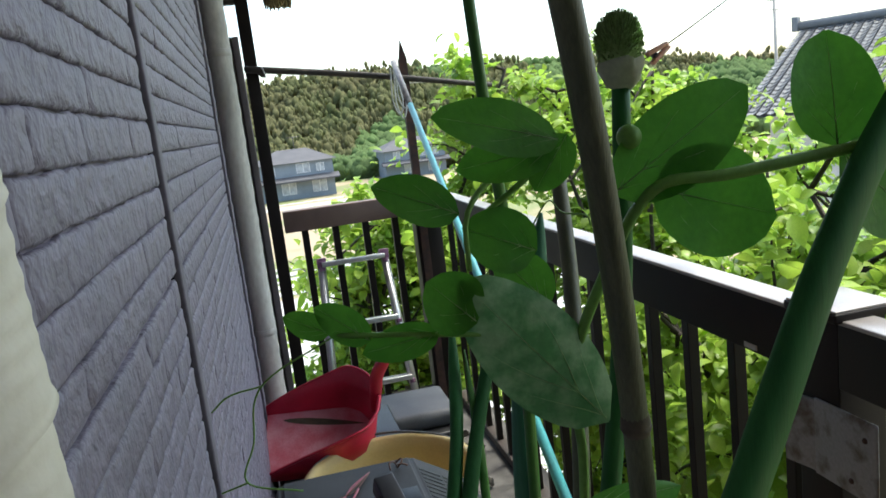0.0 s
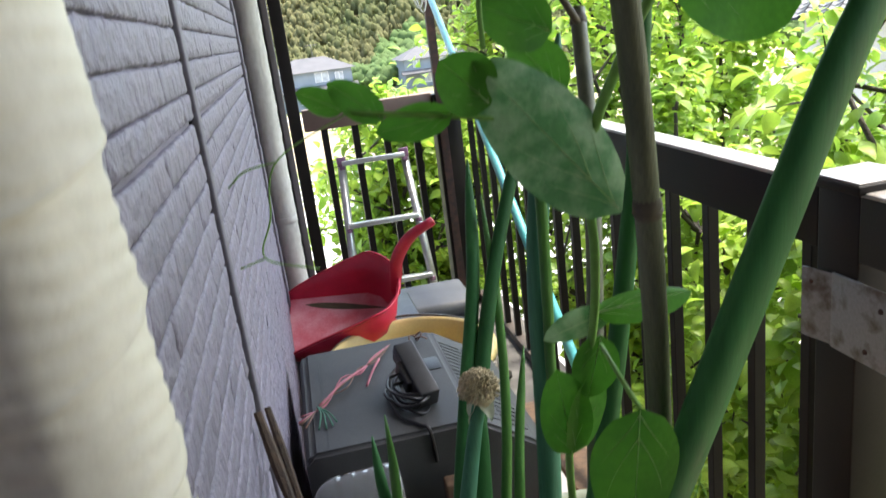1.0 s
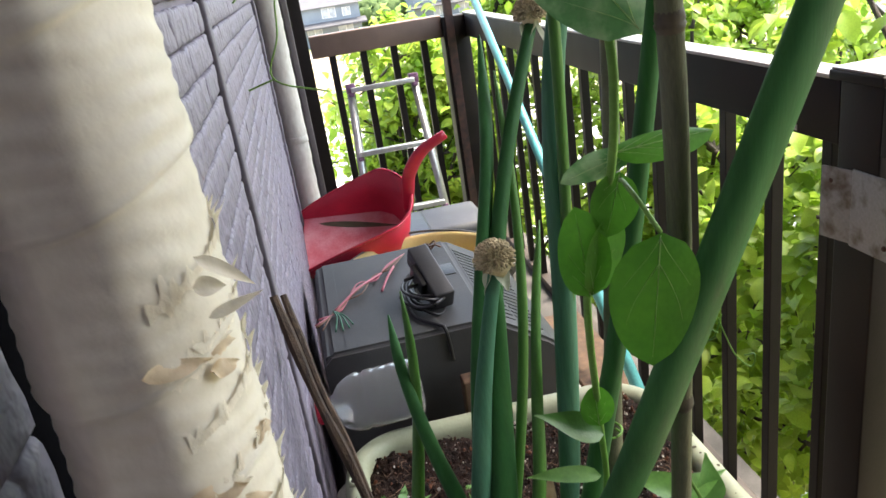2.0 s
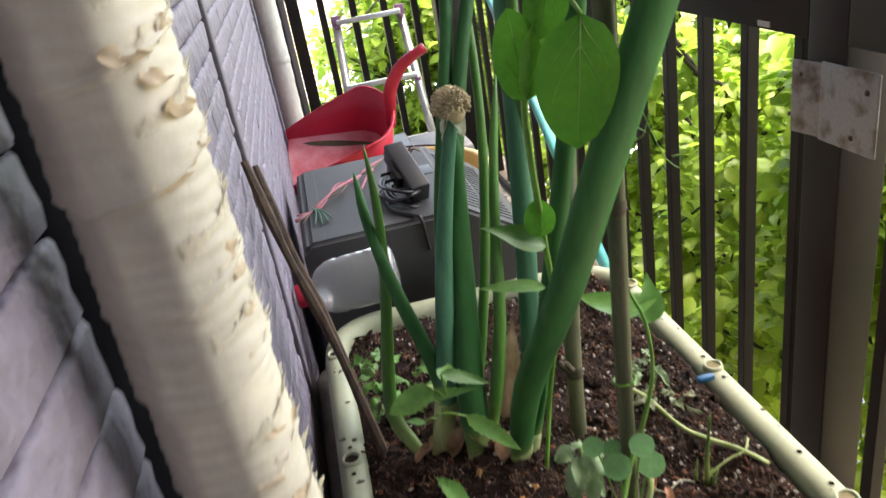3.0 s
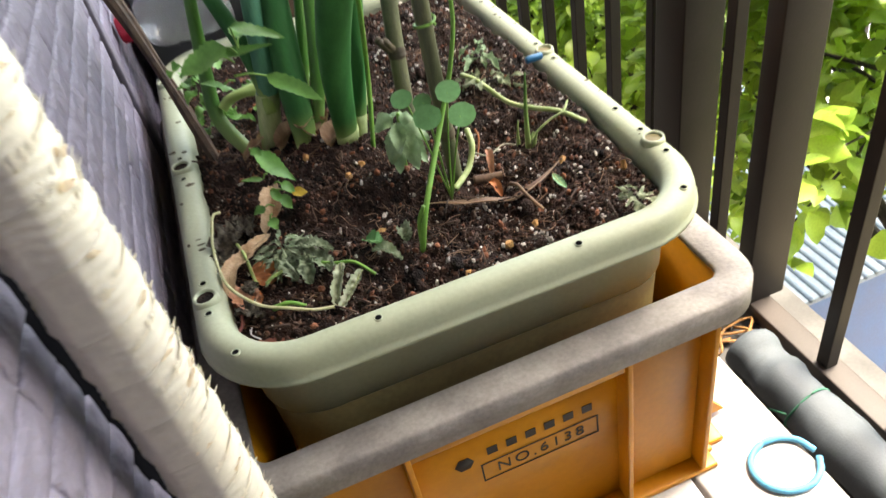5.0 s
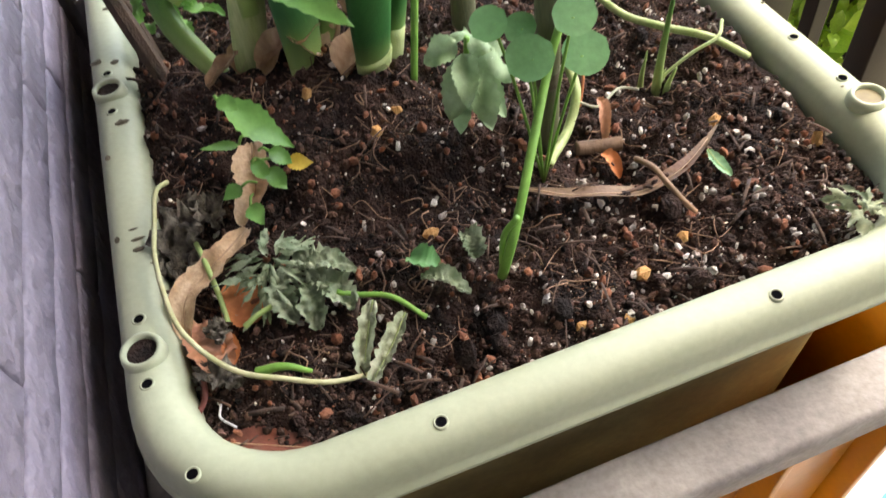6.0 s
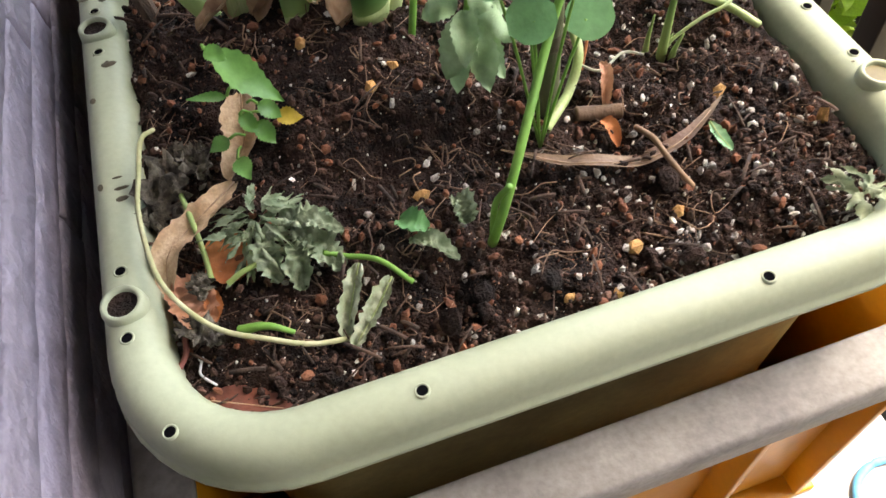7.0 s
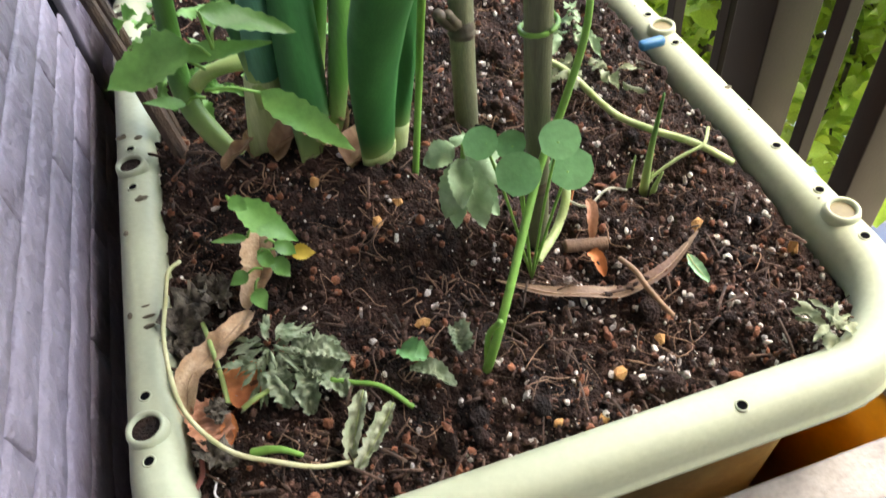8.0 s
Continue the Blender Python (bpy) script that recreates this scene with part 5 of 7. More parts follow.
vine_stem([(0.0777, 0.3206, 0.642), (0.0896, 0.3243, 0.68), (0.1282, 0.371, 0.7233), (0.1429, 0.376, 0.7567), (0.1523, 0.375, 0.8003), (0.1505, 0.378, 0.8441), (0.1421, 0.386, 0.8708)], lambda t: 0.0026 - 0.0014 * t, 40)
vine_stem([(0.0805, 0.4551, 0.66), (0.0958, 0.466, 0.7364), (0.0973, 0.426, 0.8412), (0.0858, 0.396, 0.926), (0.0781, 0.378, 1.0316), (0.0948, 0.373, 1.0987), (0.0981, 0.368, 1.1501), (0.0956, 0.364, 1.2009), (0.1111, 0.358, 1.2448), (0.1393, 0.351, 1.289), (0.1806, 0.344, 1.2928), (0.2621, 0.336, 1.2982), (0.31, 0.325, 1.295)], lambda t: 0.0022 + 0.0010 * t, 80)
vine_stem([(0.0954, 0.364, 1.22), (0.0334, 0.357, 1.2342), (-0.022, 0.356, 1.2442)], 0.0013)
vine_stem([(0.0444, 0.354, 1.2641), (0.0464, 0.354, 1.2913), (0.0683, 0.366, 1.3075), (0.1079, 0.381, 1.3182)], 0.0014)
vine_stem([(0.0777, 0.3206, 0.64), (0.0806, 0.3228, 0.668), (0.0857, 0.317, 0.686)], 0.0016)
vine_stem([(0.0945, 0.314, 1.0850), (0.090, 0.325, 1.0975), (0.092, 0.348, 1.102), (0.0966, 0.364, 1.0982)], 0.0013)


part("twig", tube([Vector(p) - VO for p in ((0.101, 0.376, 1.300), (0.096, 0.370, 1.312), (0.087, 0.368, 1.325), (0.079, 0.366, 1.338))], lambda t: 0.0022 - 0.0008 * t, 8), BAMBOO_NODE, vine, "broken brown twig")
part("leaf_stalk", tube([Vector(p) - VO for p in ((0.097, 0.372, 1.309), (0.085, 0.369, 1.304), (0.072, 0.368, 1.296), (0.058, 0.367, 1.288), (0.048, 0.366, 1.281))], lambda t: 0.0021 - 0.0009 * t, 8, 14), PEA_STEM, vine)


def pea_leaf(base, tip, width, up=(0, -1, 0.25), mat=None, cup=0.12, droop=0.05, seed=0, label=""):
    b, t = Vector(base) - VO, Vector(tip) - VO
    if mat in (WEED, LEEK_BRIGHT):
        return part("leaf", leaf(b, t, width * 1.1, up=up, cup=0.25, droop=0.12, n=12, round_=-0.6, wave=0.04, seed=seed), mat, vine, label or "narrow pointed leaf")
    lf = part("leaf", leaf(b, t, width * 1.27, up=up, cup=cup, droop=droop, n=12, round_=0.8, wave=0.02, seed=seed), mat or PEA, vine, label)
    ax = t - b
    L = ax.length
    ax.normalize()
    n = (Vector(up) - ax * Vector(up).dot(ax)).normalized()
    sd = ax.cross(n)
    ph = random.Random(seed).uniform(0, 6)
    def on_leaf(u, s):
        w = max(0.03, math.sin(math.pi * min(1, u ** 0.88)) ** 0.546)
        return b + ax * (L * u) - n * (droop * L * u * u) + sd * (s * 0.635 * width * w) + n * (cup * width * 0.635 * w * s * s + 0.0254 * width * abs(s) * math.sin(9 * u + ph + (2 if s > 0 else 0)))
    vb = bmesh.new()
    q = min(1.0, L / 0.05)
    add_tube(vb, [on_leaf(u, 0) for u in (0.02, 0.2, 0.4, 0.6, 0.8, 0.94)], lambda u: q * 0.0004 * (1.1 - u), 5, 12)
    for s in (-1, 1):
        for u0, u1, sw in ((0.04, 0.40, 0.74), (0.22, 0.66, 0.70)):
            add_tube(vb, [on_leaf(u0 + (u1 - u0) * v, s * sw * v ** 0.85) for v in (0, 0.25, 0.5, 0.75, 1)], lambda u: q * 0.00021 * (1.1 - u), 4, 8)
    part("vein", vb, VEIN, lf)
    return lf


pea_leaf((0.1088, 0.355, 1.1746), (0.04, 0.352, 1.2595), 0.040, mat=PEA_WAXY, seed=1, up=(-0.25, -1, 0.35), cup=-0.25, label="waxy speckled leaf")
pea_leaf((0.0429, 0.356, 1.2913), (0.0043, 0.356, 1.31), 0.019, seed=3, up=(0, -1, 0.5))
pea_leaf((0.0967, 0.358, 1.319), (0.0366, 0.358, 1.3386), 0.024, seed=4, up=(0, -1, 0.6))
pea_leaf((0.0955, 0.359, 1.3168), (0.0449, 0.358, 1.3116), 0.019, seed=5)
pea_leaf((0.1011, 0.359, 1.3214), (0.0823, 0.358, 1.2963), 0.017, seed=51)
pea_leaf((0.0793, 0.356, 1.268), (0.0441, 0.356, 1.2845), 0.025, seed=6)
pea_leaf((0.0458, 0.356, 1.2382), (0.0241, 0.356, 1.2617), 0.025, seed=7)
pea_leaf((0.0872, 0.366, 1.2369), (0.062, 0.366, 1.268), 0.022, seed=71)
pea_leaf((0.1198, 0.354, 1.2899), (0.1995, 0.354, 1.335), 0.034, seed=8, up=(0.1, -1, 0.3))
pea_leaf((0.1402, 0.353, 1.2902), (0.2119, 0.352, 1.2673), 0.045, seed=9, up=(0.1, -1, 0.1))
pea_leaf((0.2416, 0.346, 1.2981), (0.2436, 0.352, 1.357), 0.044, seed=10, up=(0, -1, 0.3))
pea_leaf((0.2438, 0.346, 1.2959), (0.298, 0.352, 1.2514), 0.044, seed=11)
pea_leaf((-0.0242, 0.356, 1.2453), (-0.0436, 0.356, 1.2569), 0.010, seed=12)
pea_leaf((-0.0061, 0.356, 1.2387), (-0.0289, 0.356, 1.2588), 0.013, seed=13)
pea_leaf((0.0267, 0.356, 1.2369), (-0.0105, 0.356, 1.233), 0.014, seed=14)
pea_leaf((0.0945, 0.314, 1.0850), (0.0860, 0.310, 1.0135), 0.037, seed=15, up=(-0.1, -1, 0.1), cup=-0.15)
pea_leaf((0.104, 0.390, 1.106), (0.166, 0.388, 1.111), 0.019, seed=16, up=(0.1, -0.5, 0.85), cup=-0.3)
pea_leaf((0.100, 0.372, 1.100), (0.088, 0.366, 1.066), 0.022, seed=17, up=(0, -1, 0.3))
pea_leaf((0.119, 0.398, 1.1025), (0.074, 0.396, 1.094), 0.015, seed=18, up=(0, -0.6, 0.8), mat=PEA_WAXY, label="waxy narrow leaf")
pea_leaf((0.0773, 0.371, 1.0298), (0.0712, 0.366, 1.0865), 0.025, seed=19)
pea_leaf((0.0785, 0.371, 1.031), (0.0963, 0.371, 1.0792), 0.025, seed=20, up=(0.5, -1, 0))
pea_leaf((0.0839, 0.386, 0.9221), (0.0436, 0.391, 0.9468), 0.018, seed=21, up=(0, -0.6, 0.8), mat=LEEK_BRIGHT)
pea_leaf((0.0816, 0.386, 0.9297), (0.0822, 0.391, 0.9564), 0.018, seed=22)
pea_leaf((0.08, 0.386, 0.8902), (0.0311, 0.391, 0.9038), 0.013, seed=23, up=(0, -0.3, 1), mat=WEED)
pea_leaf((0.129, 0.391, 0.8469), (0.1791, 0.401, 0.8585), 0.020, seed=24, up=(0, -0.3, 1), mat=WEED)
pea_leaf((0.16, 0.391, 0.8345), (0.1657, 0.401, 0.8713), 0.020, seed=25, mat=WEED)
pea_leaf((0.1411, 0.391, 0.8515), (0.1126, 0.416, 0.8625), 0.020, seed=26, up=(0, -0.4, 0.9), mat=WEED)
for seed, pts in enumerate((((-0.022, 0.356, 1.2442), (-0.0579, 0.356, 1.2268), (-0.0654, 0.356, 1.2007), (-0.0709, 0.356, 1.1826), (-0.047, 0.356, 1.1728)), ((-0.0579, 0.356, 1.2268), (-0.0725, 0.358, 1.2244), (-0.0814, 0.36, 1.2176)), ((-0.0709, 0.356, 1.1826), (-0.0832, 0.358, 1.1792)), ((0.1399, 0.351, 1.023), (0.1497, 0.348, 0.9941), (0.1556, 0.348, 0.9819), (0.1647, 0.348, 0.9732), (0.1668, 0.348, 0.981), (0.1601, 0.348, 0.982)), ((0.147, 0.35, 1.0115), (0.1404, 0.347, 0.9996), (0.1335, 0.347, 1.0006), (0.1358, 0.347, 1.0064), (0.1427, 0.347, 1.0019)), ((0.0799, 0.366, 1.2761), (0.091, 0.366, 1.2898), (0.0979, 0.366, 1.2831), (0.1103, 0.366, 1.2799), (0.1126, 0.366, 1.2743)))):
    part("tendril", tube([Vector(p) - VO for p in pts], 0.00045, 5, 30), PEA_STEM, vine, "thin curling tendril")
pod = bmesh.new()
bmesh.ops.create_uvsphere(pod, u_segments=18, v_segments=12, radius=0.0062)
fruit = part("seed_pod", pod, PEA_STEM, vine, "small round green pod")
fruit.location = Vector((0.1328, 0.358, 1.3161)) - VO


# ---- seedlings and weeds ----
def cress(x, y):
    ob = thing("cress_seedling", "small round-leaved seedling beside the bamboo cane", "seedling", at=on_soil(x, y))
    for dx, dy, dz, r in ((-0.022, 0.008, 0.102, 0.0085), (-0.005, 0.013, 0.091, 0.0075), (-0.007, -0.002, 0.085, 0.0115), (0.022, 0.0, 0.076, 0.0115), (0.012, -0.007, 0.104, 0.010)):
        part("stem", tube([(0, 0, 0), (dx * 0.5, dy * 0.5, dz * 0.6), (dx * 0.9, dy, dz)], 0.0008, 6), PEA_STEM, ob)
        part("leaf", leaf((dx - r, dy - 0.002, dz - 0.002), (dx + r, dy + 0.003, dz + 0.003), r * 1.9, up=(0, -0.55, 0.85), n=8, round_=1.0, cup=0.1), CRESS, ob)
    return ob


cress(0.1224, 0.3678)


def tuft(name, label, c, count, size, mat, seed, lift=0.02, spread=0.02, category="leaf clump", width=0.6):
    """A crumpled clump of limp leaves."""
    rnd = random.Random(seed)
    ob = thing(name, label, category, at=c)
    for k in range(int(count * 1.6)):
        a = rnd.uniform(0, 6.3)
        d = Vector((math.cos(a), math.sin(a), 0))
        b = d * rnd.uniform(0, spread * 0.5) + Vector((0, 0, rnd.uniform(0.0, lift)))
        t = b + d * size * rnd.uniform(0.6, 1.2) + Vector((0, 0, rnd.uniform(-0.6, 0.2) * min(lift, size)))
        t.z = max(t.z, 0.002)
        part("leaf", leaf(b, t, size * width * rnd.uniform(0.5, 1.0), cup=rnd.uniform(-1.2, 1.2), droop=rnd.uniform(0, 0.4), n=14, teeth=0.28, wave=0.24, seed=seed * 50 + k), mat, ob)
    return ob


tuft("wilted_leaves", "shrivelled leaf against the planter corner", on_soil(0.2486, 0.2771, 0.006), 9, 0.014, WILT, 46, 0.014, 0.018, "leaf clump", 0.6)
tuft("wilted_leaves", "dried leaf shreds behind the cane", on_soil(0.2241, 0.5115, 0.003), 10, 0.016, WILT, 47, 0.014, 0.06, "leaf clump", 0.6)
tuft("wilted_leaves", "dark drooping weed by the planter rim", on_soil(-0.0506, 0.6066, 0.015), 16, 0.027, WEED, 48, 0.075, 0.035, "weed", 0.6)
tuft("wilted_leaves", "leafy scraps among the leek bases", on_soil(0.0238, 0.6455, 0.01), 10, 0.022, WEED, 49, 0.03, 0.06, "weed", 0.7)


def weed():
    ob = thing("nightshade_seedling", "leafy weed seedling with one yellowed leaf", "weed", at=on_soil(-0.0279, 0.4187))
    o = on_soil(-0.0279, 0.4187)
    stem = [Vector(p) - o for p in ((-0.029, 0.412, 0.655), (-0.014, 0.408, 0.688), (-0.019, 0.408, 0.712), (-0.023, 0.408, 0.733), (-0.022, 0.408, 0.753), (-0.015, 0.406, 0.782), (-0.011, 0.405, 0.799), (-0.003, 0.402, 0.813))]
    rows = (((-0.0114, 0.405, 0.8157), (-0.0490, 0.403, 0.8060), 0.027, WEED), ((-0.0034, 0.405, 0.8289), (0.0319, 0.405, 0.8095), 0.014, WEED), ((-0.0209, 0.405, 0.8118), (0.0210, 0.405, 0.8075), 0.011, WEED), ((0.0099, 0.402, 0.7868), (0.0410, 0.364, 0.7730), 0.017, WEED), ((-0.022, 0.405, 0.789), (-0.038, 0.402, 0.797), 0.007, WEED), ((0.000, 0.410, 0.818), (0.006, 0.432, 0.818), 0.018, WEED))
    rows += (((-0.021, 0.406, 0.727), (0.003, 0.400, 0.694), 0.019, WEED), ((-0.022, 0.404, 0.731), (-0.014, 0.398, 0.727), 0.010, WEED), ((-0.009, 0.406, 0.692), (0.000, 0.404, 0.681), 0.011, WEED), ((-0.013, 0.405, 0.682), (-0.007, 0.401, 0.668), 0.012, WEED), ((-0.003, 0.409, 0.678), (0.010, 0.406, 0.675), 0.011, YELLOWED), ((-0.021, 0.405, 0.702), (-0.038, 0.402, 0.709), 0.006, WEED), ((-0.019, 0.405, 0.689), (-0.013, 0.402, 0.677), 0.010, WEED), ((-0.028, 0.405, 0.676), (-0.039, 0.402, 0.674), 0.010, WEED), ((-0.028, 0.402, 0.664), (-0.024, 0.388, 0.662), 0.012, WEED))
    for k, (b, t, w, mt) in enumerate(rows):
        part("leaf", leaf(Vector(b) - o, Vector(t) - o, w * 0.92, up=(0, -0.5, 1), cup=0.3, droop=0.0, n=16, round_=-0.15, teeth=0.14, wave=0.07, seed=k), mt, ob, "yellowed leaf" if mt == YELLOWED else "")
        near = min(spline(stem, 30), key=lambda p: (p - (Vector(b) - o)).length)
        if (near - (Vector(b) - o)).length > 0.003:
            part("leaf_stalk", tube([near, (near + Vector(b) - o) / 2 + Vector((0, 0, 0.002)), Vector(b) - o], 0.0008, 5), PEA_STEM, ob)
    return ob


weed()


def shoots(x, y):
    ob = thing("grass_shoot", "short green grass shoots in the soil", "seedling", at=on_soil(x, y, -0.003))
    for dx, dy, h, r in ((0, 0, 0.078, 0.0029), (-0.007, 0.006, 0.030, 0.0020), (0.004, -0.004, 0.020, 0.0024), (0.003, 0.004, 0.014, 0.0016)):
        part("blade", tube([(dx, dy, 0), (dx * 1.1 + 0.001, dy, h * 0.5), (dx * 1.3 + 0.004, dy, h)], lambda t: r * (1.05 - 0.8 * t), 8, 8), LEEK_BRIGHT, ob)
    return ob


shoots(0.2147, 0.4089)


def lying_stem(name, label, points, r, mat, category="stem"):
    """A fallen stem: points are (x, y, height over the soil)."""
    base = on_soil(*points[0][:2])
    ob = thing(name, label, category, at=base)
    part("stem", tube([on_soil(x, y, h) - base for x, y, h in points], r, 7, 36), mat, ob)
    return ob


lying_stem("green_stem", "short green stem among the wilted leaves", [(-0.0472, 0.3387, 0.008), (-0.0396, 0.3401, 0.009), (-0.0319, 0.3415, 0.008)], 0.0014, LEEK_BRIGHT)
lying_stem("pea_runner", "pale fallen pea stem lying across the soil", [(0.2000, 0.5300, 0.016), (0.2094, 0.5082, 0.012), (0.2229, 0.4702, 0.010), (0.2358, 0.4435, 0.009), (0.2525, 0.4160, 0.008), (0.2720, 0.4030, 0.008)], 0.0024, LEEK_PALE)
lying_stem("pea_runner", "thin pale runner with withered leaflets", [(0.2190, 0.4110, 0.004), (0.2232, 0.4122, 0.006), (0.2383, 0.4117, 0.008), (0.2538, 0.4116, 0.010), (0.2640, 0.4230, 0.014)], 0.0011, LEEK_PALE)
lying_stem("withered_stem", "withered stem at the foot of the cane", [(0.1284, 0.3743, 0.002), (0.1487, 0.392, 0.012), (0.1589, 0.403, 0.02), (0.1619, 0.4198, 0.03)], 0.0028, LEEK_PALE)
lying_stem("withered_stem", "fine dry roots at the foot of the cane", [(0.1609, 0.4093, 0.012), (0.1724, 0.4018, 0.01), (0.19, 0.4103, 0.008), (0.2016, 0.4069, 0.006)], 0.0008, SPATHE)


def dry_leaf(name, label, base, tip, w, mat, cup=0.5, droop=-0.2, h0=0.004, h1=0.006, seed=0, category="dry leaf"):
    b, t = on_soil(*base, h0), on_soil(*tip, h1)
    ob = thing(name, label, category, "dry leaves on the soil", at=b)
    part("blade", leaf(Vector(), t - b, w, cup=cup, droop=droop, n=12, wave=0.14, seed=seed), mat, ob)
    part("leaf_rib", tube([Vector((0, 0, 0.001)), (t - b) * 0.5 + Vector((0, 0, 0.001 - droop * (t - b).length * 0.25)), (t - b) * 0.96 + Vector((0, 0, 0.001 - droop * (t - b).length * 0.92))], 0.0006, 5, 8), HUSK, ob)
    return ob


dry_leaf("dry_leaf", "curled brown husk at the leek bases", (-0.0333, 0.5109), (-0.0078, 0.5143), 0.013, DRYLEAF, 0.9, -0.2, 0.006, 0.008, 7)

def limp_leaf(name, label, points, width, mat, category="dry leaf", group="dry leaves on the soil", cup=0.4, turn=0.0, shape=0.6, ragged=0.12, crumple=0.0, seed=0, rib=HUSK):
    """A fallen leaf that follows a bent line: points are (x, y, height over the soil); turn rolls it about its line."""
    base = on_soil(*points[0])
    line = spline([on_soil(*p) - base for p in points], 26)
    ob = thing(name, label, category, group, at=base)
    rnd = random.Random(seed)
    bm = bmesh.new()
    rows = []
    for i, c in enumerate(line):
        u = i / (len(line) - 1)
        ax = (line[min(i + 1, len(line) - 1)] - line[max(i - 1, 0)]).normalized()
        n = Matrix.Rotation(turn, 3, ax) @ (Vector((0, 0, 1)) - ax * ax.z).normalized()
        sd = ax.cross(n)
        w = width * max(0.04, math.sin(math.pi * min(1, 0.02 + 0.96 * u)) ** shape)
        row = []
        for k in range(9):
            q = (k - 4) / 4
            edge = 1 + (rnd.uniform(-ragged, ragged) if abs(q) == 1 else 0)
            lift = cup * w * 0.5 * q * q + 0.10 * w * noise.noise(Vector((u * 7, q * 1.6, seed * 5.3))) + crumple * width * noise.noise(Vector((u * 13, q * 3.1, seed * 2.7)))
            row.append(bm.verts.new(c + sd * (q * 0.5 * w * edge) + n * lift))
        rows.append(row)
    for a, b in zip(rows, rows[1:]):
        for k in range(8):
            bm.faces.new((a[k], a[k + 1], b[k + 1], b[k]))
    part("blade", bm, mat, ob)
    if rib:
        part("leaf_rib", tube([c + Vector((0, 0, 0.0008)) for c in line[:-2]], lambda t: 0.0005 - 0.0003 * t, 5, 20), rib, ob)
    return ob


TAN_DRY = material("pale_tan_dry_leaf", (0.64, 0.47, 0.30), 0.7, (0.48, 0.30, 0.16), 70, 500, 0.3, transmit=0.2, fine_amount=0.4)
BROWN_DRY = material("brown_green_dead_leaf", (0.21, 0.135, 0.078), 0.6, (0.10, 0.032, 0.02), 24, 500, 0.3, transmit=0.15, fine_amount=0.4)
SALMON_DRY = material("salmon_dry_leaf", (0.58, 0.31, 0.20), 0.7, (0.44, 0.20, 0.10), 60, 400, 0.2, transmit=0.2)
ORANGE_DRY = material("orange_dry_leaf", (0.56, 0.21, 0.07), 0.65, (0.40, 0.13, 0.045), 60, 400, 0.2, transmit=0.2)
MOULD = material("mouldy_grey_leaf", (0.17, 0.15, 0.11), 0.9, (0.045, 0.036, 0.027), 200, 700, 0.5, fine_amount=0.5)
LIMP = material("drooping_leaf", (0.30, 0.42, 0.24), 0.6, (0.19, 0.30, 0.14), 60, 300, 0.25, transmit=0.25)
PALE_WILT = material("bleached_wilted_leaf", (0.52, 0.56, 0.40), 0.7, (0.34, 0.40, 0.24), 120, 400, 0.3, transmit=0.25)
FRESH_WILT = material("limp_pale_green_leaf", (0.34, 0.40, 0.26), 0.7, (0.15, 0.21, 0.11), 120, 400, 0.4, transmit=0.25, island=0.15)

lying_stem("curved_stem", "long pale curved stem lying along the planter rim", [(-0.0680, 0.4440, 0.014), (-0.0730, 0.4310, 0.022), (-0.0770, 0.4100, 0.025), (-0.0785, 0.3860, 0.025), (-0.0785, 0.3660, 0.024), (-0.0760, 0.3470, 0.022), (-0.0670, 0.3290, 0.020), (-0.0540, 0.3150, 0.014), (-0.0367, 0.3057, 0.006), (-0.0182, 0.2983, 0.006), (0.0015, 0.2965, 0.005)], 0.0013, STEM_PALE)
lying_stem("green_stem", "green fallen stem crossing the dry leaves", [(-0.0621, 0.4048, 0.006), (-0.0577, 0.3805, 0.012), (-0.0560, 0.3634, 0.014), (-0.0549, 0.3454, 0.010)], 0.0014, LEEK_BRIGHT)
lying_stem("green_stem", "flattened green stem piece on the soil", [(-0.0481, 0.3171, 0.004), (-0.0351, 0.3127, 0.005), (-0.0237, 0.3067, 0.004)], lambda t: 0.0026 - 0.0014 * t, PEA_STEM)
lying_stem("green_stem", "thin fallen stem with wilted leaves", [(-0.0010, 0.3380, 0.008), (0.0092, 0.3337, 0.007), (0.0228, 0.3250, 0.005), (0.0351, 0.3135, 0.004)], 0.0014, PEA_STEM)
lying_stem("fallen_twig", "short pale brown twig lying on the soil", [(0.1755, 0.3630, 0.006), (0.1750, 0.3453, 0.009), (0.1755, 0.3335, 0.009), (0.1799, 0.3232, 0.006), (0.1841, 0.3172, 0.004)], 0.0016, material("pale_twig", (0.30, 0.18, 0.10), 0.7, (0.17, 0.10, 0.06), 60, 300, 0.3), "twig")
lying_stem("fallen_twig", "broad brown bark strip lying on the soil", [(0.1487, 0.3810, 0.004), (0.1610, 0.3790, 0.006), (0.1734, 0.3760, 0.004)], 0.0042, WOOD, "twig")
lying_stem("fallen_twig", "thin red twig by the planter rim", [(-0.0728, 0.3238, 0.008), (-0.0746, 0.3163, 0.008), (-0.0794, 0.3105, 0.008)], 0.0014, material("red_twig", (0.24, 0.07, 0.055), 0.6, scale=60), "twig")
lying_stem("pale_thread", "fine white root thread by the planter rim", [(-0.0678, 0.3135, 0.006), (-0.0690, 0.3090, 0.004), (-0.0698, 0.3046, 0.003), (-0.0641, 0.2979, 0.003)], 0.0006, WHITE_STRING, "root")
lying_stem("orange_thread", "thin orange dry stalk at the foot of the cane", [(0.1725, 0.4296, 0.020), (0.1713, 0.4188, 0.016), (0.1641, 0.4077, 0.008)], 0.0009, ORANGE_DRY)
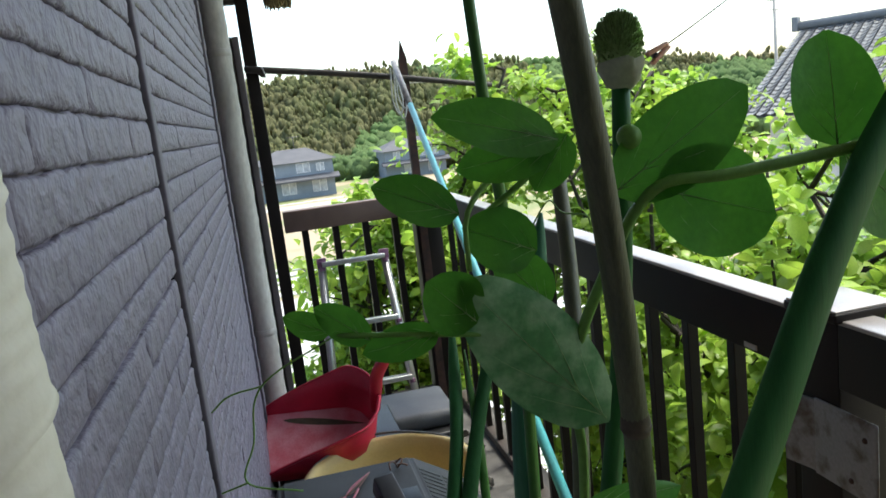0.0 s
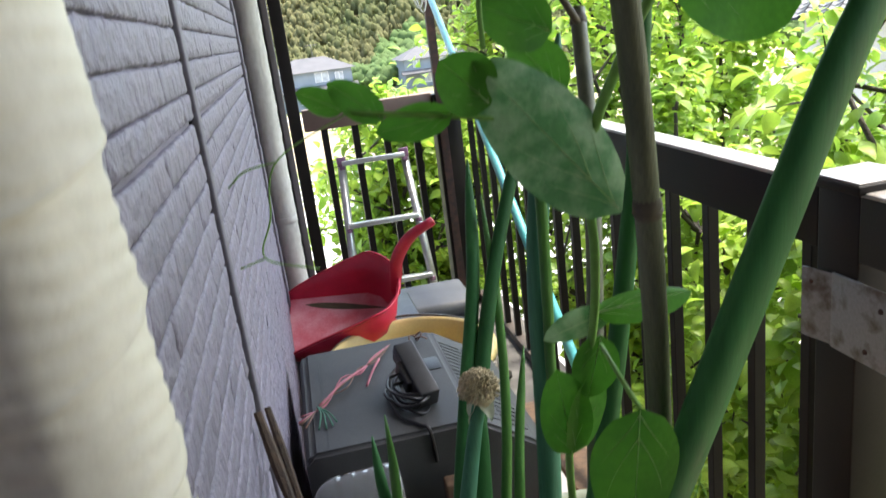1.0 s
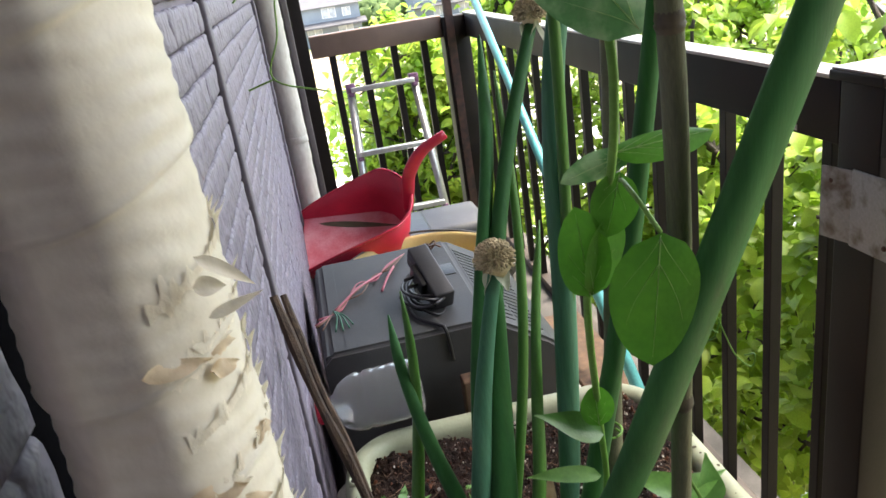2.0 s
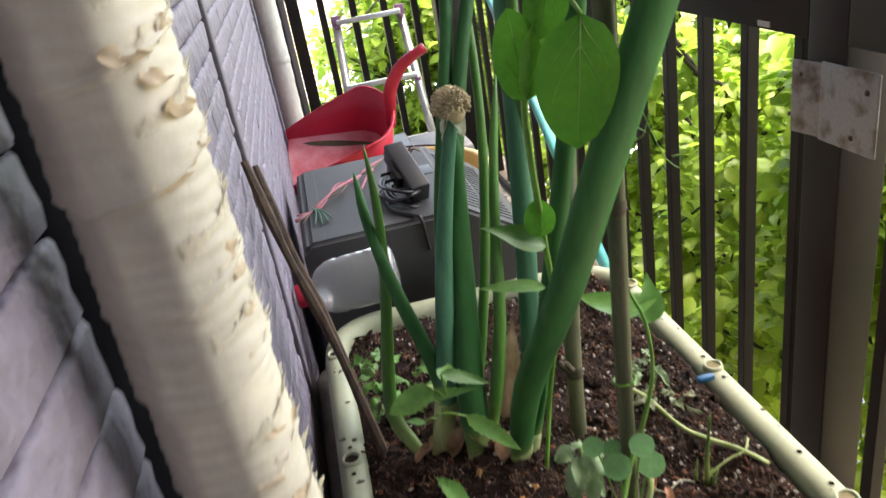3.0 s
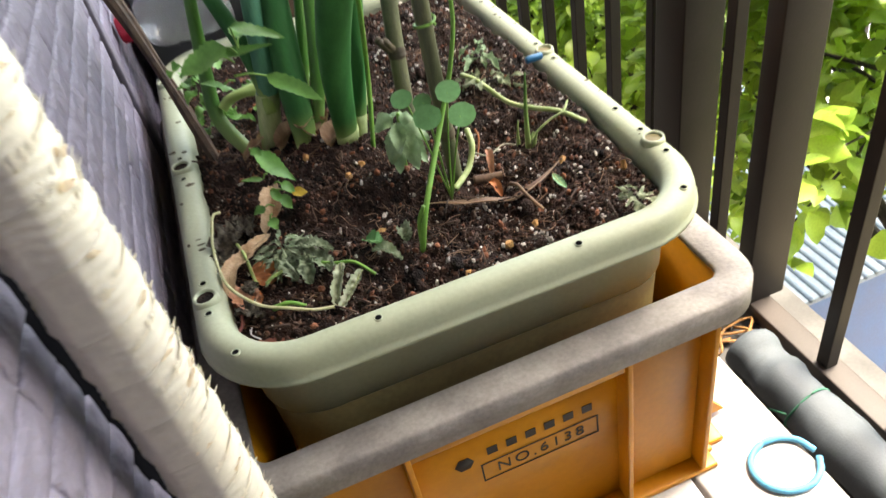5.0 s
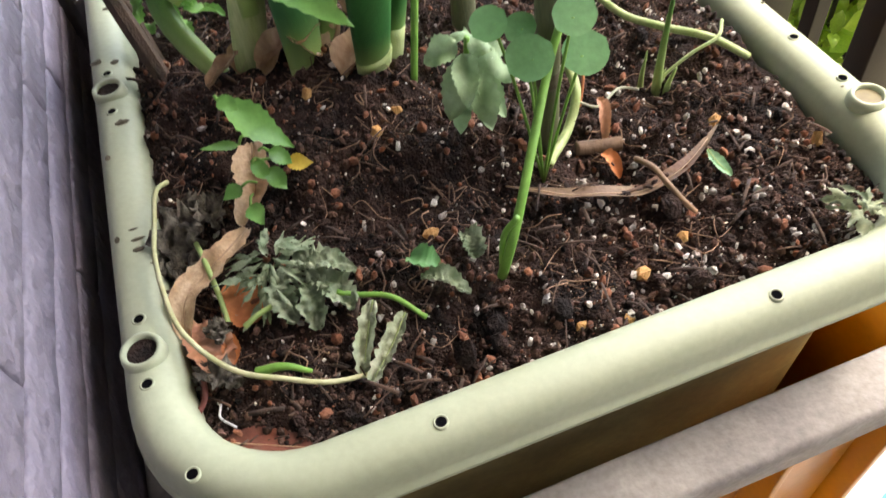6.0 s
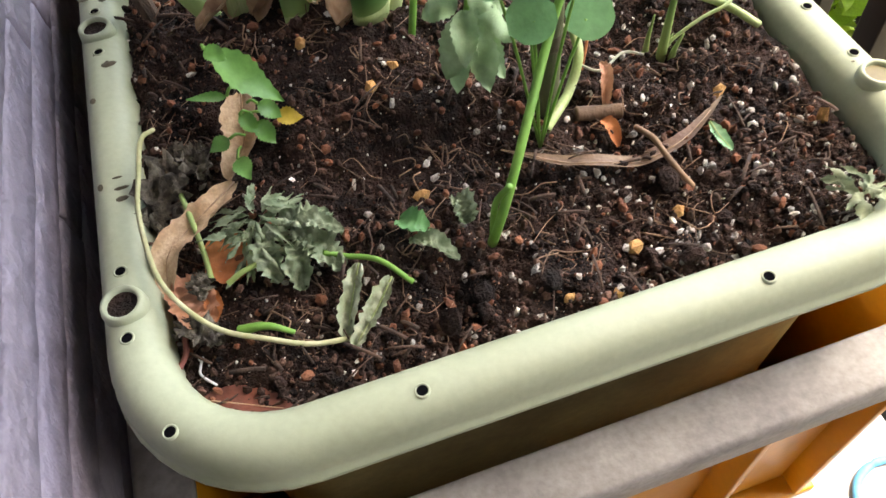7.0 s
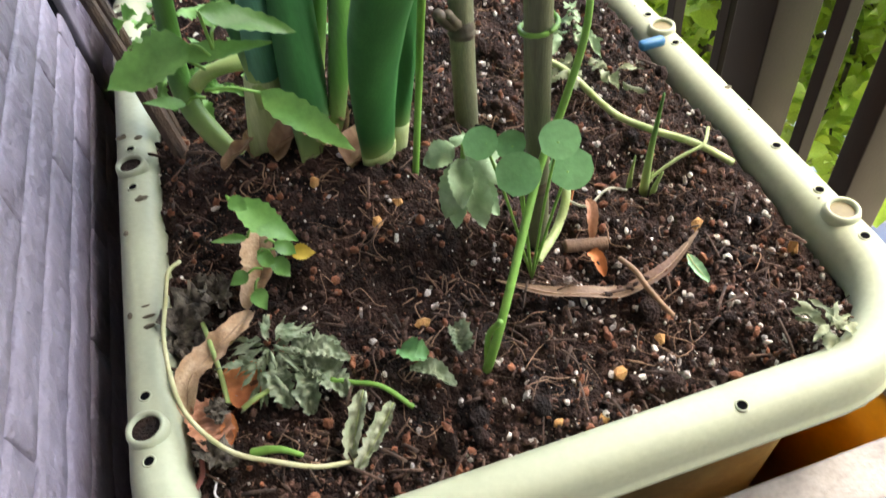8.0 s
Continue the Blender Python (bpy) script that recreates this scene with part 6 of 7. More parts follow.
limp_leaf("dry_leaf", "long curved brown dead leaf with a red tip on the soil", [(0.1032, 0.3746, 0.002), (0.1130, 0.3594, 0.006), (0.1276, 0.3484, 0.007), (0.1452, 0.3408, 0.006), (0.1652, 0.3383, 0.005), (0.1859, 0.3395, 0.005), (0.2030, 0.3473, 0.006), (0.2221, 0.3594, 0.008)], 0.0122, BROWN_DRY, cup=0.35, turn=-0.35, shape=0.8, ragged=0.05, seed=1)
limp_leaf("dry_leaf", "small red-brown leaf scrap beside the cane", [(0.1600, 0.3730, 0.006), (0.1622, 0.3680, 0.008), (0.1650, 0.3605, 0.002)], 0.0085, ORANGE_DRY, cup=0.7, seed=2, rib=None)
limp_leaf("dry_leaf", "curled tan scrap standing by the cane", [(0.1709, 0.3996, 0.016), (0.1695, 0.3900, 0.014), (0.1660, 0.3805, 0.004)], 0.0065, SALMON_DRY, cup=1.0, crumple=0.25, seed=3, rib=None)
limp_leaf("dry_leaf", "pale tan curled husk lying under the weed", [(-0.0175, 0.4420, 0.010), (-0.0200, 0.4290, 0.012), (-0.0240, 0.4150, 0.010), (-0.0357, 0.3979, 0.005)], 0.0190, TAN_DRY, cup=0.9, shape=0.5, crumple=0.12, seed=4)
limp_leaf("dry_leaf", "long tan dry leaf lying by the rim", [(-0.0335, 0.3960, 0.006), (-0.0462, 0.3823, 0.011), (-0.0604, 0.3733, 0.012), (-0.0720, 0.3620, 0.011), (-0.0770, 0.3500, 0.008)], 0.0170, TAN_DRY, cup=0.5, shape=0.45, crumple=0.12, seed=5)
limp_leaf("dry_leaf", "flat orange dry leaf under the stems", [(-0.0460, 0.3700, 0.006), (-0.0455, 0.3560, 0.006), (-0.0460, 0.3420, 0.004)], 0.0230, ORANGE_DRY, cup=0.15, shape=0.4, seed=6, rib=None)
limp_leaf("dry_leaf", "broad salmon dry leaf by the rim", [(-0.0690, 0.3560, 0.006), (-0.0660, 0.3400, 0.008), (-0.0610, 0.3240, 0.006)], 0.0220, SALMON_DRY, cup=0.25, shape=0.4, crumple=0.25, seed=7, rib=None)
limp_leaf("dry_leaf", "orange dry leaf scrap beside a green stem", [(-0.0570, 0.3440, 0.006), (-0.0570, 0.3350, 0.006), (-0.0575, 0.3250, 0.005)], 0.0090, ORANGE_DRY, cup=0.3, seed=8, rib=None)
limp_leaf("dry_leaf", "dark red-brown leaf tucked under the rim", [(-0.0720, 0.2930, 0.002), (-0.0561, 0.2850, 0.006), (-0.0334, 0.2740, 0.004)], 0.0170, material("dark_red_dead_leaf", (0.17, 0.05, 0.026), 0.6, (0.10, 0.03, 0.018), 60, 400, 0.2), cup=0.5, turn=-0.5, seed=9)
limp_leaf("mouldy_leaf", "grey mouldy decayed leaf by the planter rim", [(-0.0540, 0.4260, 0.004), (-0.0650, 0.4100, 0.008), (-0.0720, 0.3930, 0.006), (-0.0740, 0.3840, 0.004)], 0.0250, MOULD, "decayed leaf", cup=0.5, shape=0.4, ragged=0.45, crumple=0.55, seed=10, rib=None)
limp_leaf("mouldy_leaf", "crumpled grey decayed leaf scrap", [(-0.0480, 0.4280, 0.004), (-0.0500, 0.4160, 0.008), (-0.0460, 0.4040, 0.004)], 0.0150, MOULD, "decayed leaf", cup=0.8, ragged=0.45, crumple=0.55, seed=11, rib=None)
limp_leaf("mouldy_leaf", "grey decayed scrap between the dry leaves", [(-0.0740, 0.3790, 0.005), (-0.0720, 0.3720, 0.008), (-0.0760, 0.3660, 0.005)], 0.0120, MOULD, "decayed leaf", cup=0.4, ragged=0.45, crumple=0.55, seed=12, rib=None)
limp_leaf("mouldy_leaf", "grey mouldy crust on the salmon leaf", [(-0.0600, 0.3530, 0.012), (-0.0600, 0.3440, 0.014), (-0.0610, 0.3360, 0.011)], 0.0110, MOULD, "decayed leaf", cup=-0.3, ragged=0.45, crumple=0.55, seed=13, rib=None)
limp_leaf("mouldy_leaf", "crumpled grey scrap in the planter corner", [(-0.0760, 0.3300, 0.006), (-0.0660, 0.3220, 0.010), (-0.0560, 0.3150, 0.005)], 0.0140, MOULD, "decayed leaf", cup=0.4, ragged=0.45, crumple=0.55, seed=14, rib=None)
limp_leaf("wilted_leaf", "rolled pale wilted leaf by the near rim", [(0.0135, 0.3230, 0.012), (0.0060, 0.3110, 0.010), (-0.0017, 0.2986, 0.004)], 0.0090, PALE_WILT, "wilted leaf", cup=1.1, shape=0.35, crumple=0.40, seed=15, rib=LEEK_PALE)
limp_leaf("wilted_leaf", "crinkled pale wilted leaf by the near rim", [(0.0260, 0.3150, 0.010), (0.0150, 0.3030, 0.010), (0.0000, 0.2908, 0.004)], 0.0090, PALE_WILT, "wilted leaf", cup=1.1, shape=0.4, ragged=0.2, crumple=0.40, seed=16, rib=LEEK_PALE)
limp_leaf("wilted_leaf", "small mint green leaf lying on the soil", [(0.2087, 0.3473, 0.005), (0.2095, 0.3380, 0.006), (0.2115, 0.3282, 0.004)], 0.0072, material("mint_leaf", (0.30, 0.50, 0.30), 0.6, (0.20, 0.40, 0.20), 90, 300, 0.2), "leaf", cup=0.6, seed=17, rib=LEEK_PALE)
limp_leaf("wilted_leaf", "curled dark green wilted leaf on the soil", [(0.0380, 0.3400, 0.008), (0.0430, 0.3330, 0.010), (0.0500, 0.3320, 0.006)], 0.0130, CRESS, "wilted leaf", cup=1.0, ragged=0.2, seed=18, rib=None)
limp_leaf("wilted_leaf", "rolled green wilted leaf on the soil", [(0.0390, 0.3280, 0.006), (0.0490, 0.3230, 0.008), (0.0590, 0.3165, 0.004)], 0.0085, FRESH_WILT, "wilted leaf", cup=1.1, ragged=0.15, crumple=0.40, seed=19, rib=None)
limp_leaf("wilted_leaf", "small pale curled leaf on the soil", [(0.0690, 0.3480, 0.006), (0.0705, 0.3400, 0.010), (0.0700, 0.3340, 0.004)], 0.0120, FRESH_WILT, "wilted leaf", cup=1.0, ragged=0.2, crumple=0.40, seed=20, rib=None)
for k, (pts, w) in enumerate(((((-0.0160, 0.3620, 0.010), (-0.0060, 0.3560, 0.014), (0.0080, 0.3590, 0.008)), 0.013), (((-0.0120, 0.3520, 0.012), (-0.0020, 0.3420, 0.012), (0.0060, 0.3280, 0.004)), 0.015), (((-0.0080, 0.3480, 0.012), (-0.0120, 0.3380, 0.012), (-0.0150, 0.3260, 0.004)), 0.014), (((-0.0120, 0.3540, 0.014), (0.0000, 0.3500, 0.016), (0.0110, 0.3440, 0.008)), 0.010), (((-0.0200, 0.3560, 0.010), (-0.0260, 0.3440, 0.010), (-0.0240, 0.3320, 0.004)), 0.013))):
    limp_leaf("wilted_leaf", "limp grey-green wilted leaf on the soil", pts, w, FRESH_WILT, "wilted leaf", "wilted leaves on the soil", cup=0.5, shape=0.55, ragged=0.3, crumple=0.40, seed=30 + k, rib=None)
tuft("wilted_leaves", "feathery pale grey-green wilted shoot on the soil", on_soil(-0.0270, 0.3640, 0.003), 22, 0.018, FRESH_WILT, 42, 0.016, 0.022, "leaf clump", 0.26)
tuft("wilted_leaves", "finely divided wilted shoot tip on the soil", on_soil(-0.0310, 0.3540, 0.003), 14, 0.015, FRESH_WILT, 51, 0.014, 0.02, "leaf clump", 0.30)


def seedling(x, y):
    """A limp seedling: broad soft leaves hanging from a short stem."""
    o = on_soil(x, y)
    ob = thing("wilted_seedling", "limp broad-leaved seedling beside the cane", "seedling", at=o)
    part("stem", tube([(0, 0, -0.004), (0.002, 0.002, 0.03), (0.004, 0.0, 0.058)], 0.0016, 7, 10), PEA_STEM, ob)
    for k, (b, t, w) in enumerate((((0.002, -0.004, 0.050), (-0.016, -0.020, 0.026), 0.020), ((0.004, -0.004, 0.044), (0.006, -0.026, 0.014), 0.017), ((0.006, 0.0, 0.052), (0.024, -0.014, 0.032), 0.016), ((0.0, 0.004, 0.054), (-0.019, 0.006, 0.046), 0.016), ((0.004, 0.004, 0.054), (0.010, 0.022, 0.050), 0.015), ((0.006, 0.002, 0.046), (0.028, 0.004, 0.040), 0.012), ((0.0, 0.0, 0.044), (-0.010, -0.016, 0.008), 0.016), ((0.0, -0.002, 0.050), (-0.006, -0.024, 0.036), 0.015), ((0.004, 0.0, 0.056), (0.014, -0.008, 0.052), 0.012), ((0.004, -0.004, 0.040), (0.018, -0.018, 0.012), 0.014))):
        part("leaf", leaf(b, t, w, up=(-0.1, -0.6, 0.8), cup=(-0.5, 0.6)[k % 2], droop=0.18, n=16, round_=0.4, teeth=0.13, wave=0.16, seed=60 + k), LIMP, ob)
    return ob


seedling(0.099, 0.416)

tuft("wilted_leaves", "pale leaf scraps behind the cane", on_soil(0.2322, 0.557, 0.006), 8, 0.02, LIMP, 53, 0.02, 0.04, "leaf clump", 0.6)

clip = thing("blue_clip", "small blue plastic clip on the planter rim", "clip", at=(0.2780, 0.5187, 0.664))
part("jaw", box((-0.011, -0.0035, -0.004), (0.008, 0.0035, 0.0025), 0.0025), BLUE_PLASTIC, clip)

# sticks leaning against the wall behind the planter
for k, (a, b, r) in enumerate((((-0.0589, 0.5517, 0.64), (-0.1283, 0.6789, 0.9458), 0.006), ((-0.0617, 0.5799, 0.64), (-0.1232, 0.7248, 0.9259), 0.005))):
    ob = thing("dry_stick", "rough dry brown stick leaning on the wall", "stick", "sticks by the wall", at=a)
    d = Vector(b) - Vector(a)
    part("shaft", tube([Vector(), d * 0.4 + Vector((0.002, 0.004, 0)), d * 0.7 - Vector((0.001, 0.003, 0)), d], lambda t: r * (0.85 + 0.15 * math.sin(17 * t)), 7, 18), STICK, ob, smooth=False)

# ---- empty bottle lying on the planter's far rim ----
bottle = thing("plastic_bottle", "empty clear plastic bottle with a red cap lying down", "bottle", at=(-0.050, 0.866, 0.697))
bm_m = Matrix.Rotation(radians(-2), 4, "Y") @ Matrix.Rotation(radians(90), 4, "Y")
BR = 0.0395
prof = [(0.0, 0.060), (0.026, 0.062), (BR - 0.004, 0.059), (BR, 0.052), (BR, 0.040), (BR - 0.0012, 0.037), (BR, 0.034), (BR, 0.024), (BR - 0.0008, 0.021), (BR, 0.018), (BR, 0.008), (BR - 0.0008, 0.005), (BR, 0.002), (BR, -0.009), (BR - 0.003, -0.013), (BR, -0.018), (BR - 0.002, -0.032), (0.030, -0.046), (0.018, -0.055), (0.0145, -0.062)]
part("bottle_wall", lathe([(max(0, r), z) for r, z in prof] + [(max(0.001, r - 0.0012), z - 0.0006) for r, z in prof[::-1][:-1]], bm_m, 40), CLEAR, bottle)
part("cap", lathe([(0.0, -0.080), (0.0145, -0.080), (0.016, -0.078), (0.016, -0.061), (0.0, -0.061)], bm_m, 28), RED, bottle, "red screw cap")
for k in range(26):
    a = 2 * math.pi * k / 26
    part("cap_ridge", box((0.0157, -0.0006, -0.078), (0.0167, 0.0006, -0.062), 0, bm_m @ Matrix.Rotation(a, 4, "Z")), RED, bottle, smooth=False)


# ---- outdoors ----
GROUND_Z = -7.0


def ground():
    bm = bmesh.new()
    rad = [0, 4, 9, 16, 26, 40, 60, 90, 120, 145, 170, 200, 240, 300, 600, 3000]
    sides = 72
    rings = []
    for r in rad[1:]:
        ring = []
        for k in range(sides):
            a = 2 * math.pi * k / sides
            x, y = r * math.sin(a), r * math.cos(a)
            ring.append(bm.verts.new((x, y, GROUND_Z + hill(x, y))))
        rings.append(ring)
    c = bm.verts.new((0, 0, GROUND_Z))
    for k in range(sides):
        bm.faces.new((c, rings[0][(k + 1) % sides], rings[0][k]))
        for a, b in zip(rings, rings[1:]):
            bm.faces.new((a[k], a[(k + 1) % sides], b[(k + 1) % sides], b[k]))
    return tagged(link("ground", bm, GROUND), "bare earth and grass below the balcony", "ground", kind="structure")


def hill(x, y):
    """Wooded ridge in front, falling away to the sides."""
    d = math.hypot(x, y)
    ridge = max(0.0, min(1.0, (d - 125) / 70))
    side = math.exp(-((math.atan2(x, max(y, 1e-3)) - 0.12) / 0.55) ** 2) if y > 0 else 0.0
    h = 17.5 * ridge * ridge * (3 - 2 * ridge) * (0.25 + 0.75 * side)
    return h + (1.6 * noise.noise(Vector((x, y, 0)) * 0.03) * ridge if ridge else 0)


ground()


def clump_mesh(name, mat, places, parent=None):
    """Tree crowns far off, each an uneven heap of small faceted lumps, in one mesh."""
    rs = np.random.RandomState(len(places) + 3)
    base = bmesh.new()
    bmesh.ops.create_icosphere(base, subdivisions=1, radius=0.5)
    bv = np.array([v.co[:] for v in base.verts])
    bf = np.array([[v.index for v in f.verts] for f in base.faces])
    base.free()
    V, F, n = [], [], 0
    for x, y, z, s, tall in places:
        for k in range(5):
            big = k < 3
            o = np.clip(rs.normal(0, 1, 3), -1.5, 1.5) * (0.34 * s, 0.34 * s, 0.24 * s * tall) * (0.4 if big else 1.0)
            v = bv * (1 + rs.uniform(-0.3, 0.3, (len(bv), 1))) * (s * (rs.uniform(0.60, 0.80) if big else rs.uniform(0.30, 0.45))) * (1, 1, 0.7 + 0.35 * tall)
            V.append(v + (x, y, z + s * tall * 0.45) + o)
            F.append(bf + n)
            n += len(bv)
    me = bpy.data.meshes.new(name)
    me.from_pydata(np.concatenate(V).tolist(), [], np.concatenate(F).tolist())
    me.materials.append(mat)
    me.polygons.foreach_set("use_smooth", [True] * len(me.polygons))
    ob = new(name, me)
    ob.parent = parent
    return ob


rnd = random.Random(77)
brown, green = [], []
for k in range(13000):
    a = rnd.uniform(-0.40, 0.95)
    d = 118 + 85 * rnd.random() ** 1.3
    x, y = d * math.sin(a), d * math.cos(a)
    patch = noise.noise(Vector((a * 9, d * 0.022, 3))) + rnd.uniform(-0.04, 0.04)
    s = rnd.uniform(1.3, 2.4) if patch <= 0.1 else rnd.uniform(2.4, 4.4)
    (green if patch > 0.1 else brown).append((x, y, GROUND_Z + hill(x, y) - 0.5, s, rnd.uniform(2.0, 3.4) if patch <= 0.1 else 1.1))
tagged(clump_mesh("far_wood", FOREST, brown), "brownish green wooded hillside in the distance", "wood", kind="stuff")
tagged(clump_mesh("far_wood", FOREST_GREEN, green), "fresh green broadleaf trees on the far hillside", "wood", kind="stuff")


def patch(name, label, x0, x1, y0, y1, mat, dz, category="ground", curve=0.0):
    bm = bmesh.new()
    add_box(bm, (x0, y0, GROUND_Z - 0.05), (x1, y1, GROUND_Z + dz))
    return tagged(link(name, bm, mat, smooth=False), label, category, kind="structure")


patch("yard", "pale concrete yard below the balcony end", -12.0, 16.0, 9.0, 38.0, YARD, 0.02, "pavement")
for k in range(5):
    patch("mulch_strip", "white plastic mulch strip on the field", -12.0, 16.0, 39.0 + 1.8 * k, 40.0 + 1.8 * k, YARD, 0.06, "field")
patch("road", "pale narrow lane beyond the field", -60.0, 60.0, 84.0, 87.0, YARD, 0.03, "road")
patch("mulch_strip", "white plastic mulch strip on the field", -30.0, 40.0, 90.0, 91.0, YARD, 0.03, "field")


def house(at, w, d, eave, roof_h, mat, label):
    ob = thing("house", label, "house", at=at)
    part("wall", box((0, 0, 0), (w, d, eave)), mat, ob, smooth=False)
    bm = bmesh.new()
    o = 0.6
    v = [bm.verts.new(c) for c in ((-o, -o, eave), (w + o, -o, eave), (w + o, d + o, eave), (-o, d + o, eave), (w * 0.3, d / 2, eave + roof_h), (w * 0.7, d / 2, eave + roof_h))]
    for f in ((0, 1, 5, 4), (1, 2, 5), (2, 3, 4, 5), (3, 0, 4), (3, 2, 1, 0)):
        bm.faces.new([v[k] for k in f])
    part("roof", bm, HOUSE_ROOF, ob, "grey hipped roof", False)
    bm = bmesh.new()
    u = [bm.verts.new(c) for c in ((-o, -1.6, eave * 0.52), (w + o, -1.6, eave * 0.52), (w + o, 0, eave * 0.62), (-o, 0, eave * 0.62), (-o, -1.6, eave * 0.48), (w + o, -1.6, eave * 0.48), (w + o, 0, eave * 0.5), (-o, 0, eave * 0.5))]
    for f in ((0, 1, 2, 3), (7, 6, 5, 4), (0, 4, 5, 1), (1, 5, 6, 2), (3, 7, 4, 0)):
        bm.faces.new([u[k] for k in f])
    part("lower_roof", bm, HOUSE_ROOF, ob, "grey lean-to roof", False)
    for x, z, ww, hh in ((w * 0.14, eave * 0.70, 1.0, 1.0), (w * 0.52, eave * 0.70, 1.7, 1.2), (w * 0.78, eave * 0.70, 1.0, 1.0), (w * 0.3, eave * 0.14, 1.8, 1.6), (w * 0.7, eave * 0.14, 1.8, 1.6)):
        win = part("window", box((x, -0.06, z), (x + ww, -0.003, z + hh)), WHITE_PAINT, ob, smooth=False)
        for s in (0, 1):
            part("pane", box((x + 0.06 + s * ww / 2, -0.075, z + 0.06), (x + ww / 2 - 0.03 + s * (ww / 2 - 0.03), -0.062, z + hh - 0.06)), WINDOWGLASS, win, smooth=False)
    part("aerial", tube([(w * 0.55, d / 2, eave + roof_h - 0.2), (w * 0.55, d / 2, eave + roof_h + 1.6)], 0.05, 6), STEEL, ob)
    part("aerial_bar", tube([(w * 0.55 - 0.8, d / 2, eave + roof_h + 1.5), (w * 0.55 + 0.8, d / 2, eave + roof_h + 1.5)], 0.04, 6), STEEL, ob)
    return ob


house((-1.2, 96, GROUND_Z), 9.6, 8, 4.6, 1.6, HOUSE_WALL, "blue-grey two-storey house with hipped roof in the distance")
house((17.0, 108, GROUND_Z), 9.0, 8, 4.0, 1.6, HOUSE_WALL, "low grey-roofed house behind the trees")


def tiled_house():
    """The neighbour's house: a gabled roof of grey pan tiles seen over the tree."""
    ob = thing("neighbour_house", "neighbouring house with a grey pan-tiled roof", "house", at=(14.66, 19.61, GROUND_Z))
    ob.rotation_euler.z = radians(-55.6)
    w, d, eave, rise = 14.0, 11.0, 7.47, 2.55
    part("wall", box((0, 0, 0), (w, d, eave)), material("neighbour_wall", (0.5, 0.48, 0.44), 0.8, scale=0.8), ob, smooth=False)
    run = d / 2 + 0.8
    sl = math.hypot(run, rise)
    tilt = math.atan2(rise, run)
    for side in (0, 1):
        bm = bmesh.new()
        rows, cols = 24, 52
        for r in range(rows):
            for c in range(cols):
                x0, q0 = -0.7 + c * (w + 1.4) / cols, r * sl / rows
                x1, q1 = x0 + (w + 1.4) / cols, q0 + sl / rows * 1.12
                pts = []
                for q, lift in ((q0, 0.05), (q1, 0.015)):
                    for u in (0, 0.35, 0.7, 1.0):
                        x = x0 + (x1 - x0) * u
                        z = lift + (0.035 * math.sin(math.pi * u / 0.7) if u < 0.7 else -0.0) * -1 + (0.05 if u == 1.0 else 0)
                        yy, zz = -0.8 + q * math.cos(tilt) - z * math.sin(tilt), eave - 0.25 + q * math.sin(tilt) + z * math.cos(tilt)
                        if side:
                            yy = d - yy
                        pts.append(bm.verts.new((x, yy, zz)))
                for k in range(3):
                    bm.faces.new((pts[k], pts[k + 1], pts[k + 5], pts[k + 4]))
        part("roof_tiles", bm, TILE, ob, "rows of grey pan tiles", False)
        deck = bmesh.new()
        dv = [deck.verts.new((x, d - yy if side else yy, zz)) for x, yy, zz in ((-0.68, -0.78, eave - 0.30), (w + 0.68, -0.78, eave - 0.30), (w + 0.68, d / 2, eave - 0.30 + rise), (-0.68, d / 2, eave - 0.30 + rise))]
        deck.faces.new(dv)
        part("roof_deck", deck, HOUSE_ROOF, ob, "dark roof boarding", False)
    part("ridge", tube([(-0.8, d / 2, eave - 0.25 + rise + 0.12), (w + 0.8, d / 2, eave - 0.25 + rise + 0.12)], 0.17, 8, 2), TILE, ob)
    part("ridge_end", box((-0.95, d / 2 - 0.2, eave + rise - 0.3), (-0.75, d / 2 + 0.2, eave + rise + 0.2), 0.03), TILE, ob)
    for g in (0, w):
        bm = bmesh.new()
        tv = [bm.verts.new(c) for c in ((g, 0, eave), (g, d, eave), (g, d / 2, eave + rise - 0.3))]
        bm.faces.new(tv)
        part("gable", bm, WHITE_PAINT, ob, smooth=False)
    return ob


tiled_house()
for x, y, h in ((52.0, 68.0, 16.5), (57.0, 58.0, 16.0)):
    up = thing("utility_pole", "slim grey concrete utility pole far off", "utility pole", "utility poles", at=(x, y, GROUND_Z))
    part("shaft", tube([(0, 0, 0), (0, 0, h)], lambda t: 0.2 - 0.06 * t, 8, 2), POLE_GREY, up)
    part("crossarm", box((-0.9, -0.06, h - 0.9), (0.9, 0.06, h - 0.78)), POLE_GREY, up, smooth=False)
    part("crossarm", box((-0.7, -0.06, h - 1.8), (0.7, 0.06, h - 1.68)), POLE_GREY, up, smooth=False)

shed = thing("shed_roof", "pale sheet-roofed shed below the balcony", "shed", at=(2.5, 2.86, GROUND_Z))
part("wall", box((0.2, 0.1, 0), (2.6, 2.9, 3.6)), BLUE_TARP, shed, "blue sheeted wall", False)
part("roof", box((0, 0, 3.6), (2.8, 3.0, 3.66), 0.01), PALE_ROOF, shed, "pale blue sheet roof", False)
for k in range(28):
    part("roof_rib", tube([(0.05 + 0.1 * k, 0, 3.655), (0.05 + 0.1 * k, 3.0, 3.655)], 0.026, 8, 2), PALE_ROOF, shed)


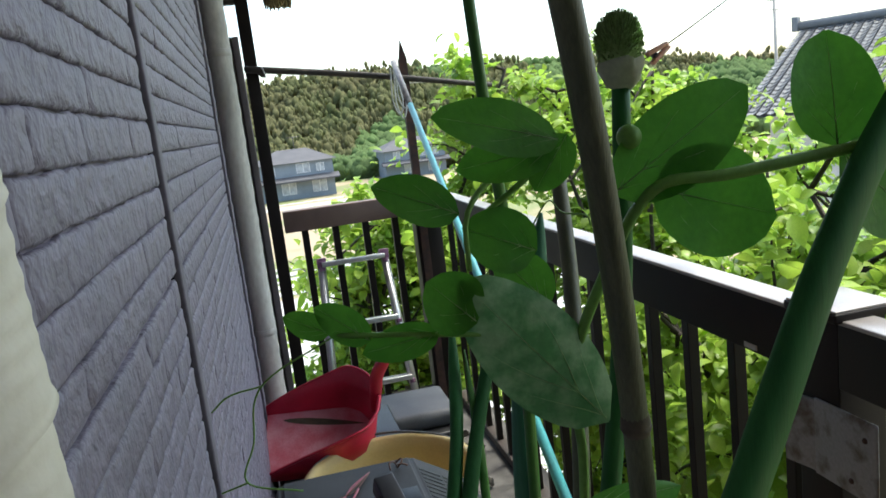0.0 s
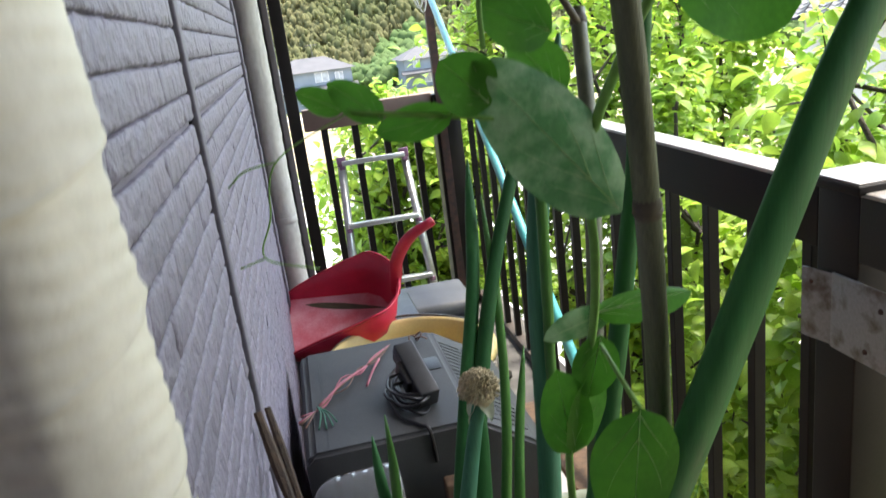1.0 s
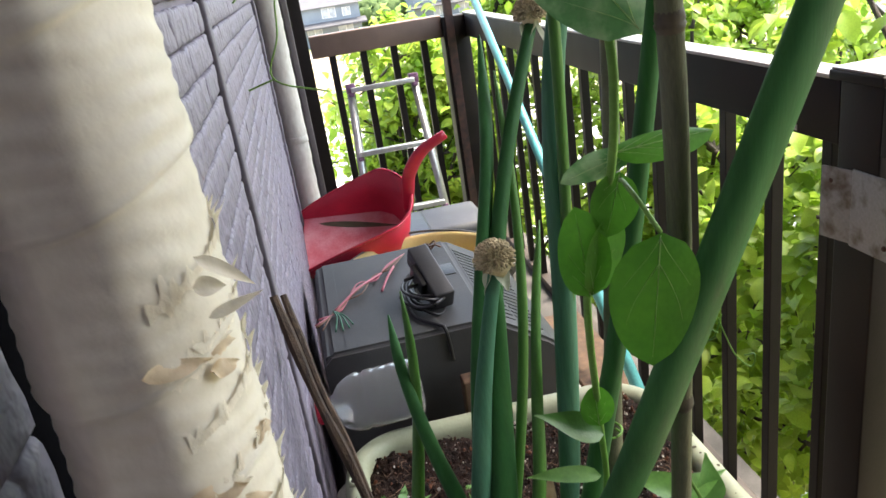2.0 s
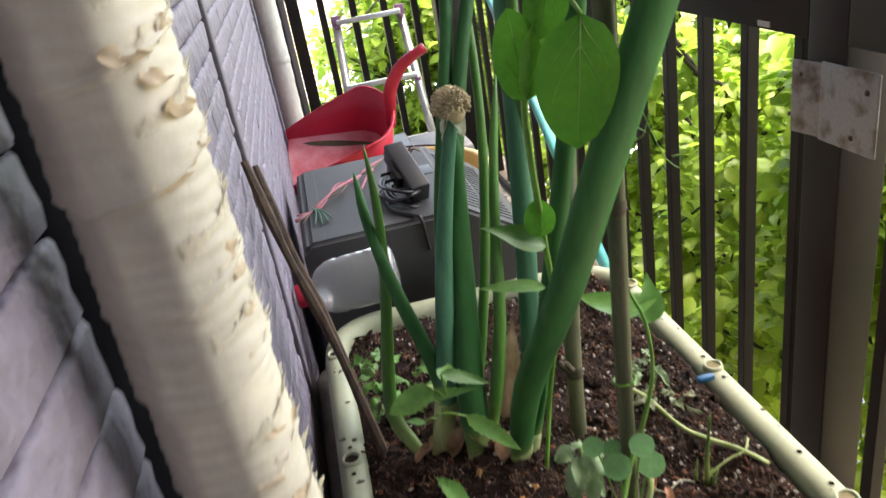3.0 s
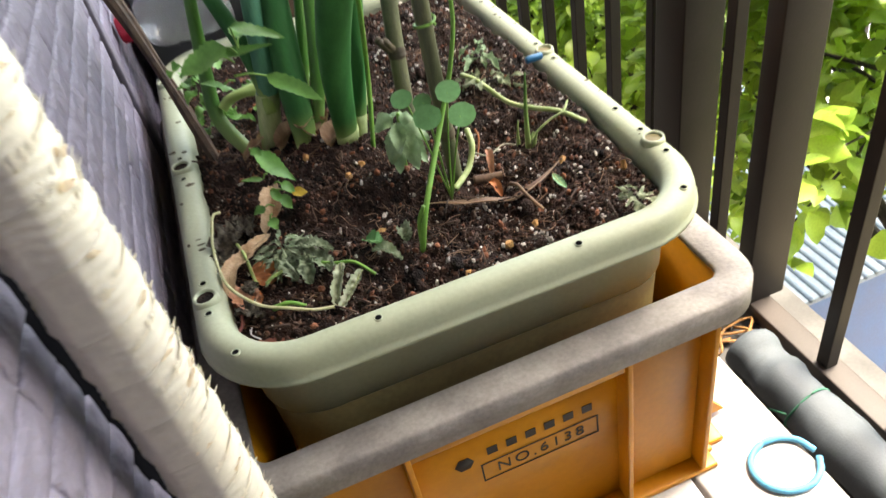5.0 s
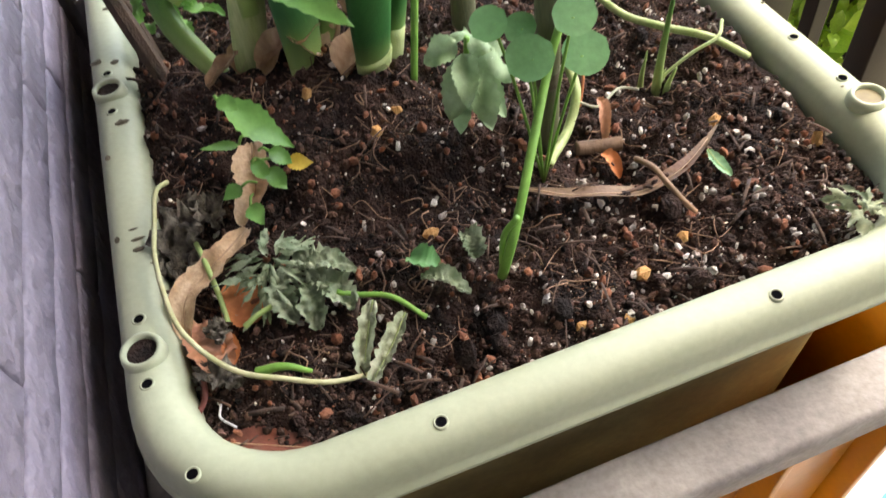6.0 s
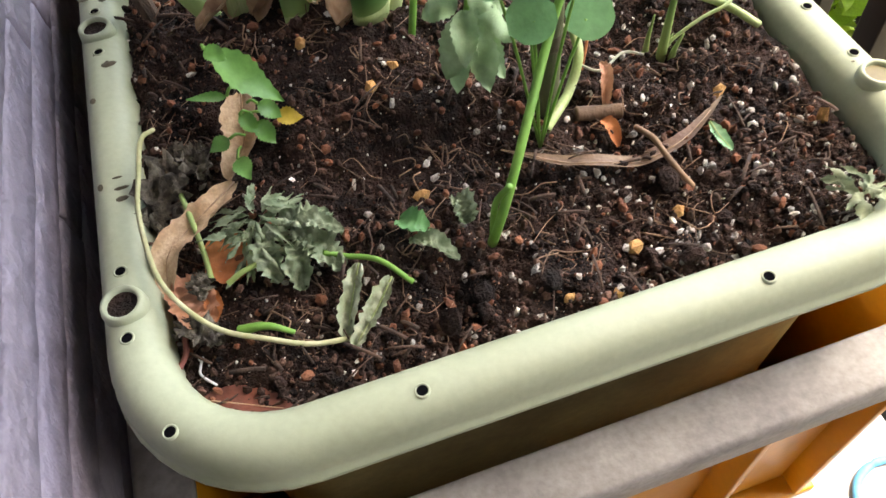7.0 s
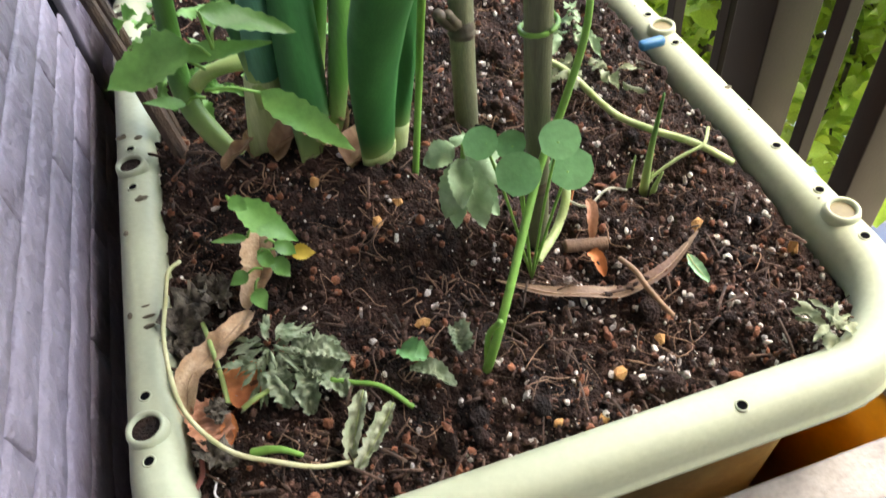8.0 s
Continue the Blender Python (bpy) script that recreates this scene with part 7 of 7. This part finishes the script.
# ---- trees ----
def tree(at, trunk_h, tips, leaf_count, seed, size=0.098, label="", low=4):
    """A forked trunk, limbs to the given tips, twigs along the limbs, and single leaves round the twigs."""
    rnd = random.Random(seed)
    ob = thing("persimmon_tree", label, "tree", "trees round the balcony", at=at)
    at = Vector(at)
    bm = bmesh.new()
    fork = Vector((0, 0, trunk_h))
    add_tube(bm, [(0, 0, 0), (0.08, 0.05, trunk_h * 0.5), fork], lambda t: 0.13 - 0.05 * t, 10, 8)
    anchors = []
    for tp in tips:
        thick = tp[3] if len(tp) > 3 else 0.045
        tp = Vector(tp[:3]) - at
        mid = fork.lerp(tp, 0.5) + Vector((rnd.uniform(-0.25, 0.25), rnd.uniform(-0.25, 0.25), rnd.uniform(-0.3, 0.15)))
        line = spline([fork, mid, tp], 14)
        add_tube(bm, [fork, mid, tp], lambda t: thick * (1 - 0.8 * t), 8, 14)
        for k in range(22):
            s = rnd.randint(low, 14)
            b = line[s]
            d = Vector((rnd.gauss(0, 1), rnd.gauss(0, 1), rnd.gauss(0.15, 0.8))).normalized() * rnd.uniform(0.25, 0.75)
            if (b + d + at).x < 1.12 and (b + d + at).y < 4.1:
                d.x = abs(d.x)
            m = b + d * 0.5 + Vector((rnd.uniform(-0.08, 0.08), rnd.uniform(-0.08, 0.08), rnd.uniform(-0.05, 0.1)))
            add_tube(bm, [b, m, b + d], lambda t: 0.009 * (1 - t) + 0.0022, 5, 6)
            tw = spline([b, m, b + d], 8)
            anchors += tw[2:]
    anchors = [a for a in anchors if (a + at).x > 1.05 or (a + at).y > 4.1]
    part("trunk", bm, TREEBARK, ob, "dark rough trunk and limbs")
    n = leaf_count
    rs = np.random.RandomState(seed)
    A = np.array([a[:] for a in anchors])
    c = A[rs.randint(0, len(A), n)] + rs.normal(0, 0.055, (n, 3))
    az, el = rs.uniform(0, 2 * np.pi, n), rs.normal(-0.25, 0.45, n)
    ax = np.stack([np.cos(az) * np.cos(el), np.sin(az) * np.cos(el), np.sin(el)], 1)
    upv = np.array([0, 0, 1.0]) + rs.normal(0, 0.45, (n, 3))
    nr = upv - ax * (upv * ax).sum(1, keepdims=True)
    nr /= np.linalg.norm(nr, axis=1, keepdims=True)
    sd = np.cross(ax, nr)
    L = size * rs.uniform(0.55, 1.15, n)[:, None]
    W = L * rs.uniform(0.52, 0.68, n)[:, None]
    rows = []
    for u, w, dz in ((0, 0.02, 0), (0.22, 0.72, 0.03), (0.5, 1.0, 0.03), (0.78, 0.66, -0.02), (1.0, 0.02, -0.14)):
        mid = c + ax * L * u + nr * (L * dz)
        for s in (-1, 0, 1):
            rows.append(mid + sd * (W * 0.5 * w * s) + nr * (W * 0.16 * abs(s) * w))
    V = np.stack(rows, 1).reshape(-1, 3)
    quad = [[r * 3 + k, r * 3 + k + 1, r * 3 + k + 4, r * 3 + k + 3] for r in range(4) for k in range(2)]
    F = (np.array(quad)[None] + (np.arange(n) * 15)[:, None, None]).reshape(-1, 4)
    me = bpy.data.meshes.new("crown")
    me.from_pydata(V.tolist(), [], F.tolist())
    me.materials.append(TREELEAF)
    for p in me.polygons:
        p.use_smooth = True
    o = new("crown", me)
    o.parent = ob
    o["label"] = "fresh yellow-green leaves with gaps"
    return ob


LABEL = "leafy tree with fresh yellow-green leaves and dark limbs"
tree((2.9, 0.4, GROUND_Z), 4.6, [(1.5, 1.9, 0.3), (1.9, 2.4, 0.9), (2.2, 1.2, 0.2), (2.6, 3.0, 0.6), (3.2, 2.2, 0.8), (2.2, 3.4, 0.3), (1.5, 3.0, 0.5), (1.5, 1.33, 0.6, 0.085), (2.9, 0.9, 0.9)], 14500, 1, label=LABEL, low=9)
tree((2.8, 4.6, GROUND_Z), 4.8, [(1.6, 3.9, 0.3), (1.8, 4.6, 1.1), (2.4, 5.4, 1.5), (3.2, 4.4, 0.8), (1.5, 4.8, -0.7), (2.2, 3.6, -0.6), (3.4, 5.6, 1.2), (1.4, 3.4, -1.0), (2.8, 3.6, 0.75), (1.5, 5.6, 0.7), (2.3, 4.2, 1.45), (1.4, 4.2, -0.3), (1.9, 3.6, 0.7), (2.0, 5.0, 1.4), (2.9, 4.8, 1.15), (2.6, 5.0, 1.3), (1.6, 2.6, -0.5), (1.45, 2.0, -0.6), (1.45, 2.6, -1.0), (1.7, 2.9, -1.6)], 32000, 2, label=LABEL)
tree((0.4, 6.2, GROUND_Z), 4.6, [(0.1, 5.2, -0.8), (0.75, 5.4, 0.55), (1.2, 5.0, 0.55), (1.1, 5.8, -0.4), (1.6, 5.6, 1.0), (0.9, 4.8, 0.2), (0.5, 5.0, 0.5), (0.95, 5.3, 0.6), (0.55, 5.6, 0.5), (1.55, 5.5, 1.45), (1.75, 5.3, 1.6), (0.6, 5.0, 0.65), (0.85, 5.1, 0.7), (1.15, 5.2, 0.75), (0.75, 4.8, 0.6)], 19000, 3, label=LABEL)
tree((5.6, 5.0, GROUND_Z), 5.0, [(4.4, 4.0, 0.1), (5.2, 5.2, 0.4), (6.0, 6.0, 0.5), (4.6, 5.8, 0.5), (6.2, 4.2, 0.2), (4.8, 3.2, -0.2), (5.4, 3.4, 0.5)], 11000, 4, label=LABEL)
tree((4.6, 1.4, GROUND_Z), 4.4, [(4.2, 2.2, 0.2), (4.8, 1.2, 0.1), (5.2, 2.6, 0.4), (4.0, 3.0, -0.2)], 9000, 5, label=LABEL, low=9)

# ---- hanging small things over the balcony ----
line = thing("clothes_line", "thin dark wire running over the balcony", "wire", at=(0.61, 1.168, 1.397))
part("wire", tube([(-0.13, 0, -0.056), (-0.05, 0, -0.021), (0.0, 0, 0.0), (0.133, 0, 0.07), (0.6, 0, 0.33)], 0.0012, 5, 12), BLACK, line)
peg = thing("clothes_peg", "translucent orange clothes peg clipped on the wire", "peg", at=(0.606, 1.166, 1.392))
for s in (-1, 1):
    part("jaw", box((-0.012, -0.006, -0.004), (0.03, 0.006, 0.004), 0.003, Matrix.Rotation(radians(-30), 4, "Y") @ Matrix.Translation((0, 0, s * 0.007)) @ Matrix.Rotation(radians(s * 9), 4, "Y")), PEG, peg)
part("spring", lathe([(0.003, -0.006), (0.005, -0.004), (0.005, 0.004), (0.003, 0.006)], Matrix.Rotation(radians(90), 4, "X"), 12), STEEL, peg)
broom = thing("straw_bundle", "brown straw bundle hanging from the canopy beam", "broom", at=(0.14, 3.80, 1.98))
bb = bmesh.new()
brs = random.Random(5)
for k in range(120):
    a, r = brs.uniform(0, 6.3), 0.07 * brs.random() ** 0.5
    add_tube(bb, [(0.3 * r * math.cos(a), 0.3 * r * math.sin(a), 0.14), (0.9 * r * math.cos(a), r * math.sin(a), 0.05), (r * math.cos(a) * 0.9, r * math.sin(a), -0.045 + brs.uniform(-0.012, 0.012))], 0.004, 4, 4)
part("bristles", bb, STRAW, broom)

# ---- siding bricks on the house wall ----
def siding():
    rnd = random.Random(66)
    z_edges = [0.30]
    while z_edges[-1] < 1.85:
        z_edges.append(z_edges[-1] + (0.0283 + rnd.uniform(-0.0012, 0.0012)))
    # one deeper board joint at 1.217
    k = min(range(len(z_edges)), key=lambda i: abs(z_edges[i] - 1.217))
    shift = 1.217 - z_edges[k]
    z_edges = [z + shift for z in z_edges]
    panels = ((-0.78, 0.170), (0.236, 0.742), (0.780, 1.835))
    shapes, rest, made = {}, ([], []), 0

    def brick_verts(length, h, d, seed):
        r = random.Random(seed)
        nx, nz = max(3, int(length / 0.011)), 5
        ys = [0.0] + [0.0018 + (length - 0.0036) * i / (nx - 2) for i in range(nx - 1)] + [length]
        zs = [0.0] + [0.0018 + (h - 0.0036) * i / (nz - 2) for i in range(nz - 1)] + [h]
        V, F = [], []
        for j in range(nz + 1):
            for i in range(nx + 1):
                y, z = ys[i], zs[j]
                edge = i in (0, nx) or j in (0, nz)
                if edge:
                    y += r.uniform(-0.0004, 0.0004)
                    z += r.uniform(-0.0009, 0.0009)
                V.append((d * (0.82 + 0.26 * noise.noise(Vector((y * 38, z * 55, seed * 3.1))) + 0.22 * noise.noise(Vector((y * 110, z * 140, seed)))) + (-0.0017 if edge else 0), y, z))
        for j in range(nz):
            for i in range(nx):
                a = j * (nx + 1) + i
                F.append((a, a + 1, a + nx + 2, a + nx + 1))
        ring = [j for j in range(nx + 1)] + [(j + 1) * (nx + 1) + nx for j in range(nz)] + [nz * (nx + 1) + nx - 1 - j for j in range(nx)] + [(nz - 1 - j) * (nx + 1) for j in range(nz - 1)]
        b = len(V)
        for a in ring:
            V.append((-0.001, V[a][1], V[a][2]))
        for j in range(len(ring)):
            n = (j + 1) % len(ring)
            F.append((ring[j], b + j, b + n, ring[n]))
        return V, F

    for pi, (y0, y1) in enumerate(panels):
        for c, (za, zb) in enumerate(zip(z_edges, z_edges[1:])):
            y = y0 - rnd.uniform(0, 0.10)
            while y < y1 - 0.02:
                length = rnd.choice((0.10, 0.16, 0.22, 0.30, 0.38, 0.45))
                a, b = max(y, y0 + rnd.uniform(-0.004, 0.004)), min(y + length, y1 + rnd.uniform(-0.005, 0.005))
                y += length
                if b - a < 0.025:
                    continue
                gap = 0.0012
                gz = 0.0013 + (0.004 if abs(za - 1.217) < 0.003 else 0)
                Lq, hq = round(b - a - gap, 2), zb - za - gz
                key = (Lq, rnd.randint(0, 4))
                near = -0.05 < a and b < 0.95 and 0.72 < za < 1.42
                if near and made < 300:
                    if key not in shapes:
                        V, F = brick_verts(Lq, 0.0255, 0.0048, int(key[0] * 100) * 7 + key[1])
                        me = bpy.data.meshes.new("brick")
                        me.from_pydata(V, [], F)
                        me.materials.append(SIDING)
                        me.polygons.foreach_set("use_smooth", [True] * len(me.polygons))
                        shapes[key] = me
                    o = new("brick", shapes[key])
                    o.parent = house_wall
                    o.location = (WALL_X - 0.0032, a + gap / 2, za + gz)
                    o.scale = (1, (b - a - gap) / Lq, hq / 0.0255)
                    made += 1
                else:
                    V, F = brick_verts(b - a - gap, hq, 0.0048, rnd.randint(0, 999))
                    n = len(rest[0])
                    rest[0].extend([(x + WALL_X - 0.0032, yy + a + gap / 2, z + za + gz) for x, yy, z in V])
                    rest[1].extend([[q + n for q in f] for f in F])
    me = bpy.data.meshes.new("siding_relief")
    me.from_pydata(rest[0], [], rest[1])
    me.materials.append(SIDING)
    me.polygons.foreach_set("use_smooth", [True] * len(me.polygons))
    o = new("siding_relief", me)
    o.parent = house_wall
    o["kind"] = "stuff"
    o["label"] = "lavender grey stone-pattern siding relief"


siding()
